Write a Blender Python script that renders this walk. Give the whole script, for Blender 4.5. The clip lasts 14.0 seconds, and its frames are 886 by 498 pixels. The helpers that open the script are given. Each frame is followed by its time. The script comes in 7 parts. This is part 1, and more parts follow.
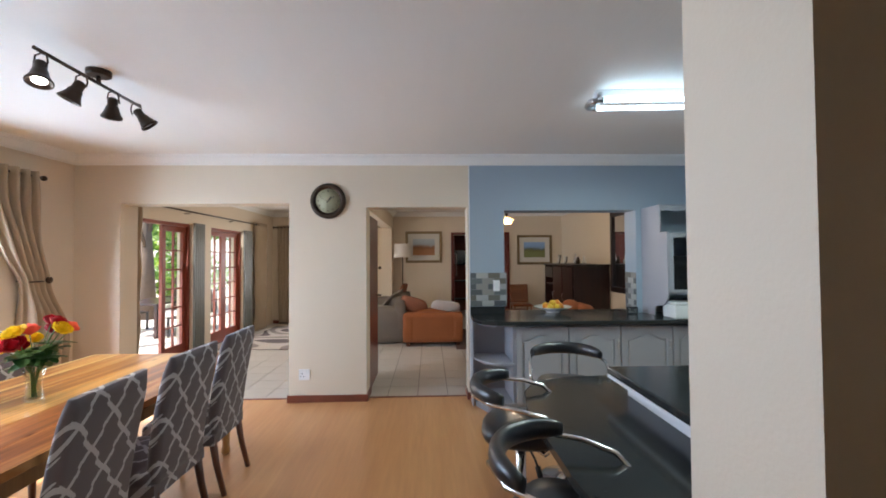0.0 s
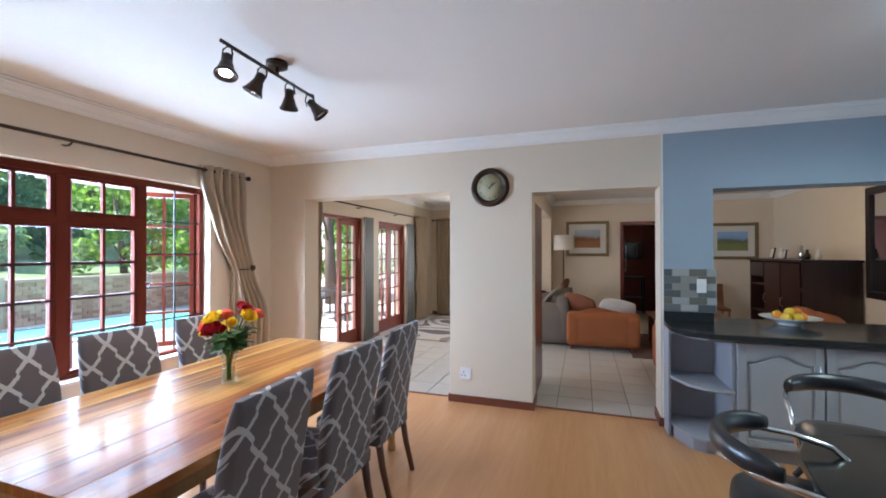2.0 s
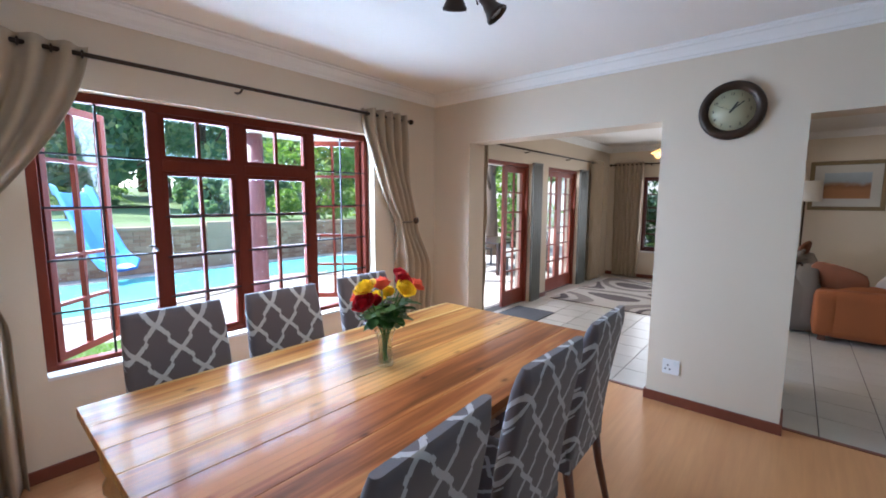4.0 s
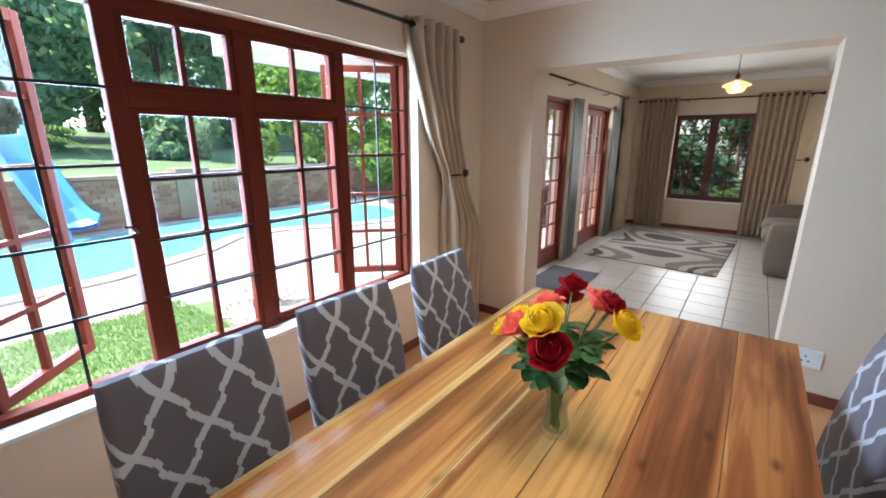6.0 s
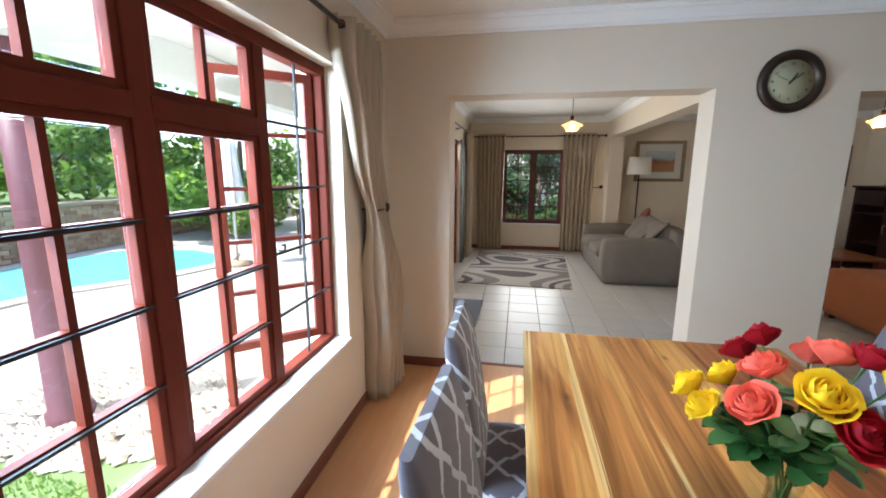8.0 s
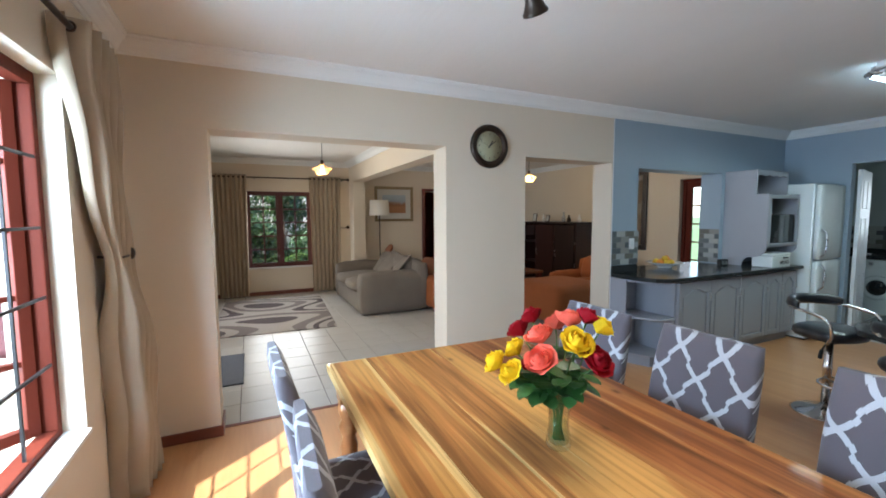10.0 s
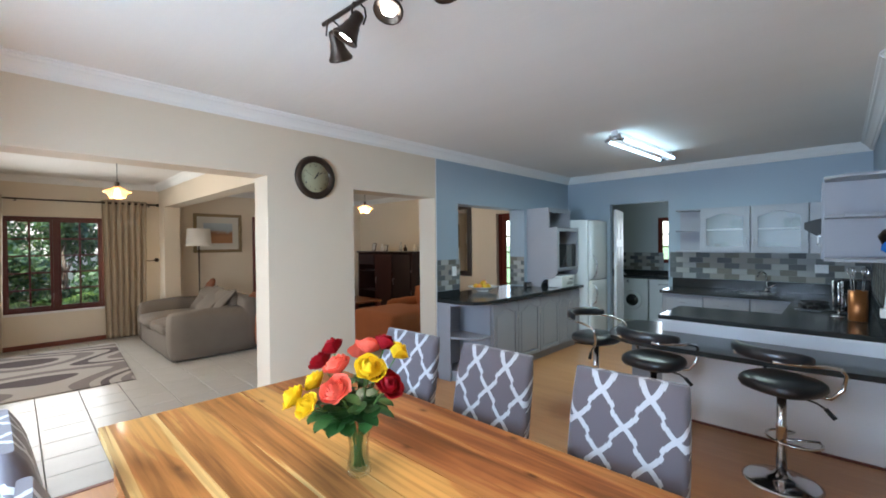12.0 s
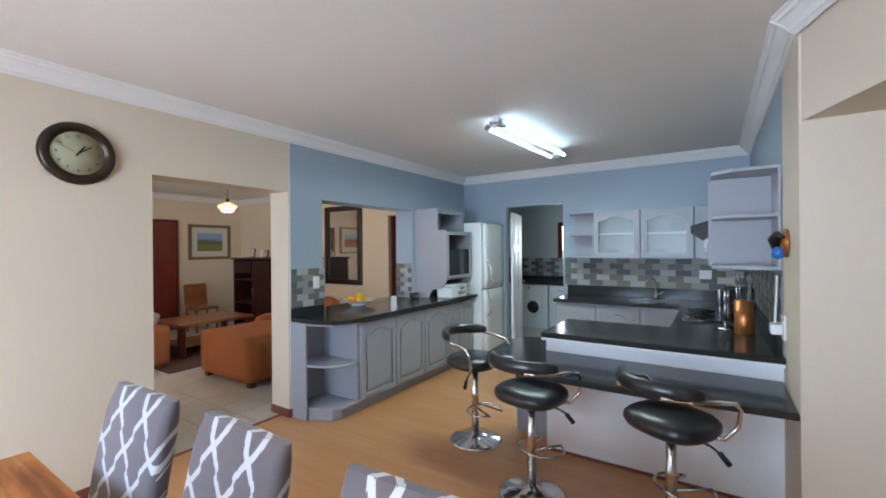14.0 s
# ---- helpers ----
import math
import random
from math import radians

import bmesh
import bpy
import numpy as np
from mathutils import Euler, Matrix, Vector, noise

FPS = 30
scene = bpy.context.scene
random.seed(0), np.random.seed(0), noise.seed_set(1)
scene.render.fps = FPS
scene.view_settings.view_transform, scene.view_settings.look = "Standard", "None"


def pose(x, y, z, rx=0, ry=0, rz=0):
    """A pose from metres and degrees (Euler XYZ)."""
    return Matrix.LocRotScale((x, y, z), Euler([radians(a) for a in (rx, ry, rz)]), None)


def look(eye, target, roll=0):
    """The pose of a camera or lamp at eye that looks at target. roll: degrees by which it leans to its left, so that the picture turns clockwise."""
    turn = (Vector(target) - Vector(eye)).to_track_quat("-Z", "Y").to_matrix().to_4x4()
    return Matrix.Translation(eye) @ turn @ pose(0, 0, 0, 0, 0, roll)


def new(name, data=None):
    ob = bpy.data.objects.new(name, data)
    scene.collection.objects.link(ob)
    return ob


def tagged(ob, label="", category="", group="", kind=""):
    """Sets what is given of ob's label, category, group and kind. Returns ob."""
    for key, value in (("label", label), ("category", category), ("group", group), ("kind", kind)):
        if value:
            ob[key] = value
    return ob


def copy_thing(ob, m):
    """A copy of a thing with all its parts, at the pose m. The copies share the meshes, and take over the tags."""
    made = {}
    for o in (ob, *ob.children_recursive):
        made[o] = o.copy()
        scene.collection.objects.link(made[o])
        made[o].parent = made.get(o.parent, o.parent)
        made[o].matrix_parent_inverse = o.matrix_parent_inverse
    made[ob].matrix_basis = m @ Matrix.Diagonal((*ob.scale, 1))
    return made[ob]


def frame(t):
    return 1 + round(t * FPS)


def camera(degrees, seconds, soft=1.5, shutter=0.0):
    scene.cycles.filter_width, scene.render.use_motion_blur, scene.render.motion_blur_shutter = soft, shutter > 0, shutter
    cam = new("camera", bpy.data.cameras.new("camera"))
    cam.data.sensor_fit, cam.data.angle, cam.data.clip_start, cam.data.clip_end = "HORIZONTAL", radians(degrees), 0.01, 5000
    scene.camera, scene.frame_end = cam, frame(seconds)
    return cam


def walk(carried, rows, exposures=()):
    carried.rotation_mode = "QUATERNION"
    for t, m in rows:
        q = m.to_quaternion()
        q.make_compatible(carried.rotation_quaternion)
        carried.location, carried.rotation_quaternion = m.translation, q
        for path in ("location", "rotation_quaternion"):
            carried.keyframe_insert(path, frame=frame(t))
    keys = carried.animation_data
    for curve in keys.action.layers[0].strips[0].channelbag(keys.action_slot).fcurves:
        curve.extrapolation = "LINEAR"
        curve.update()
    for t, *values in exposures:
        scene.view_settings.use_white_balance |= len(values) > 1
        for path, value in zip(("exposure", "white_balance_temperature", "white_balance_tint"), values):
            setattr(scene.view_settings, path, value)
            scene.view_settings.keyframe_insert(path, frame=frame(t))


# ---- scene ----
cam = camera(94.0, 14.0, soft=1.8)
EXPOSURE = 1.96
PATH = [
    (0, (0.26, 0.334, 1.526), (0.325, 2.332, 1.571), -0.4),
    (0.5, (0.237, 0.489, 1.524), (0.158, 2.487, 1.566), -0.4),
    (1, (0.19, 0.606, 1.511), (-0.055, 2.59, 1.552), -0.3),
    (1.5, (0.11, 0.715, 1.514), (-0.322, 2.668, 1.544), -0.2),
    (2, (0.042, 0.805, 1.514), (-0.602, 2.698, 1.529), -0.1),
    (2.2, (0.004, 0.844, 1.51), (-0.73, 2.705, 1.517), 0.0),
    (2.5, (-0.038, 0.933, 1.513), (-0.906, 2.735, 1.497), -0.0),
    (3, (-0.129, 1.081, 1.53), (-1.186, 2.778, 1.455), 0.2),
    (3.5, (-0.261, 1.255, 1.554), (-1.464, 2.845, 1.401), 0.1),
    (4, (-0.451, 1.391, 1.544), (-1.738, 2.905, 1.313), 0.2),
    (4.2, (-0.503, 1.446, 1.558), (-1.816, 2.929, 1.278), 0.3),
    (6.3, (-1.711, 1.643, 1.603), (-2.81, 3.229, 1.077), 0.4),
    (6.5, (-1.829, 1.655, 1.609), (-2.871, 3.281, 1.091), 0.5),
    (7, (-2.096, 1.675, 1.612), (-2.966, 3.413, 1.139), 0.4),
    (7.2, (-2.208, 1.678, 1.608), (-2.994, 3.461, 1.155), 0.4),
    (9.3, (-2.716, 1.714, 1.534), (-2.241, 3.643, 1.305), -0.3),
    (9.5, (-2.755, 1.691, 1.531), (-2.167, 3.591, 1.323), -0.3),
    (10, (-2.787, 1.611, 1.542), (-1.942, 3.416, 1.381), -0.3),
    (10.5, (-2.802, 1.547, 1.542), (-1.772, 3.257, 1.426), -0.4),
    (11, (-2.779, 1.495, 1.551), (-1.581, 3.094, 1.475), -0.4),
    (11.5, (-2.76, 1.471, 1.55), (-1.437, 2.971, 1.504), -0.5),
    (12, (-2.69, 1.458, 1.557), (-1.25, 2.845, 1.531), -0.5),
    (12.5, (-2.547, 1.466, 1.553), (-1.019, 2.756, 1.535), -0.5),
    (13, (-2.327, 1.481, 1.555), (-0.726, 2.68, 1.542), -0.5),
    (13.5, (-2.08, 1.522, 1.567), (-0.435, 2.658, 1.553), -0.6),
    (14, (-1.73, 1.536, 1.548), (-0.058, 2.633, 1.545), -0.5),
]
walk(cam, [(t, look(eye, target, roll)) for t, eye, target, roll in PATH],
     exposures=[(t, EXPOSURE + s, k, tint) for t, s, k, tint in ((0.0, 0.54, 6350, 15), (0.7, 0.54, 6050, 14), (1.5, 0.58, 5850, 14), (2.8, 0.42, 5650, 13), (4.0, 0.28, 5550, 13), (6.5, 0.15, 5900, 11), (9.5, 0.17, 5950, 9), (11.0, 0.32, 6000, 9), (12.5, 0.46, 6100, 11), (14.0, 0.68, 6250, 14))])

# ---- daylight ----
world = bpy.data.worlds.new("sky")
scene.world = world
world.use_nodes = True
wn = world.node_tree
sky = wn.nodes.new("ShaderNodeTexSky")
sky.sky_type = "NISHITA"
sky.sun_disc = False
SUN_WAY = Vector((0.62, 0.50, -1.0)).normalized()
sky.sun_elevation = math.asin(-SUN_WAY.z)
sky.sun_rotation = math.atan2(-SUN_WAY.x, -SUN_WAY.y)
wn.nodes["Background"].inputs[1].default_value = 0.15
wn.links.new(sky.outputs[0], wn.nodes["Background"].inputs[0])
sun_data = bpy.data.lights.new("sun", "SUN")
sun_data.energy, sun_data.angle, sun_data.color = 2.6, radians(0.6), (1.0, 0.95, 0.87)
sun = new("sun", sun_data)
sun.matrix_world = look((0, 0, 20), Vector((0, 0, 20)) + SUN_WAY)


def daylight(name, centre, towards, width, height, watts, tint=(0.86, 0.93, 1.0), spread=140):
    """Sky light that comes in through an opening."""
    d = bpy.data.lights.new(name, "AREA")
    d.shape, d.size, d.size_y, d.energy, d.color = "RECTANGLE", width, height, watts, tint
    d.spread = radians(spread)
    ob = new(name, d)
    ob.matrix_world = look(centre, Vector(centre) + Vector(towards))
    return ob


daylight("window_daylight", (-4.25, 2.90, 1.60), (1, 0.0, -0.22), 2.5, 1.9, 98, (0.62, 0.79, 1.0), spread=176)
daylight("french_door_daylight", (-3.62, 6.40, 1.1), (1, 0, -0.1), 1.2, 1.9, 4.5, (1.0, 0.96, 0.90))
daylight("french_door_daylight", (-3.62, 8.18, 1.1), (1, 0, -0.1), 1.25, 1.9, 6.5, (1.0, 0.96, 0.90))
daylight("far_window_daylight", (-1.94, 10.375, 1.3), (0, -1, -0.1), 1.7, 1.4, 7, (1.0, 0.97, 0.90))
daylight("living_door_daylight", (3.52, 5.64, 1.1), (-1, 0, -0.1), 0.75, 1.9, 0.6)
daylight("scullery_window_daylight", (6.49, 3.795, 1.58), (-1, 0.0, -0.1), 0.7, 0.88, 2.2)


def lamp_light(name, kind, place, towards, watts, tint):
    """Light given off by a lamp that hangs in the room."""
    d = bpy.data.lights.new(name, kind)
    d.energy, d.color = watts, tint
    ob = new(name, d)
    ob.matrix_world = look(place, Vector(place) + Vector(towards))
    return d


tubes = lamp_light("fluorescent_lamp_light", "AREA", (2.07, 3.005, 2.525), (0.001, 0, -1), 4.8, (0.80, 1.0, 0.90))
tubes.shape, tubes.size, tubes.size_y, tubes.spread = "RECTANGLE", 1.4, 0.16, radians(170)
for y, aim in ((2.42, (0.16, -0.24, -1.0)), (2.66, (-0.45, -0.2, -1.0)), (2.92, (-0.4, 0.45, -1))):
    spot = lamp_light("track_lamp_light", "SPOT", (-1.675 + 0.13 * aim[0], y + 0.13 * aim[1], 2.38), aim, 6.0, (1.0, 0.86, 0.66))
    spot.spot_size, spot.spot_blend, spot.shadow_soft_size = radians(105), 1.0, 0.03

# ---- materials ----
def principled(name):
    m = bpy.data.materials.new(name)
    m.use_nodes = True
    return m, m.node_tree.nodes, m.node_tree.links, m.node_tree.nodes["Principled BSDF"]


def mixed(n, l, fac, a, b, kind="MIX"):
    mix = n.new("ShaderNodeMix")
    mix.data_type, mix.blend_type = "RGBA", kind
    for slot, v in ((0, fac), (6, a), (7, b)):
        if isinstance(v, (int, float)):
            mix.inputs[slot].default_value = v
        elif isinstance(v, tuple):
            mix.inputs[slot].default_value = (*v[:3], 1)
        else:
            l.new(v, mix.inputs[slot])
    return mix.outputs[2]


def maths(n, l, op, a, b=None):
    m = n.new("ShaderNodeMath")
    m.operation = op
    for i, v in enumerate((a, b)):
        if v is None:
            continue
        if isinstance(v, (int, float)):
            m.inputs[i].default_value = v
        else:
            l.new(v, m.inputs[i])
    return m.outputs[0]


def spots(n, l, scale, detail=4.0, stretch=(1, 1, 1), rough=0.55):
    co, mp, tx = n.new("ShaderNodeTexCoord"), n.new("ShaderNodeMapping"), n.new("ShaderNodeTexNoise")
    mp.inputs["Scale"].default_value = stretch
    tx.inputs["Scale"].default_value, tx.inputs["Detail"].default_value, tx.inputs["Roughness"].default_value = scale, detail, rough
    l.new(co.outputs["Object"], mp.inputs[0])
    l.new(mp.outputs[0], tx.inputs["Vector"])
    return tx.outputs["Fac"]


def ramp(n, l, fac, *stops):
    r = n.new("ShaderNodeValToRGB")
    e = r.color_ramp.elements
    while len(e) < len(stops):
        e.new(0.5)
    for s, (p, c) in zip(e, stops):
        s.position, s.color = p, (*((c, c, c) if isinstance(c, (int, float)) else c), 1)
    l.new(fac, r.inputs[0])
    return r.outputs[0]


def relief(n, l, bsdf, height, strength, distance=0.01):
    b = n.new("ShaderNodeBump")
    b.inputs["Strength"].default_value, b.inputs["Distance"].default_value = strength, distance
    l.new(height, b.inputs["Height"])
    l.new(b.outputs[0], bsdf.inputs["Normal"])


def surf(name, col, rough=0.5, metal=0.0, var=0.12, scale=3.0, fine=60.0, bump=0.1, coat=0.0, stretch=(1, 1, 1), per=0.0, sheen=0.0):
    """A surface in one colour with broad blotches, fine grain and relief."""
    m, n, l, p = principled(name)
    broad, grain = spots(n, l, scale, 4, stretch), spots(n, l, fine, 3, stretch)
    c = mixed(n, l, broad, tuple(v * (1 - var) for v in col), tuple(min(1, v * (1 + var)) for v in col))
    c = mixed(n, l, maths(n, l, "MULTIPLY", grain, var * 0.8), c, tuple(v * 0.6 for v in col))
    if per:
        info = n.new("ShaderNodeObjectInfo")
        c = mixed(n, l, maths(n, l, "MULTIPLY", info.outputs["Random"], per), c, tuple(v * 0.35 for v in col))
    l.new(c, p.inputs["Base Color"])
    l.new(maths(n, l, "ADD", maths(n, l, "MULTIPLY", grain, 0.16), rough - 0.08), p.inputs["Roughness"])
    p.inputs["Metallic"].default_value = metal
    p.inputs["Coat Weight"].default_value = coat
    p.inputs["Coat Roughness"].default_value = 0.12
    p.inputs["Sheen Weight"].default_value = sheen
    if bump:
        relief(n, l, p, grain, bump, 0.004)
    return m


def wood(name, dark, light, along="y", scale=1.0, rough=0.35, coat=0.3, contrast=1.0, per=0.7):
    """Boards with long streaks and grain; every board has its own tone."""
    m, n, l, p = principled(name)
    s = {"x": (0.35, 5, 5), "y": (5, 0.35, 5), "z": (5, 5, 0.35)}[along]
    co, mp, info = n.new("ShaderNodeTexCoord"), n.new("ShaderNodeMapping"), n.new("ShaderNodeObjectInfo")
    shift = n.new("ShaderNodeVectorMath")
    shift.operation = "ADD"
    mp.inputs["Scale"].default_value = tuple(v * scale for v in s)
    l.new(co.outputs["Object"], shift.inputs[0])
    off = n.new("ShaderNodeCombineXYZ")
    for i in range(3):
        l.new(maths(n, l, "MULTIPLY", info.outputs["Random"], 17.0 + 5 * i), off.inputs[i])
    l.new(off.outputs[0], shift.inputs[1])
    l.new(shift.outputs[0], mp.inputs[0])
    streak, grain = n.new("ShaderNodeTexNoise"), n.new("ShaderNodeTexNoise")
    for tx, sc, de, di in ((streak, 1.6, 3, 0.8), (grain, 14.0, 6, 0.2)):
        tx.inputs["Scale"].default_value, tx.inputs["Detail"].default_value, tx.inputs["Distortion"].default_value = sc, de, di
        l.new(mp.outputs[0], tx.inputs["Vector"])
    f = maths(n, l, "ADD", maths(n, l, "MULTIPLY", maths(n, l, "SUBTRACT", info.outputs["Random"], 0.5), per), streak.outputs["Fac"])
    mid = tuple((a + b) / 2 for a, b in zip(dark, light))
    c = ramp(n, l, f, (0.5 - 0.22 / contrast, dark), (0.48, mid), (0.5 + 0.16 / contrast, light))
    c = mixed(n, l, maths(n, l, "MULTIPLY", grain.outputs["Fac"], 0.45), c, tuple(v * 0.55 for v in dark))
    l.new(c, p.inputs["Base Color"])
    p.inputs["Roughness"].default_value = rough
    p.inputs["Coat Weight"].default_value, p.inputs["Coat Roughness"].default_value = coat, 0.16
    relief(n, l, p, grain.outputs["Fac"], 0.12, 0.003)
    return m


def table_wood(name, body, heart, pale):
    """Streaky planks: pale sapwood along the sides, red-brown heart, fine grain, a few knots."""
    m, n, l, p = principled(name)
    co, info = n.new("ShaderNodeTexCoord"), n.new("ShaderNodeObjectInfo")
    off = n.new("ShaderNodeCombineXYZ")
    for i, k in enumerate((31.0, 13.0, 7.0)):
        l.new(maths(n, l, "MULTIPLY", info.outputs["Random"], k), off.inputs[i])
    add = n.new("ShaderNodeVectorMath")
    add.operation = "ADD"
    l.new(co.outputs["Object"], add.inputs[0]), l.new(off.outputs[0], add.inputs[1])

    def layer(stretch, scale, detail, distort):
        mp, tx = n.new("ShaderNodeMapping"), n.new("ShaderNodeTexNoise")
        mp.inputs["Scale"].default_value = stretch
        tx.inputs["Scale"].default_value, tx.inputs["Detail"].default_value, tx.inputs["Distortion"].default_value = scale, detail, distort
        l.new(add.outputs[0], mp.inputs[0]), l.new(mp.outputs[0], tx.inputs["Vector"])
        return tx.outputs["Fac"]

    band = layer((4.2, 0.32, 1), 1.6, 4.0, 1.2)
    fibre = layer((48, 1.1, 4), 1.0, 6.0, 0.5)
    vein = layer((11, 0.45, 1), 1.0, 3.0, 1.6)
    edge = n.new("ShaderNodeSeparateXYZ")
    l.new(co.outputs["Object"], edge.inputs[0])
    rim = maths(n, l, "ABSOLUTE", maths(n, l, "DIVIDE", edge.outputs[0], 0.105))
    rim = maths(n, l, "ADD", rim, maths(n, l, "MULTIPLY", maths(n, l, "SUBTRACT", vein, 0.5), 1.3))
    rim = maths(n, l, "ADD", rim, maths(n, l, "MULTIPLY", maths(n, l, "SUBTRACT", info.outputs["Random"], 0.5), 0.35))
    tone = maths(n, l, "ADD", band, maths(n, l, "MULTIPLY", maths(n, l, "SUBTRACT", vein, 0.5), 0.16))
    c = ramp(n, l, tone, (0.34, tuple(v * 0.62 for v in heart)), (0.43, heart), (0.475, tuple(v * 1.15 for v in heart)), (0.50, body), (0.66, tuple(v * 1.12 for v in body)))
    sap = ramp(n, l, rim, (0.95, 0.0), (1.06, 1.0))
    c = mixed(n, l, maths(n, l, "MULTIPLY", sap, pale), c, (0.70, 0.47, 0.19))
    dark = ramp(n, l, fibre, (0.40, 0.60), (0.50, 0.96), (0.62, 1.12))
    c = mixed(n, l, 0.55, c, dark, "MULTIPLY")
    vo = n.new("ShaderNodeTexVoronoi")
    mp = n.new("ShaderNodeMapping")
    mp.inputs["Scale"].default_value = (8.0, 4.0, 1)
    l.new(add.outputs[0], mp.inputs[0]), l.new(mp.outputs[0], vo.inputs["Vector"])
    vo.inputs["Scale"].default_value = 1.0
    knot = ramp(n, l, vo.outputs["Distance"], (0.05, 0.25), (0.10, 0.70), (0.16, 1.0))
    c = mixed(n, l, 0.8, c, knot, "MULTIPLY")
    l.new(c, p.inputs["Base Color"])
    l.new(maths(n, l, "ADD", maths(n, l, "MULTIPLY", fibre, 0.2), 0.26), p.inputs["Roughness"])
    p.inputs["Specular IOR Level"].default_value = 0.05
    p.inputs["Coat Weight"].default_value, p.inputs["Coat Roughness"].default_value, p.inputs["Coat IOR"].default_value = 0.085, 0.07, 1.5
    relief(n, l, p, fibre, 0.10, 0.003)
    return m


def glow(name, col, strength):
    m, n, l, p = principled(name)
    p.inputs["Base Color"].default_value = (*col, 1)
    p.inputs["Emission Color"].default_value = (*col, 1)
    p.inputs["Emission Strength"].default_value = strength
    return m


def clear_pane(name, tint=(0.97, 0.99, 0.98), fall=5.0, top=0.5):
    m, n, l, p = principled(name)
    n.remove(p)
    t, g, f, x = n.new("ShaderNodeBsdfTransparent"), n.new("ShaderNodeBsdfGlossy"), n.new("ShaderNodeLayerWeight"), n.new("ShaderNodeMixShader")
    t.inputs[0].default_value = (*tint, 1)
    g.inputs["Roughness"].default_value = 0.02
    gloss = maths(n, l, "ADD", maths(n, l, "MULTIPLY", maths(n, l, "POWER", f.outputs["Facing"], fall), top), 0.025)
    l.new(gloss, x.inputs[0]), l.new(t.outputs[0], x.inputs[1]), l.new(g.outputs[0], x.inputs[2])
    l.new(x.outputs[0], n["Material Output"].inputs[0])
    return m


def frosted_pane(name, tint, cover):
    """Cloudy glass: part clear, part milky."""
    m, n, l, p = principled(name)
    t, x = n.new("ShaderNodeBsdfTransparent"), n.new("ShaderNodeMixShader")
    p.inputs["Base Color"].default_value, p.inputs["Roughness"].default_value = (*tint, 1), 0.25
    x.inputs[0].default_value = cover
    l.new(t.outputs[0], x.inputs[1]), l.new(p.outputs[0], x.inputs[2])
    l.new(x.outputs[0], n["Material Output"].inputs[0])
    return m


def trellis(name, cloth, line):
    """Woven cover with a printed quatrefoil lattice."""
    m, n, l, p = principled(name)
    co, sx = n.new("ShaderNodeTexCoord"), n.new("ShaderNodeSeparateXYZ")
    l.new(co.outputs["Object"], sx.inputs[0])
    u = maths(n, l, "DIVIDE", sx.outputs[0], 0.180)
    v = maths(n, l, "DIVIDE", maths(n, l, "ADD", sx.outputs[2], maths(n, l, "MULTIPLY", sx.outputs[1], 0.9)), 0.188)
    a, b = maths(n, l, "ADD", u, v), maths(n, l, "SUBTRACT", u, v)

    def rail(s, t):
        wave = maths(n, l, "SINE", maths(n, l, "MULTIPLY", t, 2 * math.pi))
        mid = maths(n, l, "ABSOLUTE", maths(n, l, "SUBTRACT", maths(n, l, "FRACT", maths(n, l, "ADD", t, 0.5)), 0.5))
        notch = maths(n, l, "MULTIPLY", maths(n, l, "LESS_THAN", mid, 0.15), maths(n, l, "MULTIPLY", maths(n, l, "SIGN", wave), 0.034))
        s = maths(n, l, "ADD", maths(n, l, "ADD", s, maths(n, l, "MULTIPLY", wave, 0.040)), notch)
        return maths(n, l, "ABSOLUTE", maths(n, l, "SUBTRACT", maths(n, l, "FRACT", s), 0.5))

    near = maths(n, l, "MINIMUM", rail(a, b), rail(b, a))
    mask = maths(n, l, "LESS_THAN", near, 0.064)
    weave = spots(n, l, 420, 2)
    c = mixed(n, l, mask, cloth, line)
    c = mixed(n, l, maths(n, l, "MULTIPLY", weave, 0.35), c, tuple(x * 0.6 for x in cloth))
    l.new(c, p.inputs["Base Color"])
    p.inputs["Roughness"].default_value = 0.85
    p.inputs["Sheen Weight"].default_value = 0.25
    relief(n, l, p, weave, 0.25, 0.002)
    return m


def chips(name, *cols, rough=0.3, bump=0.03):
    """One tone out of a few for each piece."""
    m, n, l, p = principled(name)
    info = n.new("ShaderNodeObjectInfo")
    r = n.new("ShaderNodeValToRGB")
    r.color_ramp.interpolation = "CONSTANT"
    e = r.color_ramp.elements
    while len(e) < len(cols):
        e.new(0.5)
    for i, c in enumerate(cols):
        e[i].position, e[i].color = i / len(cols), (*c, 1)
    l.new(info.outputs["Random"], r.inputs[0])
    g = spots(n, l, 30, 4)
    l.new(mixed(n, l, maths(n, l, "MULTIPLY", g, 0.3), r.outputs[0], tuple(v * 0.7 for v in cols[0])), p.inputs["Base Color"])
    p.inputs["Roughness"].default_value = rough
    relief(n, l, p, g, bump, 0.004)
    return m


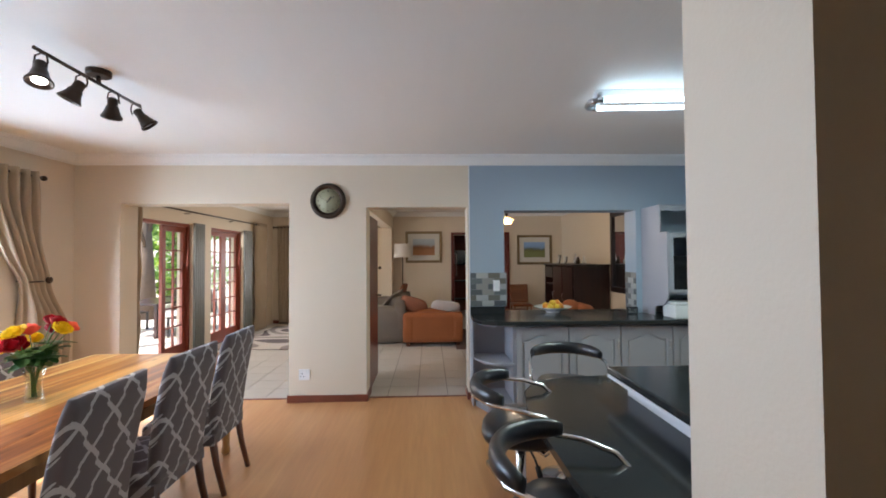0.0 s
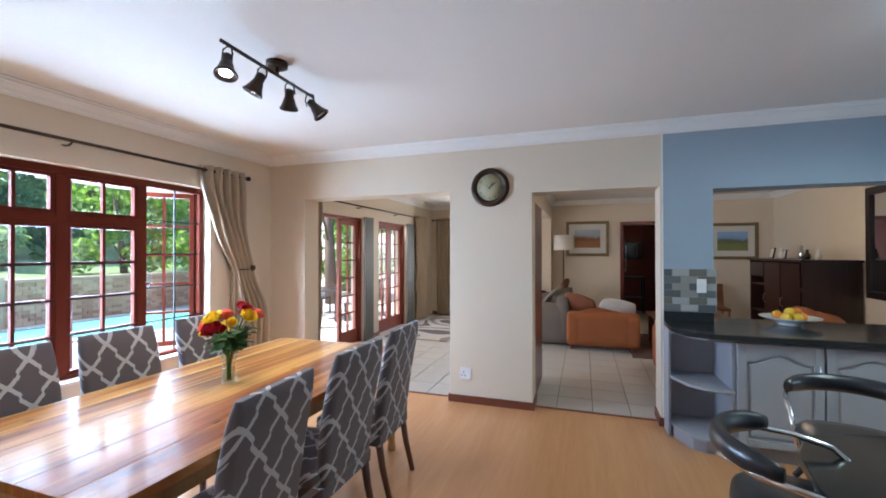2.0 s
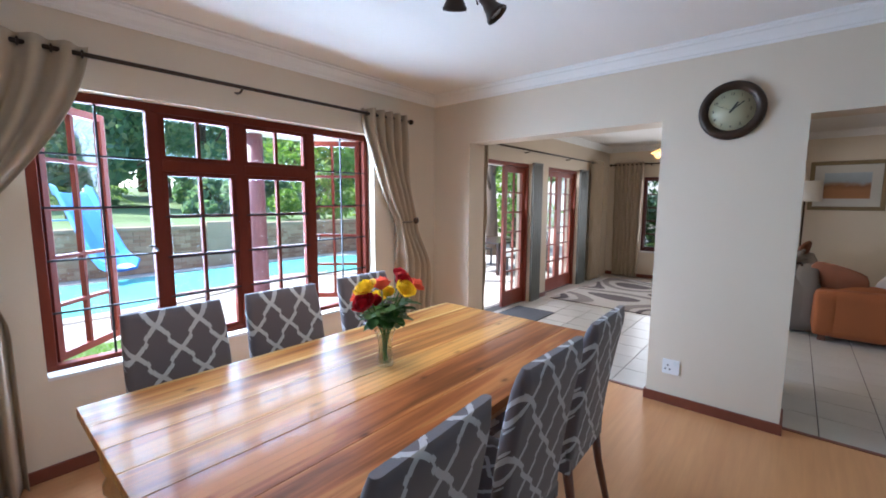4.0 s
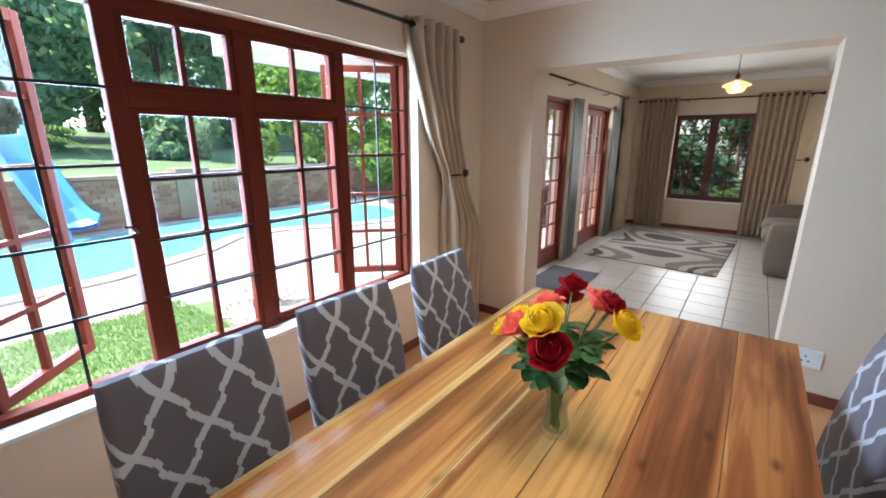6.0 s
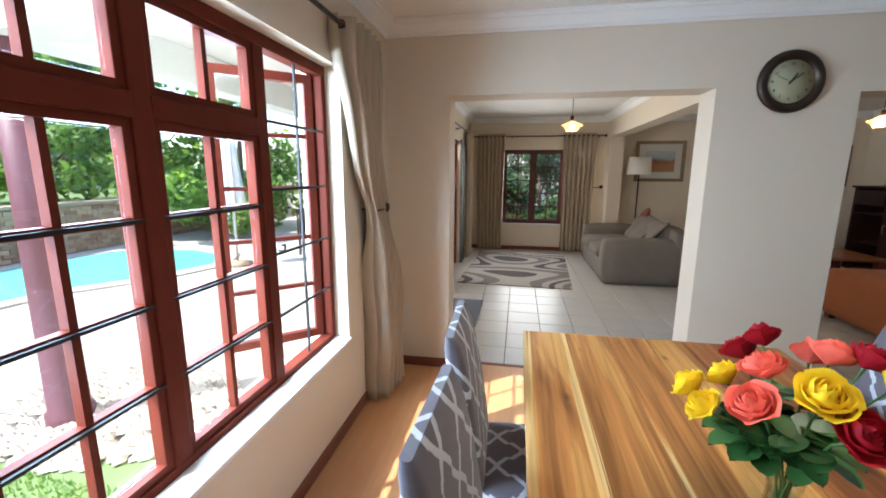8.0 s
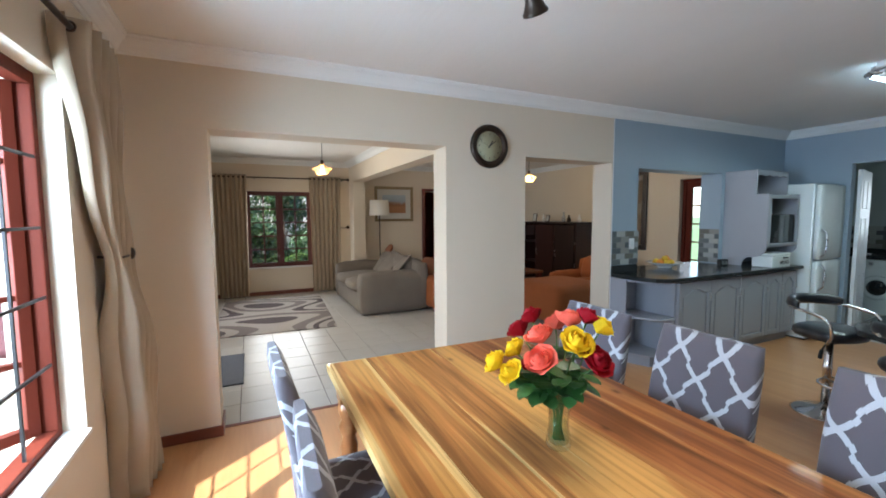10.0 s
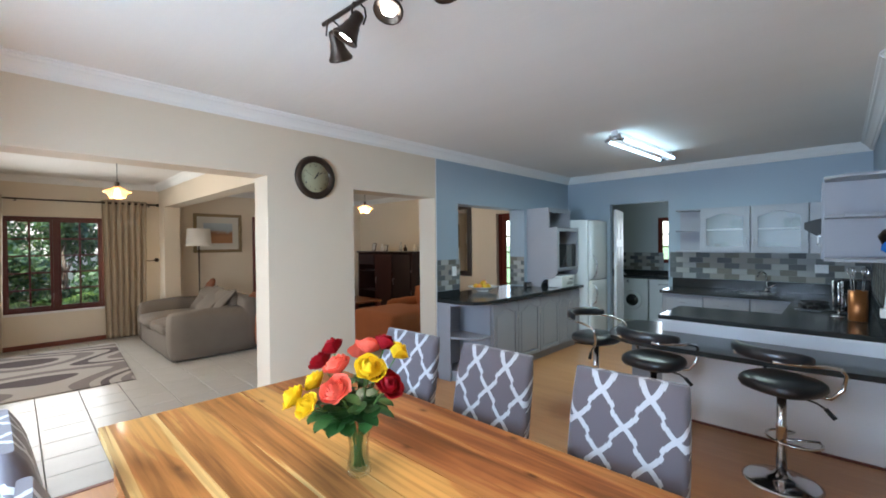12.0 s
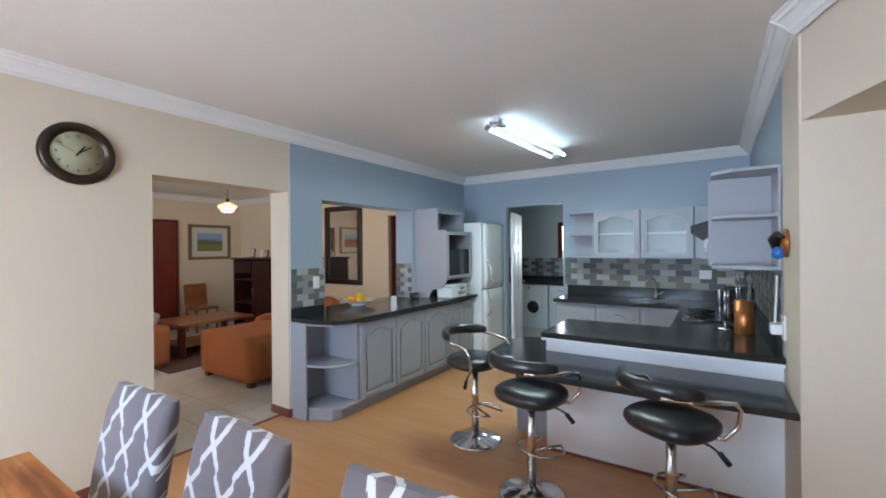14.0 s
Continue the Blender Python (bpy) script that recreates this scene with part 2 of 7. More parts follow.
def island_tones(name, rough, *stops, sub=0.0):
    """Joined pieces, each in its own tone."""
    m, n, l, p = principled(name)
    geo = n.new("ShaderNodeNewGeometry")
    l.new(ramp(n, l, geo.outputs["Random Per Island"], *stops), p.inputs["Base Color"])
    p.inputs["Roughness"].default_value = rough
    if sub:
        t, x = n.new("ShaderNodeBsdfTranslucent"), n.new("ShaderNodeMixShader")
        l.new(ramp(n, l, geo.outputs["Random Per Island"], *[(a, tuple(min(1, v * k) for v, k in zip(c, (1.5, 1.5, 0.8)))) for a, c in stops]), t.inputs[0])
        x.inputs[0].default_value = sub
        l.new(p.outputs[0], x.inputs[1]), l.new(t.outputs[0], x.inputs[2])
        l.new(x.outputs[0], n["Material Output"].inputs[0])
    return m


def petals(name, col):
    """Velvety petal that lets some light through."""
    m, n, l, p = principled(name)
    vein = spots(n, l, 45, 3)
    c = mixed(n, l, vein, tuple(v * 0.8 for v in col), tuple(min(1, v * 1.15) for v in col))
    l.new(c, p.inputs["Base Color"])
    p.inputs["Roughness"].default_value, p.inputs["Specular IOR Level"].default_value = 0.6, 0.2
    t, x = n.new("ShaderNodeBsdfTranslucent"), n.new("ShaderNodeMixShader")
    l.new(c, t.inputs[0])
    x.inputs[0].default_value = 0.35
    l.new(p.outputs[0], x.inputs[1]), l.new(t.outputs[0], x.inputs[2])
    l.new(x.outputs[0], n["Material Output"].inputs[0])
    return m


def pavers(name, light, dark, joint):
    """Small clay pavers in running bond, worn and dusty."""
    m, n, l, p = principled(name)
    co, bk = n.new("ShaderNodeTexCoord"), n.new("ShaderNodeTexBrick")
    for slot, v in (("Color1", light), ("Color2", dark), ("Mortar", joint)):
        bk.inputs[slot].default_value = (*v, 1)
    for slot, v in (("Scale", 1.0), ("Mortar Size", 0.005), ("Brick Width", 0.22), ("Row Height", 0.11)):
        bk.inputs[slot].default_value = v
    l.new(co.outputs["Object"], bk.inputs["Vector"])
    dust = spots(n, l, 1.4, 5)
    c = mixed(n, l, maths(n, l, "MULTIPLY", dust, 0.7), bk.outputs["Color"], light)
    l.new(c, p.inputs["Base Color"])
    p.inputs["Roughness"].default_value = 0.85
    relief(n, l, p, bk.outputs["Fac"], -0.3, 0.004)
    return m


def swirl_rug(name, base, mid, dark):
    """Pile rug with broad rounded bands."""
    m, n, l, p = principled(name)
    co, mp, tx = n.new("ShaderNodeTexCoord"), n.new("ShaderNodeMapping"), n.new("ShaderNodeTexNoise")
    mp.inputs["Rotation"].default_value = (0, 0, radians(-22))
    mp.inputs["Scale"].default_value = (0.8, 1.7, 1)
    mp.inputs["Location"].default_value = (4.3, 1.2, 0)
    tx.inputs["Scale"].default_value, tx.inputs["Detail"].default_value = 0.62, 0.0
    l.new(co.outputs["Object"], mp.inputs[0]), l.new(mp.outputs[0], tx.inputs["Vector"])
    r = n.new("ShaderNodeValToRGB")
    r.color_ramp.interpolation = "CONSTANT"
    e = r.color_ramp.elements
    stops = ((0, dark), (0.36, base), (0.41, mid), (0.46, base), (0.50, dark), (0.535, base), (0.585, mid), (0.63, base), (0.68, dark))
    while len(e) < len(stops):
        e.new(0.5)
    for s, (pos, c) in zip(e, stops):
        s.position, s.color = pos, (*c, 1)
    l.new(tx.outputs["Fac"], r.inputs[0])
    pile = spots(n, l, 260, 3)
    l.new(mixed(n, l, maths(n, l, "MULTIPLY", pile, 0.4), r.outputs[0], tuple(v * 0.6 for v in mid)), p.inputs["Base Color"])
    p.inputs["Roughness"].default_value = 0.95
    relief(n, l, p, pile, 0.5, 0.006)
    return m


M_CREAM = surf("cream_wall_paint", (0.665, 0.57, 0.44), 0.6, var=0.035, scale=1.2, fine=90, bump=0.12)
M_BLUE = surf("blue_wall_paint", (0.315, 0.385, 0.445), 0.5, var=0.035, scale=1.2, fine=90, bump=0.12)
M_GREY_GREEN = surf("pale_green_wall_paint", (0.44, 0.49, 0.47), 0.55, var=0.035, scale=1.2, fine=90, bump=0.1)
M_CEIL = surf("ceiling_paint", (0.80, 0.77, 0.72), 0.75, var=0.03, scale=0.7, fine=7, bump=0.35, stretch=(5, 0.5, 1))
M_CORNICE = surf("cornice_paint", (0.80, 0.79, 0.76), 0.6, var=0.03, bump=0.03)
M_WHITE = surf("white_paint", (0.76, 0.76, 0.75), 0.45, var=0.04, scale=2, bump=0.04)
M_BAR_WALL = surf("bar_wall_paint", (0.85, 0.86, 0.88), 0.4, var=0.05, scale=2, bump=0.05)
M_SILL = surf("window_sill_paint", (0.72, 0.71, 0.68), 0.4, var=0.06, scale=5, bump=0.05)
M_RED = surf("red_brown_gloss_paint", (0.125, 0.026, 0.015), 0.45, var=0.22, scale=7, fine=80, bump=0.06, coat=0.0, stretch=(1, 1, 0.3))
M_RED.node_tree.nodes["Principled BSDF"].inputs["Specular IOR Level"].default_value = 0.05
# the same red-brown, lightened in colour for sunshine on the french doors
M_RED_SUNLIT = surf("red_brown_paint_sunlit", (0.25, 0.050, 0.026), 0.45, var=0.22, scale=7, fine=80, bump=0.06, stretch=(1, 1, 0.3))
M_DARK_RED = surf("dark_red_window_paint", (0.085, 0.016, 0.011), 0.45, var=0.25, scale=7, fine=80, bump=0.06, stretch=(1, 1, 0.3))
M_SKIRT = surf("mahogany_skirting", (0.17, 0.045, 0.026), 0.38, var=0.25, scale=9, bump=0.05, coat=0.2)
M_LAMINATE = wood("orange_laminate", (0.58, 0.262, 0.102), (0.72, 0.385, 0.172), "y", 0.6, 0.34, 0.15, 0.55, 0.0)
M_TABLE = table_wood("varnished_acacia", (0.52, 0.262, 0.074), (0.40, 0.168, 0.048), 0.8)
M_TABLE_HEART = table_wood("varnished_acacia_heartwood", (0.41, 0.168, 0.052), (0.30, 0.105, 0.034), 0.3)
M_TABLE_LEG = wood("varnished_leg_wood", (0.30, 0.12, 0.04), (0.52, 0.29, 0.11), "z", 1.6, 0.3, 0.3)
M_CHAIR_LEG = wood("dark_chair_leg_wood", (0.07, 0.022, 0.012), (0.15, 0.05, 0.027), "z", 2, 0.35, 0.25)
M_COVER = trellis("trellis_chair_cover", (0.108, 0.092, 0.103), (0.52, 0.53, 0.56))
M_TILE = surf("beige_floor_tile", (0.52, 0.49, 0.44), 0.33, var=0.08, scale=4, fine=40, bump=0.02, per=0.10)
M_GROUT = surf("dark_grout", (0.17, 0.15, 0.13), 0.8, var=0.2)
M_TILE_PALE = chips("pale_wall_tile", (0.35, 0.355, 0.34), (0.29, 0.30, 0.29), (0.40, 0.395, 0.36), (0.27, 0.26, 0.225), rough=0.4)
M_TILE_DARK = chips("dark_wall_tile", (0.115, 0.125, 0.125), (0.155, 0.165, 0.16), (0.095, 0.10, 0.105), (0.17, 0.155, 0.125), rough=0.4)
for m in (M_TILE_PALE, M_TILE_DARK):
    m.node_tree.nodes["Principled BSDF"].inputs["Specular IOR Level"].default_value = 0.15
M_GRANITE = surf("black_granite", (0.026, 0.028, 0.028), 0.16, var=0.5, scale=25, fine=220, bump=0.0)
M_GRANITE.node_tree.nodes["Principled BSDF"].inputs["Specular IOR Level"].default_value = 0.3
M_CAB = surf("grey_cabinet_paint", (0.32, 0.332, 0.36), 0.42, var=0.05, scale=3, fine=50, bump=0.04)
M_CAB_IN = surf("grey_cabinet_inside", (0.34, 0.34, 0.37), 0.5, var=0.06, scale=3, bump=0.04)
M_CHROME = surf("chrome", (0.72, 0.72, 0.73), 0.14, metal=1.0, var=0.05, bump=0.0)
M_STEEL = surf("brushed_steel", (0.55, 0.55, 0.56), 0.28, metal=1.0, var=0.08, bump=0.02)
M_LEATHER = surf("black_leatherette", (0.015, 0.017, 0.021), 0.32, var=0.3, scale=5, fine=240, bump=0.15, coat=0.3)
M_BLACK = surf("black_plastic", (0.012, 0.012, 0.013), 0.55, var=0.2, bump=0.02)
M_BRONZE = surf("dark_bronze_metal", (0.055, 0.038, 0.028), 0.38, metal=0.75, var=0.3, scale=12, bump=0.03)
M_IRON = surf("black_iron", (0.02, 0.018, 0.018), 0.45, metal=0.5, var=0.3, bump=0.05)
M_CURTAIN = surf("taupe_curtain_cloth", (0.40, 0.315, 0.215), 0.75, var=0.10, scale=6, fine=300, bump=0.2, sheen=0.2)
M_GREY_SOFA = surf("taupe_sofa_cloth", (0.175, 0.143, 0.112), 0.9, var=0.14, scale=4, fine=260, bump=0.3)
M_RUST_SOFA = surf("rust_suede", (0.29, 0.082, 0.020), 0.85, var=0.16, scale=4, fine=180, bump=0.15)
M_CUSHION = surf("cream_cushion_cloth", (0.60, 0.54, 0.47), 0.85, var=0.1, scale=6, fine=260, bump=0.25)
M_BROWN_CUSHION = surf("brown_cushion_cloth", (0.20, 0.065, 0.025), 0.8, var=0.2, scale=6, fine=200, bump=0.2)
M_RUG = swirl_rug("swirl_rug", (0.46, 0.41, 0.36), (0.20, 0.165, 0.15), (0.07, 0.05, 0.05))
M_MAT = surf("grey_door_mat", (0.10, 0.105, 0.12), 0.95, var=0.2, scale=20, fine=300, bump=0.5)
M_RED_RUG = surf("brown_red_rug", (0.10, 0.055, 0.045), 0.95, var=0.35, scale=9, fine=200, bump=0.4)
M_MAHOGANY = wood("dark_mahogany", (0.014, 0.006, 0.005), (0.042, 0.014, 0.010), "z", 1.5, 0.32, 0.3)
M_RED_DOOR = wood("red_mahogany", (0.10, 0.013, 0.010), (0.20, 0.033, 0.020), "z", 1.5, 0.34, 0.25)
M_OAK = wood("brown_coffee_table_wood", (0.21, 0.07, 0.025), (0.36, 0.14, 0.05), "x", 1.5, 0.3, 0.3)
M_SHADE = surf("linen_lamp_shade", (0.72, 0.68, 0.61), 0.8, var=0.05, fine=200, bump=0.1)
M_FRIDGE = surf("white_enamel", (0.76, 0.79, 0.78), 0.25, var=0.03, bump=0.01, coat=0.3)
M_DARK_GLASS = surf("black_glass", (0.008, 0.009, 0.010), 0.08, var=0.2, bump=0.0, coat=0.5)
M_PORCELAIN = surf("white_porcelain", (0.72, 0.72, 0.69), 0.18, var=0.03, bump=0.0, coat=0.4)
M_ORANGE = surf("orange_peel", (0.72, 0.24, 0.015), 0.42, var=0.15, fine=150, bump=0.25)
M_LEMON = surf("yellow_fruit_peel", (0.70, 0.42, 0.02), 0.42, var=0.15, fine=150, bump=0.25)
M_COPPER = surf("copper_canister", (0.42, 0.16, 0.05), 0.3, metal=0.6, var=0.2, bump=0.03)
M_PANE = clear_pane("window_glass")
M_VASE = clear_pane("vase_glass", (0.93, 0.965, 0.95), 2.2, 0.7)
M_CLOUDY = frosted_pane("cloudy_cabinet_glass", (0.42, 0.47, 0.46), 0.24)
M_MIRROR = surf("mirror_silver", (0.82, 0.83, 0.83), 0.03, metal=1.0, var=0.02, bump=0.0)
M_TUBE = glow("fluorescent_tube_light", (0.60, 0.85, 1.0), 1.9)
M_SPOT_ON = glow("lit_spot_lens", (1.0, 0.95, 0.86), 9.0)
M_BULB = glow("warm_bulb_light", (1.0, 0.70, 0.34), 2.6)
M_AMBER = frosted_pane("amber_lamp_glass", (0.90, 0.62, 0.28), 0.35)
M_CLOCK_FACE = surf("cream_clock_dial", (0.38, 0.36, 0.225), 0.5, var=0.06, scale=9, bump=0.0)
M_INK = surf("black_ink", (0.02, 0.018, 0.016), 0.6, var=0.1, bump=0.0)
M_GOLD = surf("antique_gold_frame", (0.25, 0.185, 0.10), 0.42, metal=0.5, var=0.25, scale=14, bump=0.1)
M_MOUNT = surf("cream_picture_mount", (0.62, 0.60, 0.54), 0.8, var=0.03, bump=0.0)
M_BLUE_SLIDE = surf("blue_slide_plastic", (0.16, 0.42, 0.86), 0.3, var=0.06, bump=0.0, coat=0.2)
M_ROSE_RED = petals("dark_red_petal", (0.34, 0.006, 0.014))
M_ROSE_CORAL = petals("coral_petal", (0.86, 0.16, 0.10))
M_ROSE_YELLOW = petals("yellow_petal", (0.90, 0.60, 0.015))
M_LEAF = surf("rose_leaf_green", (0.042, 0.125, 0.028), 0.42, var=0.3, scale=15, bump=0.08)
M_STEM = surf("green_stem", (0.07, 0.16, 0.035), 0.5, var=0.2, bump=0.05)
M_PATIO = pavers("pale_patio_paving", (0.50, 0.455, 0.40), (0.43, 0.385, 0.33), (0.30, 0.265, 0.22))
M_WATER = surf("pool_water", (0.17, 0.58, 0.54), 0.2, var=0.10, scale=1.2, fine=4, bump=0.25)
M_GRASS = surf("lawn_grass", (0.165, 0.235, 0.09), 0.9, var=0.35, scale=1.3, fine=30, bump=0.6)
M_BRICK = island_tones("garden_brick", 0.85, (0.0, (0.27, 0.145, 0.09)), (0.5, (0.38, 0.225, 0.14)), (1.0, (0.46, 0.31, 0.20)))
M_MORTAR = surf("mortar", (0.37, 0.265, 0.18), 0.9, var=0.15)
M_GRAVEL = island_tones("garden_gravel", 0.8, (0.0, (0.30, 0.25, 0.20)), (0.5, (0.46, 0.40, 0.33)), (1.0, (0.60, 0.55, 0.48)))
M_PLUM = surf("plum_column_paint", (0.135, 0.045, 0.058), 0.5, var=0.15, scale=4, bump=0.1)
M_BARK = surf("tree_bark", (0.11, 0.075, 0.05), 0.9, var=0.3, scale=6, bump=0.5)
M_FOLIAGE = island_tones("tree_leaves", 0.6, (0.0, (0.09, 0.18, 0.125)), (0.5, (0.135, 0.235, 0.165)), (0.85, (0.21, 0.31, 0.21)), (1.0, (0.33, 0.38, 0.21)), sub=0.6)
M_FOLIAGE_DARK = island_tones("dark_shrub_leaves", 0.5, (0.0, (0.02, 0.05, 0.018)), (0.6, (0.04, 0.085, 0.03)), (1.0, (0.10, 0.17, 0.06)), sub=0.35)
M_FOLIAGE_LIGHT = island_tones("sunny_leaves", 0.6, (0.0, (0.06, 0.13, 0.025)), (0.5, (0.12, 0.22, 0.045)), (1.0, (0.24, 0.34, 0.09)), sub=0.5)
M_PLASTER_OUT = surf("pale_outside_plaster", (0.62, 0.57, 0.50), 0.8, var=0.06, bump=0.2)

# ---- mesh helpers ----
def box(bm, x0, x1, y0, y1, z0, z1, bev=0.0):
    vs = [bm.verts.new((x, y, z)) for z in (z0, z1) for x, y in ((x0, y0), (x1, y0), (x1, y1), (x0, y1))]
    fs = [bm.faces.new([vs[i] for i in q]) for q in ((3, 2, 1, 0), (4, 5, 6, 7), (0, 1, 5, 4), (1, 2, 6, 5), (2, 3, 7, 6), (3, 0, 4, 7))]
    if bev:
        bmesh.ops.bevel(bm, geom=list({e for f in fs for e in f.edges}), offset=bev, segments=2, profile=0.6, affect="EDGES")
    return bm


def prism(bm, poly, z0, z1, bev=0.0):
    a, b = [bm.verts.new((x, y, z0)) for x, y in poly], [bm.verts.new((x, y, z1)) for x, y in poly]
    n = len(poly)
    fs = [bm.faces.new(a[::-1]), bm.faces.new(b)] + [bm.faces.new((a[i], a[(i + 1) % n], b[(i + 1) % n], b[i])) for i in range(n)]
    if bev:
        bmesh.ops.bevel(bm, geom=list(fs[0].edges) + list(fs[1].edges), offset=bev, segments=2, profile=0.6, affect="EDGES")
    return bm


def shift(bm, m):
    bmesh.ops.transform(bm, matrix=m, verts=bm.verts)
    return bm


def ring_frame(d):
    d = Vector(d).normalized()
    u = d.orthogonal().normalized()
    return u, d.cross(u)


def tube(bm, pts, r, seg=10, closed=False, caps=True):
    pts = [Vector(p) for p in pts]
    n = len(pts)
    rings, u = [], None
    for i, p in enumerate(pts):
        a = pts[i - 1] if i or closed else p
        b = pts[(i + 1) % n] if i < n - 1 or closed else p
        d = (b - a).normalized()
        if u is None:
            u = d.orthogonal().normalized()
        u = (u - d * u.dot(d)).normalized()
        w = d.cross(u)
        rr = r[i] if isinstance(r, (list, tuple)) else r
        rings.append([bm.verts.new(p + rr * (math.cos(2 * math.pi * k / seg) * u + math.sin(2 * math.pi * k / seg) * w)) for k in range(seg)])
    for i in range(n if closed else n - 1):
        a, b = rings[i], rings[(i + 1) % n]
        for k in range(seg):
            f = bm.faces.new((a[k], a[(k + 1) % seg], b[(k + 1) % seg], b[k]))
            f.smooth = True
    if caps and not closed:
        bm.faces.new(rings[0][::-1]), bm.faces.new(rings[-1])
    return bm


def lathe(bm, prof, seg=24, c=(0, 0, 0), caps=True):
    """A turned shape about the upright: (radius, height) from bottom to top."""
    rings = [[bm.verts.new((c[0] + r * math.cos(2 * math.pi * k / seg), c[1] + r * math.sin(2 * math.pi * k / seg), c[2] + z)) for k in range(seg)] for r, z in prof]
    for a, b in zip(rings, rings[1:]):
        for k in range(seg):
            f = bm.faces.new((a[k], a[(k + 1) % seg], b[(k + 1) % seg], b[k]))
            f.smooth = True
    if caps:
        bm.faces.new(rings[0][::-1]), bm.faces.new(rings[-1])
    return bm


def pillow(bm, x0, x1, y0, y1, z0, z1, r=0.06, puff=0.0, slack=0.0):
    """An upholstered block with rounded edges and puffed faces."""
    t = bmesh.new()
    box(t, x0, x1, y0, y1, z0, z1)
    bmesh.ops.subdivide_edges(t, edges=t.edges[:], cuts=5, use_grid_fill=True)
    c = Vector(((x0 + x1) / 2, (y0 + y1) / 2, (z0 + z1) / 2))
    h = Vector(((x1 - x0) / 2, (y1 - y0) / 2, (z1 - z0) / 2))
    r = min(r, h.x * 0.95, h.y * 0.95, h.z * 0.95)
    for v in t.verts:
        d = v.co - c
        core = Vector([max(-h[i] + r, min(h[i] - r, d[i])) for i in range(3)])
        e = d - core
        q = core + (e.normalized() * r if e.length > 1e-6 else e)
        if puff:
            f = [1 - (d[i] / h[i]) ** 2 for i in range(3)]
            q += Vector((math.copysign(f[1] * f[2], d.x) * puff * (abs(d.x) > h.x - 1e-4), math.copysign(f[0] * f[2], d.y) * puff * (abs(d.y) > h.y - 1e-4), math.copysign(f[0] * f[1], d.z) * puff * (abs(d.z) > h.z - 1e-4)))
        if slack:
            q += noise.noise_vector((c + q) * 4.5) * slack
        v.co = c + q
    for f in t.faces:
        f.smooth = True
    me = bpy.data.meshes.new("tmp")
    t.to_mesh(me)
    t.free()
    bm.from_mesh(me)
    bpy.data.meshes.remove(me)
    return bm


def mesh_of(name, bm, material, smooth=False):
    bmesh.ops.recalc_face_normals(bm, faces=bm.faces[:])
    me = bpy.data.meshes.new(name)
    if smooth:
        for f in bm.faces:
            f.smooth = True
    bm.to_mesh(me)
    bm.free()
    me.materials.append(material)
    return me


def part(name, bm, material, parent, label="", m=None, smooth=False):
    ob = new(name, mesh_of(name, bm, material, smooth))
    ob.parent = parent
    if m is not None:
        ob.matrix_basis = m
    return tagged(ob, label)


def thing(name, label, category, m=None, group="", kind=""):
    ob = new(name)
    ob.empty_display_size = 0.1
    if m is not None:
        ob.matrix_basis = m
    return tagged(ob, label, category, group, kind)


def solid(name, bm, material, label, category, group="", kind="", m=None, smooth=False):
    ob = new(name, mesh_of(name, bm, material, smooth))
    if m is not None:
        ob.matrix_basis = m
    return tagged(ob, label, category, group, kind)


def B():
    return bmesh.new()


def fixed(name, bm, material, label, category, smooth=False):
    return solid(name, bm, material, label, category, kind="structure", smooth=smooth)


# ---- the plan ----
XW, YN, TH, ZC = -3.50, 4.825, 0.26, 2.64        # window wall, clock wall, its thickness, ceiling
YB = YN + TH
XE, YS = 3.90, 1.20                              # kitchen's end wall, kitchen's side wall
YF, XL = 10.36, 3.50                             # far wall of the living room, its end wall
BX, BY = 0.81, 1.19                              # corner of the passage opening
P1, P2, P3, P4 = -3.02, -1.25, -0.425, 0.675       # wide opening, pier, second opening
H1, H2, H3 = 2.13, 2.085, 2.045                  # heights of the openings
HX0, HX1 = 1.075, 2.54                            # serving hatch

# clock wall, in cream and blue stretches
bm = B()
box(bm, XW - 0.25, P1, YN, YB, 0, ZC)
box(bm, P2, P3, YN, YB, 0, ZC)
box(bm, P1, P2, YN, YB, H1, ZC)
box(bm, P3, P4, YN, YB, H2, ZC)
box(bm, P4, P4 + 0.02, YN, YB, 0, ZC)
fixed("wall_north", bm, M_CREAM, "cream painted wall with two wide openings", "wall")
bm = B()
box(bm, P4 + 0.02, HX0, YN, YB, 0, ZC)
box(bm, HX0, HX1, YN, YB, H3, ZC)
box(bm, HX0, HX1, YN, YB, 0, 0.875)
box(bm, HX1, XE + 0.1, YN, YB, 0, ZC)
fixed("wall_north_kitchen", bm, M_BLUE, "blue painted kitchen wall with a serving hatch", "wall")
fixed("trim", box(B(), P4 + 0.014, P4 + 0.024, YN - 0.003, YN, 0, 2.55), M_WHITE, "thin pale strip where cream paint meets blue", "trim")

# window wall
WY0, WY1, WZ0, WZ1 = 1.64, 3.97, 0.555, 2.15
bm = B()
box(bm, XW - 0.25, XW, -0.7, WY0, 0, ZC)
box(bm, XW - 0.25, XW, WY1, YN, 0, ZC)
box(bm, XW - 0.25, XW, WY0, WY1, 0, WZ0)
box(bm, XW - 0.25, XW, WY0, WY1, WZ1, ZC)
fixed("wall_west", bm, M_CREAM, "cream painted wall round the wide garden window", "wall")
fixed("window_sill", box(B(), XW - 0.084, XW + 0.022, WY0 + 0.002, WY1 - 0.002, WZ0, WZ0 + 0.022, 0.005), M_SILL, "pale painted inner window sill", "sill")

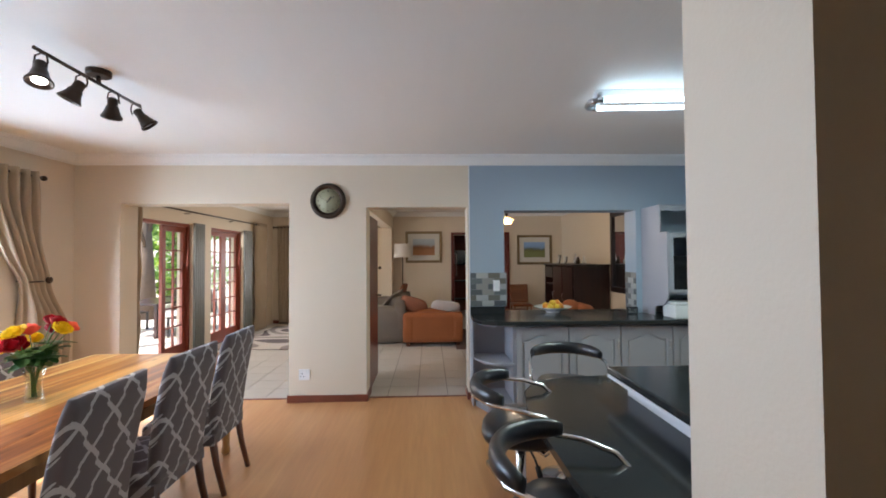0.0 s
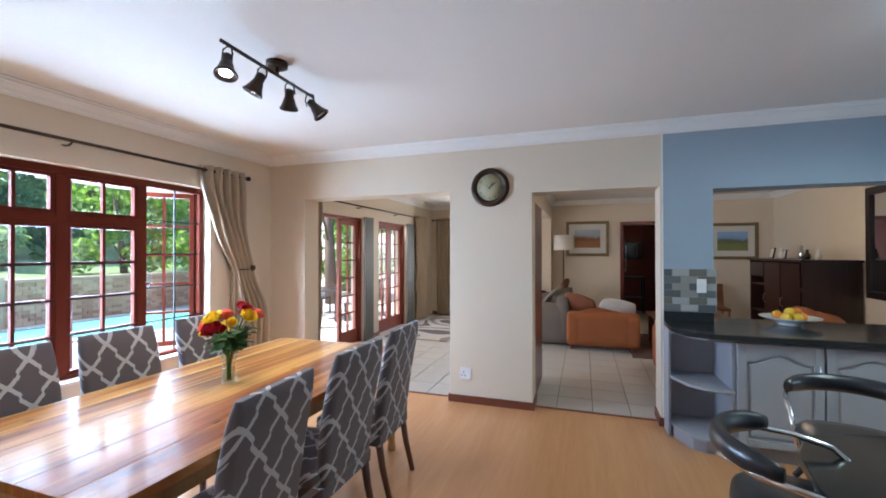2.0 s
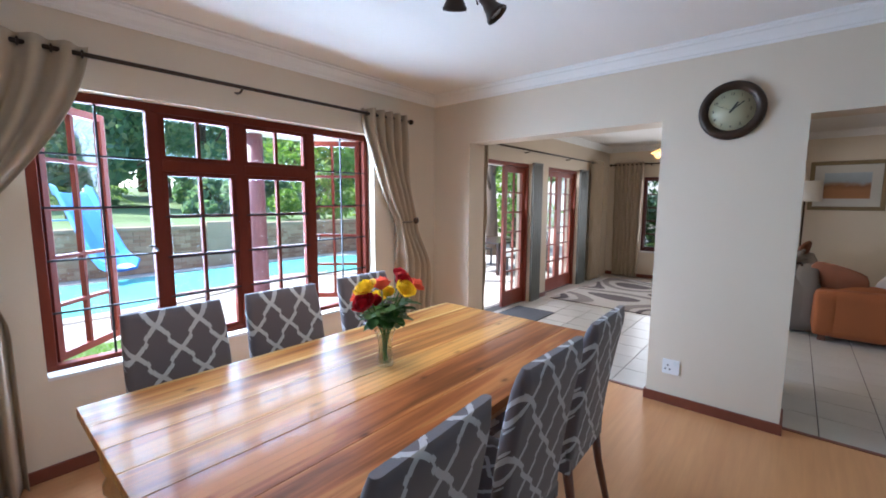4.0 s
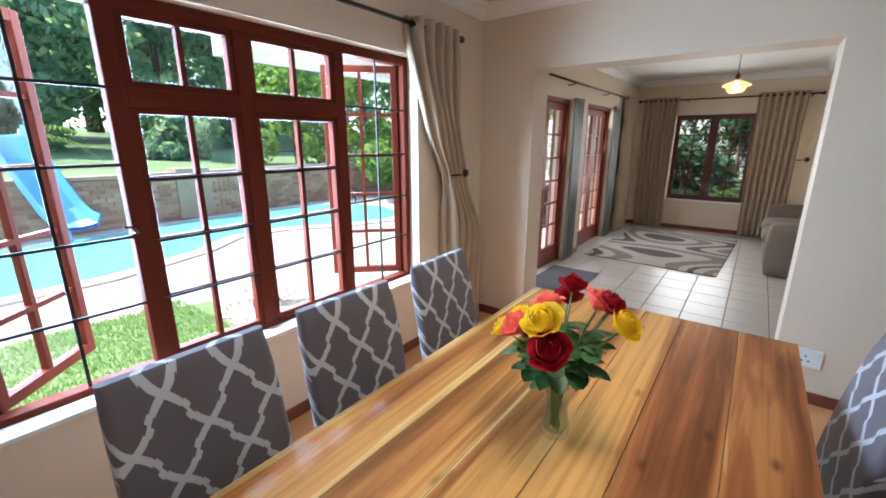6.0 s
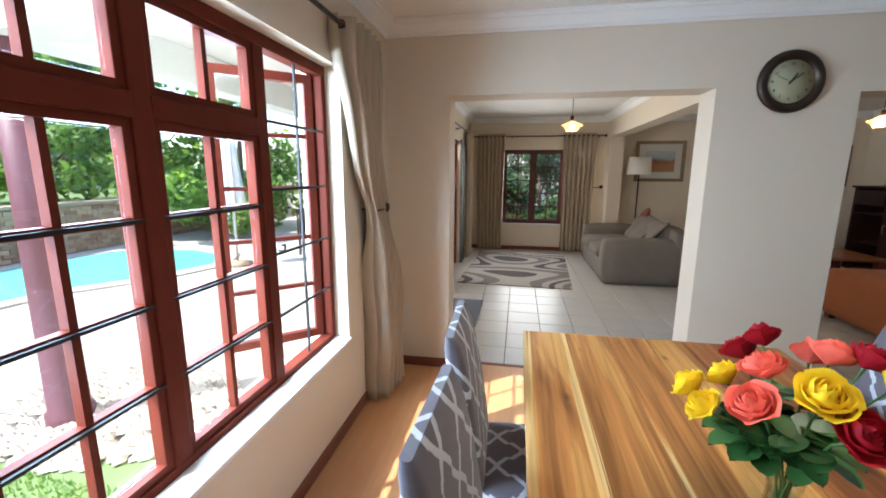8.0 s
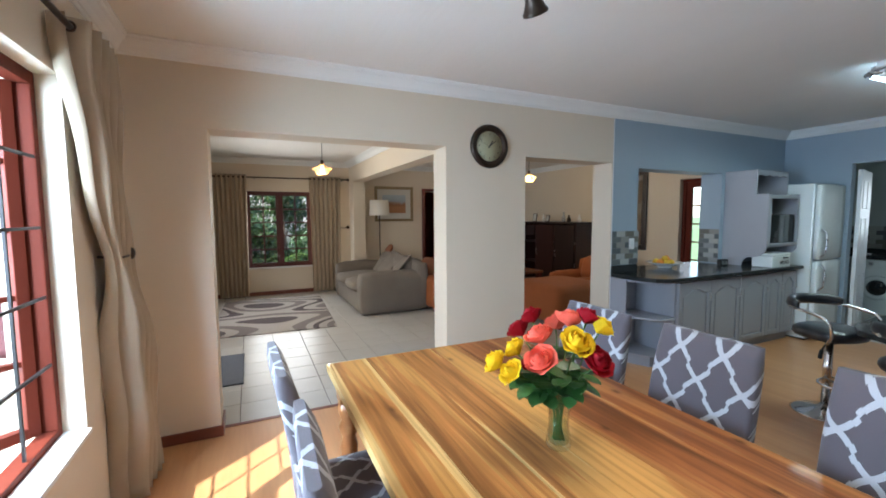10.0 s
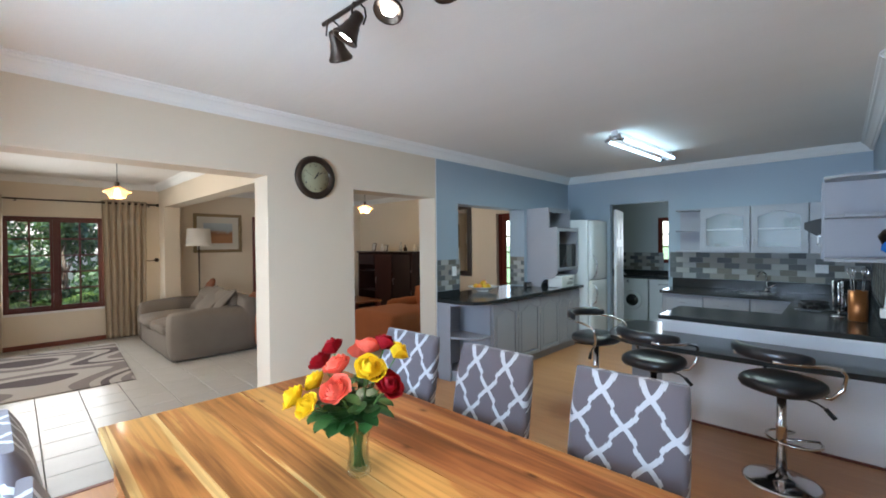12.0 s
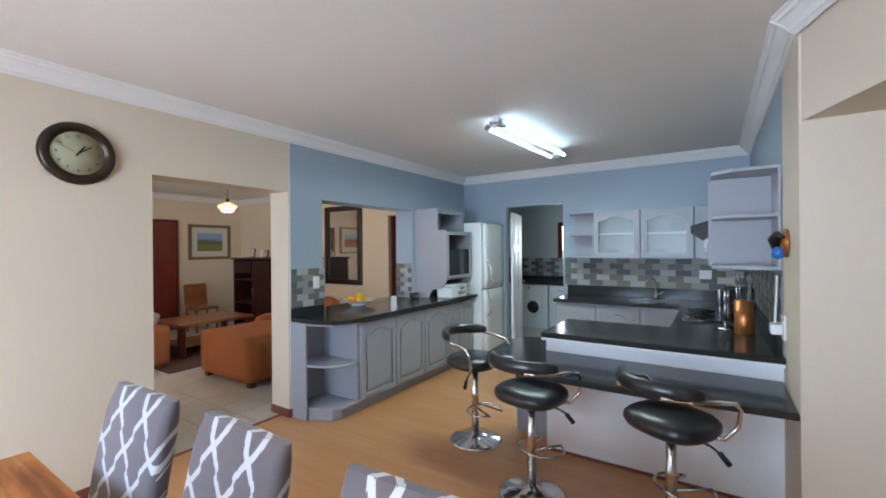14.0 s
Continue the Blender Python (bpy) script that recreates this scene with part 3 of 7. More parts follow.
# slanting wall over the passage opening and the wall that goes on from it
SL = Vector((-0.94, -0.34)).normalized()
def slant(k0, k1, z0, z1, bm, thick=0.29):
    a, b = Vector((BX, BY)) + SL * k0, Vector((BX, BY)) + SL * k1
    n = Vector((-SL.y, SL.x))
    if n.y > 0:
        n = -n
    return prism(bm, [tuple(a), tuple(b), tuple(b + n * thick), tuple(a + n * thick)], z0, z1)
bm = B()
slant(0.0, 1.36, 2.13, ZC, bm)
slant(1.36, 4.7, 0, ZC, bm)
fixed("wall_south", bm, M_CREAM, "cream painted wall above the passage opening", "wall")
bm = B()
box(bm, BX, 1.365, BY - 0.29, YS, 0, ZC)
fixed("wall_south_end", bm, M_CREAM, "cream painted wall end beside the bar", "wall")
fixed("wall_south_kitchen", box(B(), 1.365, XE + 0.1, BY - 0.29, YS, 0, ZC), M_BLUE, "blue painted kitchen side wall", "wall")
bm = B()
box(bm, -0.9, 2.2, -1.6, -1.5, 0, ZC)
box(bm, 2.1, 2.2, -1.5, 0.9, 0, ZC)
box(bm, -0.9, -0.8, -1.5, 0.1, 0, ZC)
fixed("wall_passage", bm, M_CREAM, "plain cream passage walls", "wall")

# kitchen end wall and scullery
SY0, SY1, SZ = 3.26, 4.11, 2.15
bm = B()
box(bm, XE, XE + 0.1, YS, SY0, 0, ZC)
box(bm, XE, XE + 0.1, SY1, YN, 0, ZC)
box(bm, XE, XE + 0.1, SY0, SY1, SZ, ZC)
fixed("wall_east", bm, M_BLUE, "blue painted kitchen end wall with a doorway", "wall")
SWY0, SWY1, SWZ0, SWZ1 = 3.42, 4.17, 1.12, 2.05
bm = B()
box(bm, 6.5, 6.6, 2.6, SWY0, 0, ZC)
box(bm, 6.5, 6.6, SWY1, 5.4, 0, ZC)
box(bm, 6.5, 6.6, SWY0, SWY1, 0, SWZ0)
box(bm, 6.5, 6.6, SWY0, SWY1, SWZ1, ZC)
box(bm, XE + 0.1, 6.6, 5.4, 5.5, 0, ZC)
box(bm, XE + 0.1, 6.6, 2.5, 2.6, 0, ZC)
box(bm, XE, XE + 0.1, YN + TH, 5.5, 0, ZC)
fixed("wall_scullery", bm, M_GREY_GREEN, "pale green scullery walls with a small window", "wall")

# sunroom and living room
D1, D2 = (5.78, 7.03), (7.57, 8.80)
DZ = 2.09
bm = B()
for y0, y1 in ((YB, D1[0]), (D1[1], D2[0]), (D2[1], YF)):
    box(bm, XW - 0.25, XW, y0, y1, 0, ZC)
for y0, y1 in (D1, D2):
    box(bm, XW - 0.25, XW, y0, y1, DZ, ZC)
fixed("wall_sunroom", bm, M_CREAM, "cream painted wall with two pairs of french doors", "wall")
DX0, DX1 = 0.843, 1.56                           # open half of the double doors
FX0, FX1, FZ0, FZ1 = -2.82, -1.06, 0.55, 2.03
bm = B()
box(bm, XW - 0.25, FX0, YF, YF + 0.25, 0, ZC)
box(bm, FX1, DX0, YF, YF + 0.25, 0, ZC)
box(bm, DX0, DX1, YF, YF + 0.25, 2.09, ZC)
box(bm, DX1, XL + 0.25, YF, YF + 0.25, 0, ZC)
box(bm, FX0, FX1, YF, YF + 0.25, 0, FZ0)
box(bm, FX0, FX1, YF, YF + 0.25, FZ1, ZC)
fixed("wall_far", bm, M_CREAM, "cream painted far wall of sunroom and living room", "wall")
fixed("window_sill_far", box(B(), FX0, FX1, YF - 0.02, YF + 0.1, FZ0 - 0.03, FZ0, 0.004), M_SILL, "white painted sill under the far window", "sill")
bm = B()
box(bm, -0.86, -0.62, YB, YF, 2.24, ZC)
box(bm, -0.86, -0.62, 10.0, YF, 0, 2.24)
fixed("ceiling_beam", bm, M_CREAM, "cream plastered beam and pier between the rooms", "beam")
LDY0, LDY1 = 5.22, 6.05
bm = B()
box(bm, XL, XL + 0.25, YB, LDY0, 0, ZC)
box(bm, XL, XL + 0.25, LDY1, YF, 0, ZC)
box(bm, XL, XL + 0.25, LDY0, LDY1, 2.1, ZC)
fixed("wall_living", bm, M_CREAM, "cream painted living room end wall", "wall")

fixed("ceiling", box(B(), XW - 0.25, 6.6, -1.6, YB, ZC, ZC + 0.1), M_CEIL, "off-white brushed plaster ceiling", "ceiling")
fixed("ceiling_living", box(B(), XW - 0.25, 6.6, YB, YF + 0.25, ZC, ZC + 0.1), M_CEIL, "off-white living room ceiling", "ceiling")
fixed("floor", box(B(), XW - 0.25, XE + 0.05, -1.6, 4.93, -0.08, 0), M_LAMINATE, "warm orange-brown laminate floor", "floor")
fixed("floor_scullery", box(B(), XE + 0.05, 6.6, 2.5, 5.5, -0.08, 0), M_TILE, "pale scullery floor", "floor")


# cornice, swept along each wall
CORNICE = ((0, 0), (0.012, 0), (0.02, 0.012), (0.03, 0.016), (0.045, 0.04), (0.07, 0.066), (0.085, 0.072), (0.09, 0.085), (0.102, 0.09), (0.102, 0.1), (0, 0.1))
def cornice(name, p0, p1, n, label, z=ZC - 0.1, ext=(0.0, 0.0)):
    bm = B()
    p0, p1, n = Vector((*p0, z)), Vector((*p1, z)), Vector((*n, 0)).normalized()
    d = (p1 - p0).normalized()
    ends = []
    for p, s, e in ((p0, 1, ext[0]), (p1, -1, ext[1])):
        ends.append([bm.verts.new(p + n * a + d * s * e * a + Vector((0, 0, b))) for a, b in CORNICE])
    k = len(CORNICE)
    for i in range(k):
        bm.faces.new((ends[0][i], ends[0][(i + 1) % k], ends[1][(i + 1) % k], ends[1][i]))
    bm.faces.new(ends[0][::-1]), bm.faces.new(ends[1])
    return fixed(name, bm, M_CORNICE, label, "cornice")
CL = "white moulded plaster cornice"
SE = Vector((BX, BY)) + SL * 4.62
cornice("cornice", (XW, YN), (XE, YN), (0, -1), CL, ext=(1, 1))
cornice("cornice", (XW, SE.y), (XW, YN), (1, 0), CL, ext=(0, 1))
cornice("cornice", (XE, YN), (XE, YS), (-1, 0), CL, ext=(1, 1))
cornice("cornice", (XE, YS), (BX, YS), (0, 1), CL, ext=(1, 0.17))
cornice("cornice", (BX, YS), tuple(SE), (SL.y, -SL.x) if -SL.x > 0 else (-SL.y, SL.x), CL, ext=(-0.17, 0))
for p0, p1, n in (((XW, YB), (-0.86, YB), (0, 1)), ((XW, YF), (-0.86, YF), (0, -1)), ((XW, YB), (XW, YF), (1, 0)), ((-0.86, YB), (-0.86, YF), (-1, 0)),
                  ((-0.62, YF), (XL, YF), (0, -1)), ((XL, YB), (XL, YF), (-1, 0)), ((-0.62, YB), (-0.62, YF), (1, 0)), ((-0.62, YB), (XL, YB), (0, 1))):
    cornice("cornice", p0, p1, n, CL, ext=(1, 1))

# skirting
def skirt(x0, x1, y0, y1, h=0.075):
    return fixed("baseboard", box(B(), x0, x1, y0, y1, 0, h, 0.004), M_SKIRT, "dark red-brown wooden skirting board", "skirting")
S = 0.016
skirt(P2 - S, P3 + S, YN - S, YN)
skirt(P3, P3 + S, YN, YB + 0.02)
skirt(P2 - S, P2, YN, YB)
skirt(XW + S, P1 + S, YN - S, YN)
skirt(P1, P1 + S, YN, YB)
skirt(XW, XW + S, -0.4, YN)
skirt(P4 - S, P4 + 0.09, YN - S, YN)
skirt(P4 - S, P4, YN, YB)
skirt(XW, XW + S, 7.31, D2[0])
skirt(XW + 0.02, -0.86, YF - S, YF)
skirt(-0.62, 0.76, YF - S, YF)
skirt(BX, 1.35, YS, YS + S)
skirt(BX - S, BX, BY - 0.28, YS + S)


# ---- windows and doors ----
def bars(bm, y0, y1, z0, z1, cols, rows, w=0.022, d=0.03, x=0.0):
    """Glazing bars between the panes of a sash that lies in the y-z plane."""
    for i in range(1, cols):
        c = y0 + (y1 - y0) * i / cols
        box(bm, x - d / 2, x + d / 2, c - w / 2, c + w / 2, z0, z1)
    for i in range(1, rows):
        c = z0 + (z1 - z0) * i / rows
        box(bm, x - d / 2 - 0.001, x + d / 2 + 0.001, y0, y1, c - w / 2, c + w / 2)


def rail_frame(bm, y0, y1, z0, z1, w=0.05, d=0.045, bottom=None, x=0.0):
    bt = bottom or w
    box(bm, x - d / 2, x + d / 2, y0, y0 + w, z0, z1, 0.004)
    box(bm, x - d / 2, x + d / 2, y1 - w, y1, z0, z1, 0.004)
    box(bm, x - d / 2 + 0.001, x + d / 2 - 0.001, y0 + w - 0.004, y1 - w + 0.004, z1 - w, z1)
    box(bm, x - d / 2 + 0.001, x + d / 2 - 0.001, y0 + w - 0.004, y1 - w + 0.004, z0, z0 + bt)


def sash(parent, name, y0, y1, z0, z1, cols, rows, m=None, w=0.045, bottom=None, x=0.0, material=None, label=""):
    """A glazed leaf: frame, bars and one pane for each light."""
    mat = material or M_RED
    bm = B()
    rail_frame(bm, y0, y1, z0, z1, w, bottom=bottom, x=x)
    bt = bottom or w
    bars(bm, y0 + w, y1 - w, z0 + bt, z1 - w, cols, rows, x=x)
    leaf = part(name, bm, mat, parent, label, m)
    gy, gz = (y1 - y0 - 2 * w) / cols, (z1 - z0 - w - bt) / rows
    for i in range(cols):
        for j in range(rows):
            a, b = y0 + w + gy * i, z0 + bt + gz * j
            p = part("pane", box(B(), x - 0.002, x + 0.002, a + 0.008, a + gy - 0.008, b + 0.008, b + gz - 0.008), M_PANE, leaf)
            p.visible_shadow = False
    return leaf


# garden window: two open casements outside, two fixed lights with transoms between
win = thing("window_1", "wide red-brown timber window with open casements and burglar bars", "window", pose(-3.62, 0, 0), kind="structure")
YM = (1.66, 2.245, 2.775, 3.365, 3.955)
Z0, Z1, ZT = 0.575, 2.145, 1.765
bm = B()
box(bm, -0.034, 0.034, WY0, WY1, WZ0 + 0.003, Z0 + 0.03, 0.005)
box(bm, -0.034, 0.034, WY0, WY1, Z1 - 0.05, WZ1, 0.005)
box(bm, -0.034, 0.034, WY0, YM[0] + 0.035, Z0 + 0.028, Z1 - 0.048, 0.005)
box(bm, -0.034, 0.034, YM[4] - 0.03, WY1, Z0 + 0.028, Z1 - 0.048, 0.005)
for y in YM[1:4]:
    box(bm, -0.032, 0.032, y - 0.036, y + 0.036, Z0 + 0.028, Z1 - 0.048, 0.006)
box(bm, -0.036, 0.036, YM[1] + 0.034, YM[2] - 0.034, ZT - 0.036, ZT + 0.036, 0.005)
box(bm, -0.036, 0.036, YM[2] + 0.034, YM[3] - 0.034, ZT - 0.036, ZT + 0.036, 0.005)
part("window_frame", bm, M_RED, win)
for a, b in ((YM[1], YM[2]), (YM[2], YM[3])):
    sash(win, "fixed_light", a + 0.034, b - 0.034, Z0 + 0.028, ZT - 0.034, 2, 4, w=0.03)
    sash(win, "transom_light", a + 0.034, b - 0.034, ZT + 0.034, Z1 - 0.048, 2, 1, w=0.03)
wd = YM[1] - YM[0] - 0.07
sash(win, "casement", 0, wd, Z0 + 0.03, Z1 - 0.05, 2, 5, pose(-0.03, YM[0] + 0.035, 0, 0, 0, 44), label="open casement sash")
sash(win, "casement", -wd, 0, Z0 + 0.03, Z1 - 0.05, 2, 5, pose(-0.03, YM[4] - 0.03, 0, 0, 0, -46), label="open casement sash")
for a, b in ((YM[0], YM[1]), (YM[3], YM[4])):
    c = a + (b - a) * 0.52
    part("burglar_bar", box(B(), 0.010, 0.020, c - 0.006, c + 0.006, Z0 + 0.02, Z1 - 0.04), M_IRON, win, "black iron burglar bar")
    for k in range(1, 5):
        z = Z0 + 0.03 + (Z1 - Z0 - 0.08) * k / 5
        part("burglar_bar", box(B(), 0.021, 0.031, a + 0.03, b - 0.03, z - 0.006, z + 0.006), M_IRON, win, "black iron burglar bar")
for a, b in ((YM[1], YM[2]), (YM[2], YM[3])):
    for k in range(1, 4):
        z = Z0 + 0.058 + (ZT - Z0 - 0.122) * k / 4
        part("burglar_bar", box(B(), 0.021, 0.031, a + 0.03, b - 0.03, z - 0.005, z + 0.005), M_IRON, win, "black iron burglar bar")
for y, z in ((YM[1] - 0.03, 1.22), (YM[3] + 0.045, 1.22)):
    bm = B()
    tube(bm, [(0.034, y, z), (0.066, y, z), (0.082, y - 0.02, z + 0.03), (0.085, y - 0.05, z + 0.035)], 0.006, 8)
    part("window_stay", bm, M_BRONZE, win, "small metal window catch")

# far window of the sunroom, three lights
win = thing("window_2", "dark red timber cottage-pane window in the far wall", "window", pose(0, YF + 0.10, 0, 0, 0, 90), kind="structure")
# in the window's own frame y runs along -x of the world
bm = B()
a0, a1 = -FX1, -FX0
rail_frame(bm, a0, a1, FZ0, FZ1, 0.05, 0.08)
st = (a1 - a0) / 3
for k in (1, 2):
    box(bm, -0.04, 0.04, a0 + st * k - 0.03, a0 + st * k + 0.03, FZ0 + 0.04, FZ1 - 0.04, 0.004)
part("window_frame", bm, M_DARK_RED, win)
for k in range(3):
    sash(win, "casement", a0 + st * k + 0.03, a0 + st * (k + 1) - 0.03, FZ0 + 0.045, FZ1 - 0.045, 2, 5, w=0.035, material=M_DARK_RED)


def french_door(name, y0, y1, leaves, label):
    d = thing(name, label, "door", pose(XW - 0.10, 0, 0), kind="structure")
    bm = B()
    box(bm, -0.05, 0.05, y0, y0 + 0.045, 0, DZ, 0.004)
    box(bm, -0.05, 0.05, y1 - 0.045, y1, 0, DZ, 0.004)
    box(bm, -0.049, 0.049, y0 + 0.04, y1 - 0.04, DZ - 0.045, DZ)
    part("door_frame", bm, M_RED_SUNLIT, d)
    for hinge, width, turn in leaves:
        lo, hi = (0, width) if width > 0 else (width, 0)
        leaf = sash(d, "door_leaf", lo, hi, 0.015, DZ - 0.05, 2, 6, pose(-0.01, hinge, 0, 0, 0, turn), w=0.085, bottom=0.22, material=M_RED_SUNLIT)
        c = width * 0.93
        part("handle", tube(B(), [(0.03, c, 1.0), (0.06, c, 1.0), (0.06, c - 0.09 * (1 if width > 0 else -1), 1.0)], 0.008, 8), M_BRONZE, leaf, "dark metal door handle")
lw = (D1[1] - D1[0]) / 2 - 0.046
french_door("door_1", *D1, [(D1[0] + 0.045, lw, 112), (D1[1] - 0.045, -lw, 0)], "red-brown glazed french doors, one leaf standing open")
lw2 = (D2[1] - D2[0]) / 2 - 0.046
french_door("door_2", *D2, [(D2[0] + 0.045, lw2, 0), (D2[1] - 0.045, -lw2, 0)], "red-brown glazed french doors, closed")
M_GATE = surf("grey_gate_enamel", (0.115, 0.12, 0.105), 0.45, var=0.12, scale=8, bump=0.03)


def folded_gate(y0, y1):
    """Expanding security gate pushed back against the wall: upright bars with lattice links between."""
    g = thing("security_gate", "grey steel expanding security gate folded beside the french doors", "gate", pose(XW + 0.003, 0, 0.004), "folded security gates")
    n = 9
    step = (y1 - y0 - 0.026) / (n - 1)
    for k in range(n):
        y = y0 + step * k
        part("gate_bar", box(B(), 0.006, 0.040 - 0.004 * (k % 2), y, y + 0.026, 0.02, DZ - 0.015, 0.003), M_GATE, g)
    for z in (0.35, 0.75, 1.15, 1.55, 1.9):
        for k in range(n - 1):
            y = y0 + step * k
            part("lattice_link", box(B(), 0.012, 0.030, y + 0.024, y + step + 0.002, z + 0.03 * (k % 2), z + 0.03 * (k % 2) + 0.035), M_GATE, g)
    part("top_rail", box(B(), 0.0, 0.044, y0, y1, DZ - 0.014, DZ + 0.02, 0.003), M_GATE, g)
    part("bottom_track", box(B(), 0.0, 0.044, y0, y1, 0.0, 0.019, 0.003), M_GATE, g)


folded_gate(D1[1] - 0.01, 7.30)
folded_gate(D2[1] - 0.01, 9.14)
# door in the living room's end wall
d = thing("door_3", "red-brown glazed door in the living room", "door", pose(XL + 0.12, 0, 0), kind="structure")
bm = B()
rail_frame(bm, LDY0, LDY1, 0.0, 2.1, 0.05, 0.1, bottom=0.02)
part("door_frame", bm, M_RED, d)
sash(d, "door_leaf", LDY0 + 0.05, LDY1 - 0.05, 0.02, 2.05, 2, 6, w=0.085, bottom=0.22)
# small scullery window
d = thing("window_3", "small red-framed scullery window", "window", pose(6.54, 0, 0), kind="structure")
bm = B()
rail_frame(bm, SWY0, SWY1, SWZ0, SWZ1, 0.045, 0.07)
part("window_frame", bm, M_RED, d)
sash(d, "casement", SWY0 + 0.045, SWY1 - 0.045, SWZ0 + 0.045, SWZ1 - 0.045, 2, 3, w=0.035)

# red door leaf folded back beside the pier
d = thing("door_4", "plain red-brown door folded back beside the pier", "door", pose(P3 - 0.005, YB + 0.03, 0), kind="structure")
part("door_leaf", box(B(), -0.04, 0.0, 0, 0.74, 0.02, 2.03, 0.004), M_RED_DOOR, d)
part("handle", tube(B(), [(0.0, 0.68, 1.05), (0.05, 0.68, 1.05), (0.05, 0.57, 1.05)], 0.009, 8), M_BRONZE, d, "dark metal door handle")

# dark double doors in the far wall
d = thing("door_5", "dark red mahogany double doors with long pull handles", "door", pose(0.78, YF, 0), kind="structure")
bm = B()
box(bm, 0, 0.06, -0.05, 0, 0, 2.15, 0.004)
box(bm, 1.36, 1.42, -0.05, 0, 0, 2.15, 0.004)
box(bm, 0.055, 1.365, -0.05, 0, 2.09, 2.15, 0.004)
part("door_frame", bm, M_RED_DOOR, d)
for k, w, m in ((0, 0.645, pose(0.066, 0.24, 0, 0, 0, 86)), (1, 0.577, pose(0.781, 0, 0))):
    bm = B()
    box(bm, 0, w, -0.025, -0.004, 0.01, 2.088)
    for z0, z1 in ((0.12, 0.85), (0.98, 1.98)):
        box(bm, 0.09, w - 0.09, -0.032, -0.024, z0, z1, 0.006)
    leaf = part("door_leaf", bm, M_RED_DOOR, d, "door leaf standing open" if k == 0 else "", m)
    hx = 0.60 if k == 0 else 0.045
    part("handle", tube(B(), [(hx, -0.03, 1.05), (hx, -0.075, 1.06), (hx, -0.075, 1.64), (hx, -0.03, 1.65)], 0.012, 8), M_STEEL, leaf, "long steel pull handle")
M_DEN = surf("dark_red_wall_paint", (0.20, 0.045, 0.030), 0.6, var=0.1, scale=2, bump=0.1)
bm = B()
box(bm, 0.2, 2.9, 12.5, 12.6, 0, ZC)
box(bm, 0.1, 0.2, YF + 0.25, 12.6, 0, ZC)
box(bm, 2.9, 3.0, YF + 0.25, 12.6, 0, ZC)
fixed("wall_den", bm, M_DEN, "dark red walls of the room behind the double doors", "wall")
fixed("ceiling_den", box(B(), 0.1, 3.0, YF + 0.25, 12.6, ZC, ZC + 0.1), M_CEIL, "off-white ceiling of the dark red room", "ceiling")
fixed("floor_den", box(B(), 0.1, 3.0, YF, 12.6, -0.08, -0.002), M_TILE, "beige floor of the dark red room", "floor")
tv = thing("television", "black flat television on the dark red wall", "television", pose(1.22, 12.5, 1.33))
part("casing", box(B(), -0.24, 0.24, -0.07, 0.0, 0.0, 0.44, 0.01), M_BLACK, tv)
part("screen", box(B(), -0.22, 0.22, -0.074, -0.0695, 0.025, 0.42), M_DARK_GLASS, tv)
dk = thing("side_table", "dark wooden side table under the television", "table", pose(1.17, 12.22, 0))
part("tabletop", box(B(), -0.3, 0.3, -0.22, 0.22, 0.86, 0.89, 0.006), M_MAHOGANY, dk)
part("shelf", box(B(), -0.27, 0.27, -0.2, 0.2, 0.35, 0.37), M_MAHOGANY, dk)
for kx in (-1, 1):
    for ky in (-1, 1):
        part("leg", box(B(), kx * 0.27 - 0.025, kx * 0.27 + 0.025, ky * 0.19 - 0.025, ky * 0.19 + 0.025, 0, 0.86), M_MAHOGANY, dk)

# white panelled scullery door, standing open
d = thing("door_6", "white six-panel scullery door standing open", "door", pose(XE + 0.11, SY1 - 0.02, 0, 0, 0, 13), kind="structure")
bm = B()
box(bm, 0, 0.78, -0.04, 0, 0.02, 2.08, 0.003)
for x0, x1 in ((0.09, 0.36), (0.42, 0.69)):
    for z0, z1 in ((0.15, 0.75), (0.88, 1.48), (1.6, 1.95)):
        box(bm, x0, x1, -0.05, -0.038, z0, z1, 0.009)
part("door_leaf", bm, M_WHITE, d)
part("handle", tube(B(), [(0.72, -0.04, 1.0), (0.72, -0.09, 1.0), (0.61, -0.09, 1.0)], 0.009, 8), M_CHROME, d, "chrome lever handle")

# ---- dining table and chairs ----
TX0, TX1, TY0, TY1, TZ = -2.45, -1.27, 1.62, 3.78, 0.77
table = thing("dining_table", "long varnished wooden dining table with streaky planks", "table", pose((TX0 + TX1) / 2, (TY0 + TY1) / 2, 0))
hw, hl = (TX1 - TX0) / 2, (TY1 - TY0) / 2
rng = random.Random(4)
edges = [-hw, -0.38, -0.18, 0.0, 0.165, 0.385, hw]
for k, (a, b) in enumerate(zip(edges, edges[1:])):
    part("plank", box(B(), (a - b) / 2 + 0.0009, (b - a) / 2 - 0.0009, -hl, hl, TZ - 0.038 + rng.uniform(-0.0006, 0.0006), TZ + rng.uniform(-0.0004, 0.0004), 0.002), M_TABLE_HEART if k > 3 else M_TABLE, table, m=pose((a + b) / 2, 0, 0))
bm = B()
for s in (-1, 1):
    box(bm, s * (hw - 0.11) - 0.014, s * (hw - 0.11) + 0.014, -hl + 0.15, hl - 0.15, TZ - 0.15, TZ - 0.039)
    box(bm, -hw + 0.15, hw - 0.15, s * (hl - 0.11) - 0.014, s * (hl - 0.11) + 0.014, TZ - 0.149, TZ - 0.039)
part("apron", bm, M_TABLE_LEG, table)
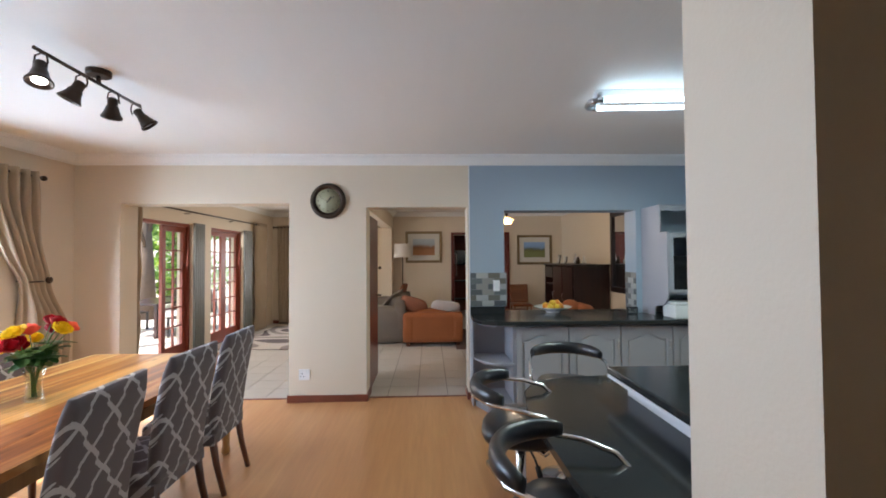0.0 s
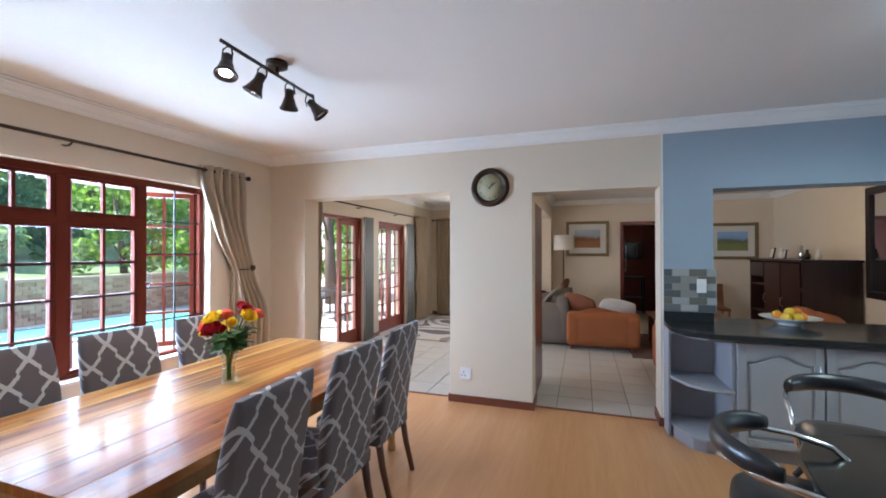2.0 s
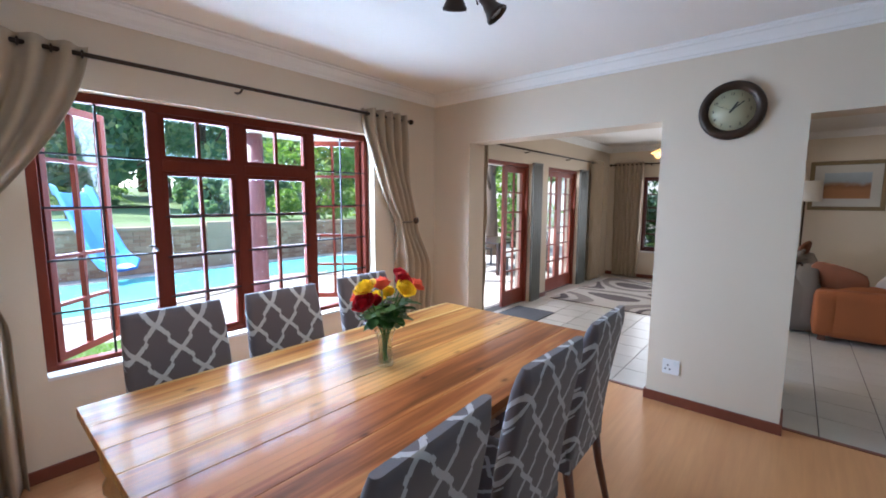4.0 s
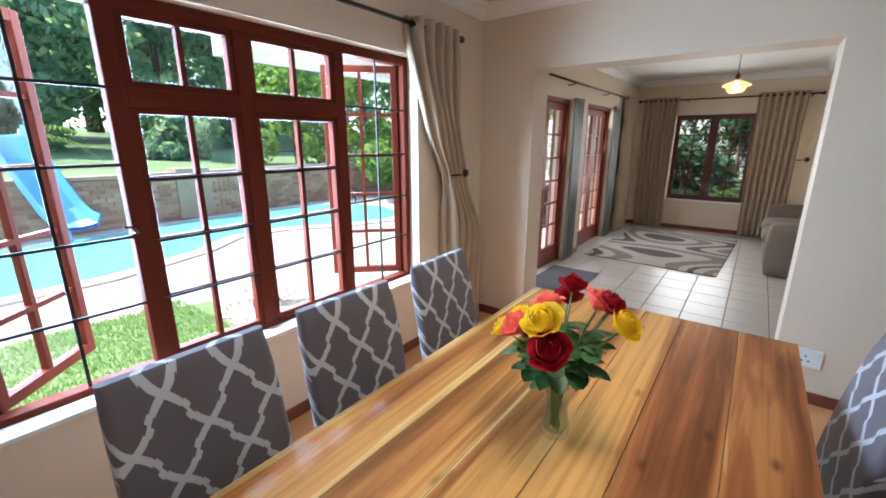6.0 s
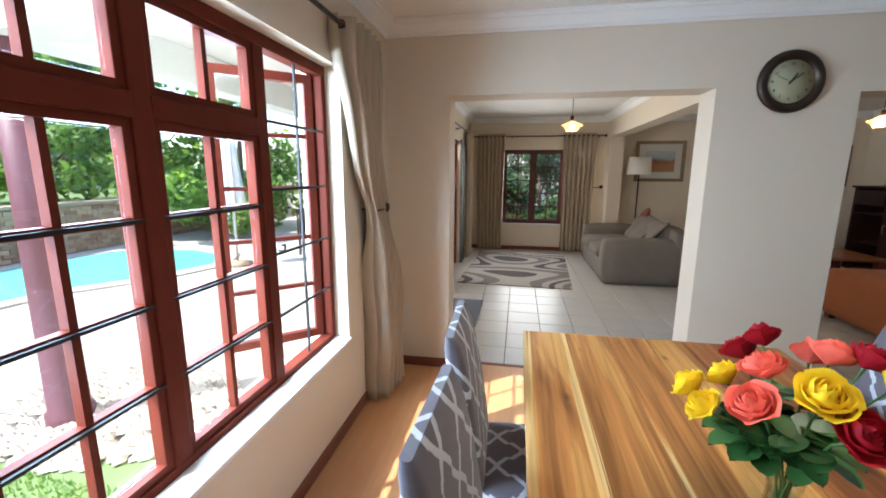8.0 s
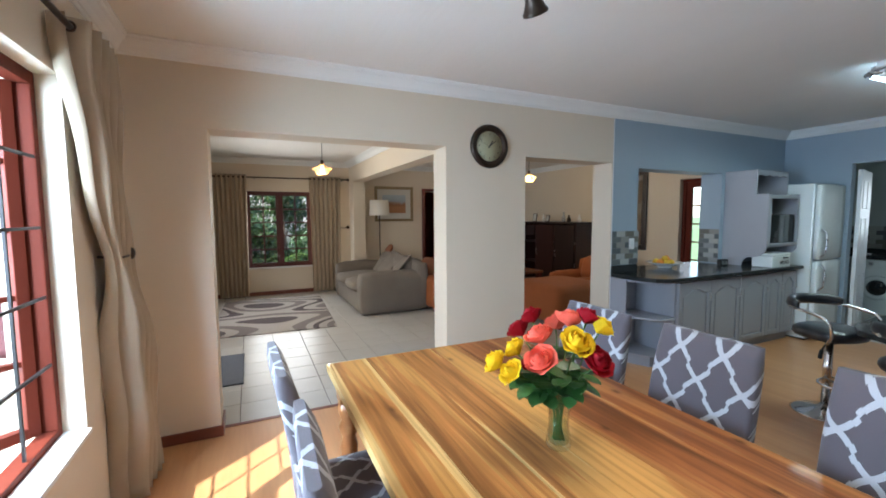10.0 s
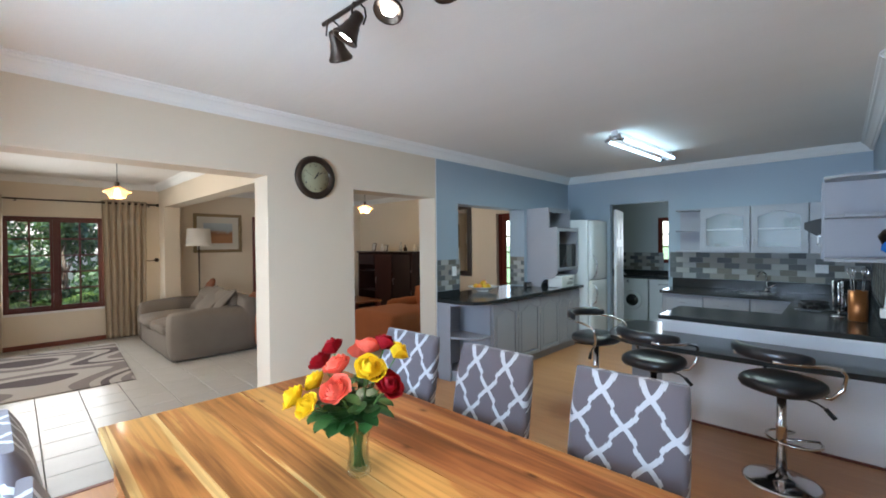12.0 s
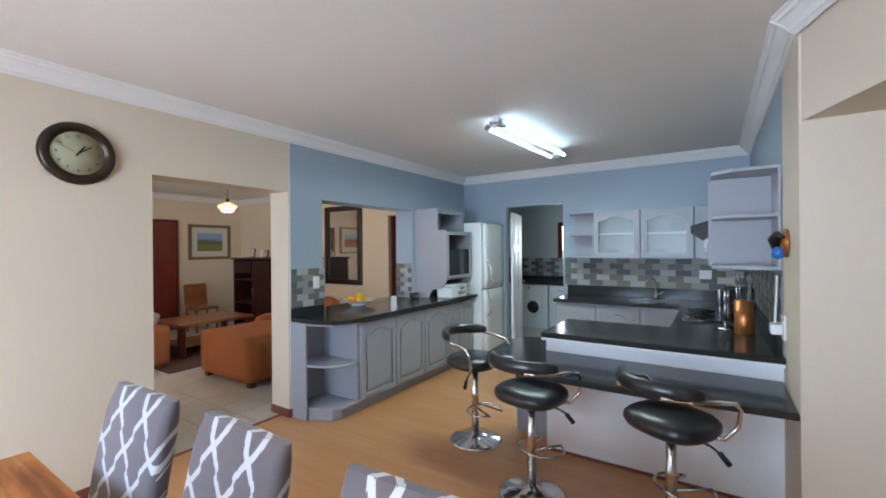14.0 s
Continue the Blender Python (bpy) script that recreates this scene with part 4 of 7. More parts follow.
LEG = ((0.028, 0), (0.034, 0.02), (0.026, 0.06), (0.03, 0.16), (0.042, 0.30), (0.046, 0.36), (0.034, 0.41), (0.05, 0.44), (0.05, 0.47), (0.036, 0.50), (0.05, 0.54), (0.05, 0.60))
for sx in (-1, 1):
    for sy in (-1, 1):
        bm = B()
        c = (sx * (hw - 0.09), sy * (hl - 0.09), 0)
        lathe(bm, LEG, 20, c)
        box(bm, c[0] - 0.05, c[0] + 0.05, c[1] - 0.05, c[1] + 0.05, 0.598, TZ - 0.0385, 0.004)
        part("leg", bm, M_TABLE_LEG, table, "turned table leg")


def slab_curve(bm, prof, w, seg=10, r=0.03, lean_in=0.0):
    """A padded slab that follows a side profile of (y front, y back, z) and is w wide with rounded sides."""
    rings = []
    for f, b, z in prof:
        ring = []
        rr = min(r, (b - f) * 0.48)
        hw2 = w(z) / 2
        for cx, cy, a0 in ((hw2 - rr, f + rr, -90), (hw2 - rr, b - rr, 0), (-hw2 + rr, b - rr, 90), (-hw2 + rr, f + rr, 180)):
            for k in range(5):
                a = radians(a0 + 90 * k / 4)
                ring.append(bm.verts.new((cx + rr * math.cos(a), cy + rr * math.sin(a), z)))
        rings.append(ring)
    n = len(rings[0])
    for p, q in zip(rings, rings[1:]):
        for k in range(n):
            g = bm.faces.new((p[k], p[(k + 1) % n], q[(k + 1) % n], q[k]))
            g.smooth = True
    bm.faces.new(rings[0][::-1]), bm.faces.new(rings[-1])
    return bm


def dining_chair(m, label):
    """Faces +y; its back leans towards -y."""
    c = thing("dining_chair", label, "chair", m, "chairs round the dining table")
    prof = []
    for k in range(15):
        z = 0.40 + 0.635 * k / 14
        y = -0.19 - 0.10 * ((z - 0.40) / 0.64) ** 1.5
        t = 0.034 if k < 13 else (0.029, 0.014)[k - 13]
        prof.append((y - t, y + t, z))
    part("backrest", slab_curve(B(), prof, lambda z: 0.42 + 0.022 * math.sin(math.pi * min(1, max(0, (z - 0.40) / 0.64))), r=0.026), M_COVER, c, "padded back in a grey trellis cover")
    part("seat", pillow(B(), -0.225, 0.225, -0.20, 0.24, 0.375, 0.475, 0.03, 0.012), M_COVER, c, "padded seat in a grey trellis cover")
    bm = B()
    prism(bm, [(-0.222, -0.215), (0.222, -0.215), (0.222, 0.235), (-0.222, 0.235)], 0.33, 0.40, 0.006)
    part("skirt", bm, M_COVER, c)
    for sx in (-1, 1):
        for y0, y1 in ((0.20, 0.205), (-0.19, -0.265)):
            tube_bm = B()
            tube(tube_bm, [(sx * 0.19, y1, 0.0), (sx * 0.19, (y0 * 2 + y1) / 3, 0.2), (sx * 0.19, y0, 0.36)], [0.017, 0.021, 0.025], 8)
            part("leg", tube_bm, M_CHAIR_LEG, c, "tapered dark wooden leg")
    return c


DL = "dining chair with a grey trellis-patterned slip cover at the table"
first = dining_chair(pose(-2.40, 2.03, 0, 0, 0, -90), DL)
for y, dx, r in ((2.57, 0.0, -2), (3.20, -0.03, 2)):
    copy_thing(first, pose(-2.40 + dx, y, 0, 0, 0, -90 + r))
for y, dx, r in ((2.04, 0.02, 3), (2.69, 0.0, -1), (3.27, -0.02, 2)):
    copy_thing(first, pose(-1.33 + dx, y, 0, 0, 0, 90 + r))

# ---- vase with roses ----
VX, VY = -1.878, 2.65
vase = thing("flower_vase", "clear glass vase half full of water on the table", "vase", pose(VX, VY, TZ + 0.0015))
lathe_v = ((0.038, 0.0), (0.042, 0.008), (0.040, 0.03), (0.034, 0.07), (0.033, 0.10), (0.038, 0.135), (0.047, 0.165), (0.050, 0.17), (0.044, 0.163), (0.034, 0.13), (0.029, 0.10), (0.030, 0.07), (0.035, 0.03), (0.030, 0.016))
p = part("vase_glass", lathe(B(), lathe_v, 28), M_VASE, vase)
p.visible_shadow = False
p = part("water", lathe(B(), ((0.031, 0.018), (0.034, 0.03), (0.029, 0.07), (0.028, 0.085)), 24), clear_pane("vase_water", (0.90, 0.955, 0.92)), vase, "clear water")
p.visible_shadow = False


def petal(bm, c, u, w, d, a, length, half, belly, lip):
    """One cupped petal on the axis d: it swells to belly, then draws in or curls out to lip."""
    g = []
    for i in range(6):
        s = i / 5
        rad = belly * math.sin(math.pi * min(0.5, s * 0.62)) if s < 0.8 else belly + (lip - belly) * (s - 0.8) / 0.2
        h = length * (s ** 0.85) - (0.12 * length * (lip > belly) * max(0, s - 0.8) / 0.2)
        row = []
        for j in range(7):
            t = (j - 3) / 3
            spread_a = half * math.sin(math.pi * (0.16 + 0.62 * s)) ** 0.7
            q = a + t * spread_a
            top = h - length * 0.16 * t * t * s + length * 0.05 * s * math.sin(5.3 * t + 7 * a)
            row.append(bm.verts.new(c + (math.cos(q) * u + math.sin(q) * w) * rad * (1 - 0.05 * t) + d * top))
        g.append(row)
    for i in range(5):
        for j in range(6):
            f = bm.faces.new((g[i][j], g[i][j + 1], g[i + 1][j + 1], g[i + 1][j]))
            f.smooth = True


def bloom(rose, material, c, d, r, seed):
    """A half-open rose: tight heart, cupped rings, outer petals that roll back."""
    rr = random.Random(seed)
    u, w = ring_frame(d)
    d = Vector(d).normalized()
    c = Vector(c) - d * r * 0.5
    for n, belly, lip, ln, half in ((2, 0.14, 0.06, 1.36, 2.2), (3, 0.27, 0.17, 1.34, 1.5), (3, 0.42, 0.33, 1.28, 1.35), (4, 0.58, 0.50, 1.24, 1.1), (5, 0.76, 0.76, 1.14, 0.95), (5, 0.92, 1.04, 0.98, 0.85)):
        ph = rr.uniform(0, 6)
        if belly < 0.2:
            heart = B()
        for k in range(n):
            bm = heart if belly < 0.3 else B()
            v = rr.uniform(0.93, 1.07)
            petal(bm, c, u, w, d, ph + 2 * math.pi * k / n + rr.uniform(-0.12, 0.12), r * ln * v, half, r * belly * rr.uniform(0.95, 1.05), r * lip * v)
            if belly > 0.3:
                part("petal", bm, material, ob)
        if 0.2 < belly < 0.3:
            ob = part("bloom", heart, material, rose)


def leaf_blade(bm, p, d, n, ln, wd):
    d, n = Vector(d).normalized(), Vector(n).normalized()
    s = d.cross(n).normalized()
    n = s.cross(d)
    rows = []
    for k, wk in ((0, 0.05), (0.2, 0.8), (0.45, 1.05), (0.75, 0.85), (0.92, 0.45), (1.0, 0.06)):
        c = Vector(p) + d * ln * k - n * ln * 0.22 * k * k
        rows.append([bm.verts.new(c + s * wd * wk * t + n * wd * 0.18 * abs(t)) for t in (-1, 0, 1)])
    for a, b in zip(rows, rows[1:]):
        for i in range(2):
            f = bm.faces.new((a[i], a[i + 1], b[i + 1], b[i]))
            f.smooth = True


RT, FW = Vector((0.69, -0.72, 0)), Vector((0.72, 0.69, 0))
ROSES = (("y", -0.205, -0.05, 1.03, 1.0), ("y", -0.135, -0.12, 1.03, 0.95), ("y", -0.15, 0.0, 1.075, 0.9), ("c", -0.065, -0.02, 1.145, 1.05), ("c", -0.045, -0.115, 1.085, 1.1),
         ("c", 0.02, 0.09, 1.19, 1.0), ("y", 0.055, -0.08, 1.15, 1.15), ("r", 0.115, -0.08, 1.09, 1.15), ("r", -0.105, 0.07, 1.195, 0.9), ("r", -0.15, 0.08, 1.13, 0.95),
         ("r", 0.08, 0.09, 1.205, 0.9), ("y", 0.125, 0.10, 1.165, 0.95), ("r", -0.07, -0.05, 1.045, 0.95), ("c", -0.03, 0.15, 1.15, 0.9))
TONES = {"r": (M_ROSE_RED, "dark red rose in the glass vase"), "c": (M_ROSE_CORAL, "coral pink rose in the glass vase"), "y": (M_ROSE_YELLOW, "bright yellow rose in the glass vase")}
for i, (tone, r, f, z, s) in enumerate(ROSES):
    rr = random.Random(50 + i)
    material, lab = TONES[tone]
    off = (RT * r + FW * f) * 0.98
    head = Vector((off.x, off.y, z + 0.17 * (1.2 - z) - TZ - 0.014))
    foot = Vector((rr.uniform(-0.015, 0.015), rr.uniform(-0.015, 0.015), 0.022))
    neck = Vector((off.x * 0.12, off.y * 0.12, 0.15))
    rose = thing("rose", lab, "rose", pose(VX, VY, TZ + 0.0015), "roses in the vase")
    bend = (neck * 0.4 + head * 0.6) + Vector((0, 0, 0.02))
    pts = [foot, neck, bend, head - Vector((0, 0, 0.01))]
    part("stem", tube(B(), pts, 0.0028, 6), M_STEM, rose)
    d = (Vector((off.x, off.y, 0)) * 2.4 + Vector((0, 0, 0.36))).normalized()
    bloom(rose, material, head, d, 0.046 * s, 80 + i)
    for k in range(8):
        t = rr.uniform(0.34, 0.95)
        base = neck.lerp(bend, t)
        a = rr.uniform(0, 6.28)
        bm = B()
        leaf_blade(bm, base, (math.cos(a) * 0.9 + off.x * 3, math.sin(a) * 0.9 + off.y * 3, rr.uniform(-0.3, 0.4)), (0, 0, 1), rr.uniform(0.055, 0.085), rr.uniform(0.020, 0.030))
        part("leaf", bm, M_LEAF, rose)

# ---- clock, socket, switch ----
clock = thing("wall_clock", "round dark-rimmed wall clock with a cream dial", "clock", pose(-0.83, YN, 2.152, 90, 0, 0))
part("rim", lathe(B(), ((0.13, 0.0), (0.185, 0.0), (0.192, 0.012), (0.186, 0.03), (0.166, 0.042), (0.15, 0.036), (0.138, 0.026), (0.130, 0.014)), 48), M_BRONZE, clock, "dark bronze rim")
part("dial", lathe(B(), ((0.0005, 0.008), (0.134, 0.008), (0.134, 0.016), (0.0005, 0.0165)), 48), M_CLOCK_FACE, clock)
for k in range(12):
    a = radians(30 * k)
    c = bpy.data.curves.new("numeral", "FONT")
    c.body, c.size, c.align_x, c.align_y, c.extrude = str(k if k else 12), 0.026, "CENTER", "CENTER", 0.0006
    c.materials.append(M_INK)
    ob = new("numeral", c)
    ob.parent, ob.matrix_basis = clock, pose(0.105 * math.sin(a), 0.105 * math.cos(a), 0.0172)
for ang, ln, wd in ((33, 0.06, 0.005), (52, 0.085, 0.0035), (-65, 0.09, 0.0009)):
    part("clock_hand", shift(box(B(), -wd, wd, -0.018, ln, 0.018, 0.0195), pose(0, 0, 0, 0, 0, -ang)), M_INK, clock)


def plate(name, label, category, x, y, z, w, h, turn=0, holes=()):
    t = thing(name, label, category, pose(x, y, z, 0, 0, turn))
    part("cover", box(B(), -w / 2, w / 2, -0.011, 0, -h / 2, h / 2, 0.003), M_WHITE, t)
    for hx, hz, hw2, hh in holes:
        part("switch_rocker", box(B(), hx - hw2 / 2, hx + hw2 / 2, -0.015, -0.0105, hz - hh / 2, hz + hh / 2, 0.001), M_FRIDGE, t)
    return t


s = plate("wall_socket", "white three-pin wall socket on the pier", "socket", -1.085, YN, 0.295, 0.115, 0.115, 0, ((0.03, 0.03, 0.02, 0.03),))
for hx, hz in ((-0.02, 0.012), (-0.036, -0.018), (-0.004, -0.018)):
    part("pin_hole", lathe(B(), ((0.006, 0), (0.006, 0.0015)), 10), M_INK, s, m=pose(hx, -0.0108, hz, 90, 0, 0))
plate("light_switch", "white light switch on the tiled splashback", "switch", 0.985, YN - 0.007, 1.225, 0.072, 0.118, 0, ((0, 0, 0.03, 0.05),))


# ---- curtains ----
def ripple(along, depth, length, folds, seed):
    """Points of a hanging cloth's plan, folded, along 0..length."""
    rr = random.Random(seed)
    n = folds * 10
    return [(length * k / n, depth * math.sin(2 * math.pi * folds * k / n + rr.uniform(-0.12, 0.12)) + rr.uniform(-0.004, 0.004)) for k in range(n + 1)]


def curtain(label, m, shape, top, bottom, folds, depth, seed, tie=None, group="curtains"):
    """A cloth along +x of its own frame; shape(z) gives its two edges there; tie: (height, hook's x)."""
    c = thing("curtain", label, "curtain", m, group)
    bm = B()
    base = ripple(0, 1.0, 1.0, folds, seed)
    rows = 34
    g = []
    for i in range(rows + 1):
        z = top + (bottom - top) * i / rows
        x0, x1, dep = shape(z)
        g.append([bm.verts.new((x0 + (x1 - x0) * u, depth * dep * v + 0.010 * math.sin(9 * z + 5 * u), z)) for u, v in base])
    for a, b in zip(g, g[1:]):
        for k in range(len(base) - 1):
            f = bm.faces.new((a[k], a[k + 1], b[k + 1], b[k]))
            f.smooth = True
    cloth = part("cloth", bm, M_CURTAIN, c)
    so = cloth.modifiers.new("cloth", "SOLIDIFY")
    so.thickness = 0.003
    x0, x1, _ = shape(top)
    for k in range(folds * 2):
        x = x0 + (x1 - x0) * (k + 0.5) / (folds * 2)
        bm = B()
        tube(bm, [(x, 0.019 * math.cos(a), top - 0.045 + 0.019 * math.sin(a)) for a in [2 * math.pi * q / 14 for q in range(14)]], 0.005, 6, closed=True)
        part("eyelet", bm, M_BRONZE, c, "bronze eyelet ring")
    return c


def rod(label, m, length, brackets, ends=(True, True)):
    r = thing("curtain_rod", label, "curtain rod", m)
    part("pole", tube(B(), [(0, 0, 0), (length, 0, 0)], 0.0125, 12), M_BRONZE, r)
    for x, on in ((0, ends[0]), (length, ends[1])):
        if on:
            bm = B()
            s = -1 if x == 0 else 1
            prof = [(0.013, 0), (0.022, 0.008), (0.026, 0.022), (0.022, 0.038), (0.008, 0.046)]
            lathe(bm, prof, 16)
            part("finial", bm, M_BRONZE, r, "round finial", pose(x, 0, 0, 0, 90 * s, 0))
    for x in brackets:
        bm = B()
        tube(bm, [(x, 0.085, -0.03), (x, 0.03, -0.03), (x, 0, -0.016)], 0.007, 8)
        lathe(bm, ((0.02, 0), (0.02, 0.006)), 14)
        bmesh.ops.translate(bm, verts=bm.verts[-28:], vec=(x, 0.08, -0.03))
        part("bracket", bm, M_BRONZE, r, "wall bracket")


# garden window: the frame's x runs along +y of the world, its y towards the wall
WM = pose(XW + 0.085, 0, 0, 0, 0, 90)
rod("dark bronze curtain rod over the garden window", pose(XW + 0.085, 1.12, 2.315, 0, 0, 90), 3.24, (0.30, 1.62, 3.08))


def tied(edge_in, edge_out, tie_z, tie_in, tie_out, foot_in, foot_out):
    def shape(z):
        if z > tie_z:
            t = (2.36 - z) / (2.36 - tie_z)
            k = t ** 1.6
            return edge_in + (tie_in - edge_in) * k, edge_out + (tie_out - edge_out) * t ** 2.2, 1 - 0.45 * t
        t = min(1, (tie_z - z) / 0.5)
        t = t * t * (3 - 2 * t)
        return tie_in + (foot_in - tie_in) * t, tie_out + (foot_out - tie_out) * t, 0.55 + 0.8 * t
    return shape


curtain("beige eyelet curtain tied back beside the garden window", WM, tied(3.80, 4.30, 1.36, 4.18, 4.43, 4.20, 4.60), 2.36, 0.015, 5, 0.066, 3)
curtain("beige eyelet curtain tied back beside the garden window", WM, tied(1.93, 1.32, 1.36, 1.36, 1.18, 1.52, 1.17), 2.36, 0.015, 5, 0.034, 7)


def holdback(label, m, reach, sweep):
    h = thing("curtain_holdback", label, "holdback", m)
    part("knob", lathe(B(), ((0.012, 0), (0.03, 0.004), (0.036, 0.014), (0.03, 0.026), (0.010, 0.032)), 18), M_BRONZE, h, "round bronze knob", pose(0, -0.10, 0, 90, 0, 0))
    part("arm", tube(B(), [(0, 0, 0), (0, -0.10, 0)], 0.008, 8), M_BRONZE, h)
    if reach:
        part("hook", tube(B(), [(0, -0.10, 0), (-sweep * 0.07, -0.115, -0.012), (-sweep * reach, -0.105, -0.01), (-sweep * (reach + 0.02), -0.06, -0.005), (-sweep * (reach + 0.015), -0.02, 0)], 0.007, 8), M_BRONZE, h, "curved bronze hook")


holdback("dark bronze curtain holdback on the window wall", pose(XW, 4.42, 1.345, 0, 0, 90), 0.20, 1)
holdback("dark bronze curtain holdback on the window wall", pose(XW, 1.16, 1.345, 0, 0, 90), 0.20, -1)
holdback("dark bronze curtain holdback on the far wall", pose(-0.93, YF, 1.31, 0, 0, 0), 0.14, 1)

# sunroom curtains
def straight(x0, x1):
    return lambda z: (x0 + 0.015 * (2.3 - z), x1 - 0.015 * (2.3 - z), 1.0)


FM = pose(0, YF - 0.085, 0)
rod("dark bronze curtain rod over the far window", pose(-3.42, YF - 0.085, 2.285), 2.5, (0.1, 0.75, 2.4))
curtain("long beige curtain drawn aside at the far window", FM, straight(-3.36, -2.80), 2.33, 0.015, 7, 0.036, 11)
curtain("long beige curtain drawn aside at the far window", FM, straight(-1.68, -1.06), 2.33, 0.015, 7, 0.036, 13)
SM = pose(XW + 0.085, 0, 0, 0, 0, 90)
rod("dark bronze curtain rod over the french doors", pose(XW + 0.085, 5.2, 2.27, 0, 0, 90), 4.5, (0.1, 1.6, 3.0, 4.4))
curtain("long beige curtain hanging beside the french doors", SM, straight(9.20, 9.74), 2.315, 0.015, 7, 0.036, 17)
curtain("long beige curtain hanging beside the french doors", SM, straight(5.24, 5.70), 2.315, 0.015, 6, 0.036, 19)

# ---- lamps ----
track = thing("track_light", "dark bronze ceiling track with four spotlights", "ceiling lamp", pose(-1.675, 2.80, ZC))
part("ceiling_rose", lathe(B(), ((0.055, -0.032), (0.062, -0.028), (0.062, 0.0)), 28), M_BRONZE, track)
part("bar", tube(B(), [(0.02, -0.42, -0.075), (-0.015, 0.37, -0.075)], 0.010, 12), M_BRONZE, track)
part("hanger", tube(B(), [(0, 0, -0.03), (0, 0, -0.075)], 0.012, 10), M_BRONZE, track)
for y, aim, lit in ((-0.36, (0.16, -0.24, -1.0), True), (-0.12, (-0.45, -0.2, -1.0), True), (0.11, (-0.4, 0.45, -1), True), (0.31, (0.55, 0.35, -0.8), False)):
    q = Vector((0, 0, -1)).rotation_difference(Vector(aim).normalized()).to_matrix().to_4x4()
    head = Matrix.Translation((0.0, y, -0.12)) @ q @ Matrix.Rotation(math.pi, 4, "X")
    bm = B()
    lathe(bm, ((0.012, -0.005), (0.022, 0.0), (0.027, 0.012), (0.027, 0.045), (0.033, 0.055), (0.037, 0.075), (0.050, 0.105), (0.056, 0.112), (0.056, 0.122), (0.050, 0.122), (0.044, 0.106), (0.005, 0.10)), 24)
    spot = part("spotlight", bm, M_BRONZE, track, "dark metal bell-shaped spotlight", head)
    part("lens", lathe(B(), ((0.002, 0.104), (0.029, 0.106), (0.029, 0.110), (0.002, 0.112)), 20), M_SPOT_ON if lit else M_STEEL, spot, "lit lamp face" if lit else "lamp face")
    bm = B()
    for s in (-1, 1):
        tube(bm, [(0, y, -0.075), (s * 0.028, y, -0.085), (s * 0.034, y, -0.12), (s * 0.030, y + aim[1] * 0.03, -0.15)], 0.0045, 6)
    part("yoke", bm, M_BRONZE, track)

lamp = thing("fluorescent_light", "ceiling light with two lit fluorescent tubes", "ceiling lamp", pose(2.07, 3.005, ZC, 0, 0, -3.5))
part("base", box(B(), -0.70, 0.70, -0.032, 0.032, -0.05, 0, 0.008), M_WHITE, lamp)
for k in (-1, 1):
    part("lit_tube", tube(B(), [(-0.68, k * 0.075, -0.090), (0.68, k * 0.075, -0.090)], 0.015, 14), M_TUBE, lamp, "lit white fluorescent tube")
for k in (-1, 1):
    bm = B()
    tube(bm, [(k * 0.665, -0.075, -0.090), (k * 0.71, -0.072, -0.090), (k * 0.735, -0.045, -0.088), (k * 0.742, 0, -0.087), (k * 0.735, 0.045, -0.088), (k * 0.71, 0.072, -0.090), (k * 0.665, 0.075, -0.090)], 0.018, 12)
    box(bm, k * 0.68 - 0.012, k * 0.68 + 0.012, -0.06, 0.06, -0.085, -0.03, 0.004)
    part("end_cap", bm, M_STEEL, lamp, "rounded grey end cap")


def pendant(x, y, watts, label):
    t = thing("pendant_lamp", label, "ceiling lamp", pose(x, y, ZC))
    part("ceiling_rose", lathe(B(), ((0.045, -0.02), (0.05, 0.0)), 20), M_BRONZE, t)
    part("cord", tube(B(), [(0, 0, -0.01), (0, 0, -0.33)], 0.004, 6), M_BLACK, t)
    part("socket", lathe(B(), ((0.022, -0.40), (0.024, -0.345), (0.012, -0.33)), 14), M_BRONZE, t)
    p = part("shade", lathe(B(), ((0.03, -0.385), (0.055, -0.41), (0.135, -0.45), (0.14, -0.46), (0.095, -0.475), (0.09, -0.50), (0.07, -0.525), (0.067, -0.523), (0.087, -0.499), (0.091, -0.473), (0.134, -0.459), (0.131, -0.453), (0.052, -0.414), (0.027, -0.389))[::-1], 28, caps=False), M_AMBER, t, "amber glass shade")
    p.visible_shadow = False
    glowing = lamp_light("pendant_lamp_light", "POINT", (x, y, ZC - 0.54), (0.001, 0, -1), watts, (1.0, 0.80, 0.56))
    glowing.shadow_soft_size = 0.03
    part("bulb", lathe(B(), ((0.008, -0.51), (0.026, -0.50), (0.034, -0.475), (0.026, -0.44), (0.014, -0.405)), 18), M_BULB, t, "lit warm bulb")


pendant(-1.85, 7.5, 1.5, "lit amber glass pendant lamp in the sunroom")
pendant(1.61, 7.5, 4, "lit amber glass pendant lamp in the living room")

# ---- sunroom and living room ----
solid("door_mat", box(B(), -0.29, 0.29, -0.46, 0.46, 0.0, 0.012, 0.004), M_MAT, "dark grey door mat by the french doors", "mat", m=pose(-3.18, 6.2, 0.004))
solid("area_rug", box(B(), -0.81, 0.81, -1.2, 1.2, 0.0, 0.014, 0.004), M_RUG, "cream and brown rug with swirling bands", "rug", m=pose(-2.47, 8.61, 0.004, 0, 0, -3))
solid("area_rug", box(B(), -0.85, 0.85, -0.95, 0.95, 0.0, 0.012, 0.004), M_RED_RUG, "dark brown rug under the coffee table", "rug", m=pose(1.55, 8.2, 0.004))


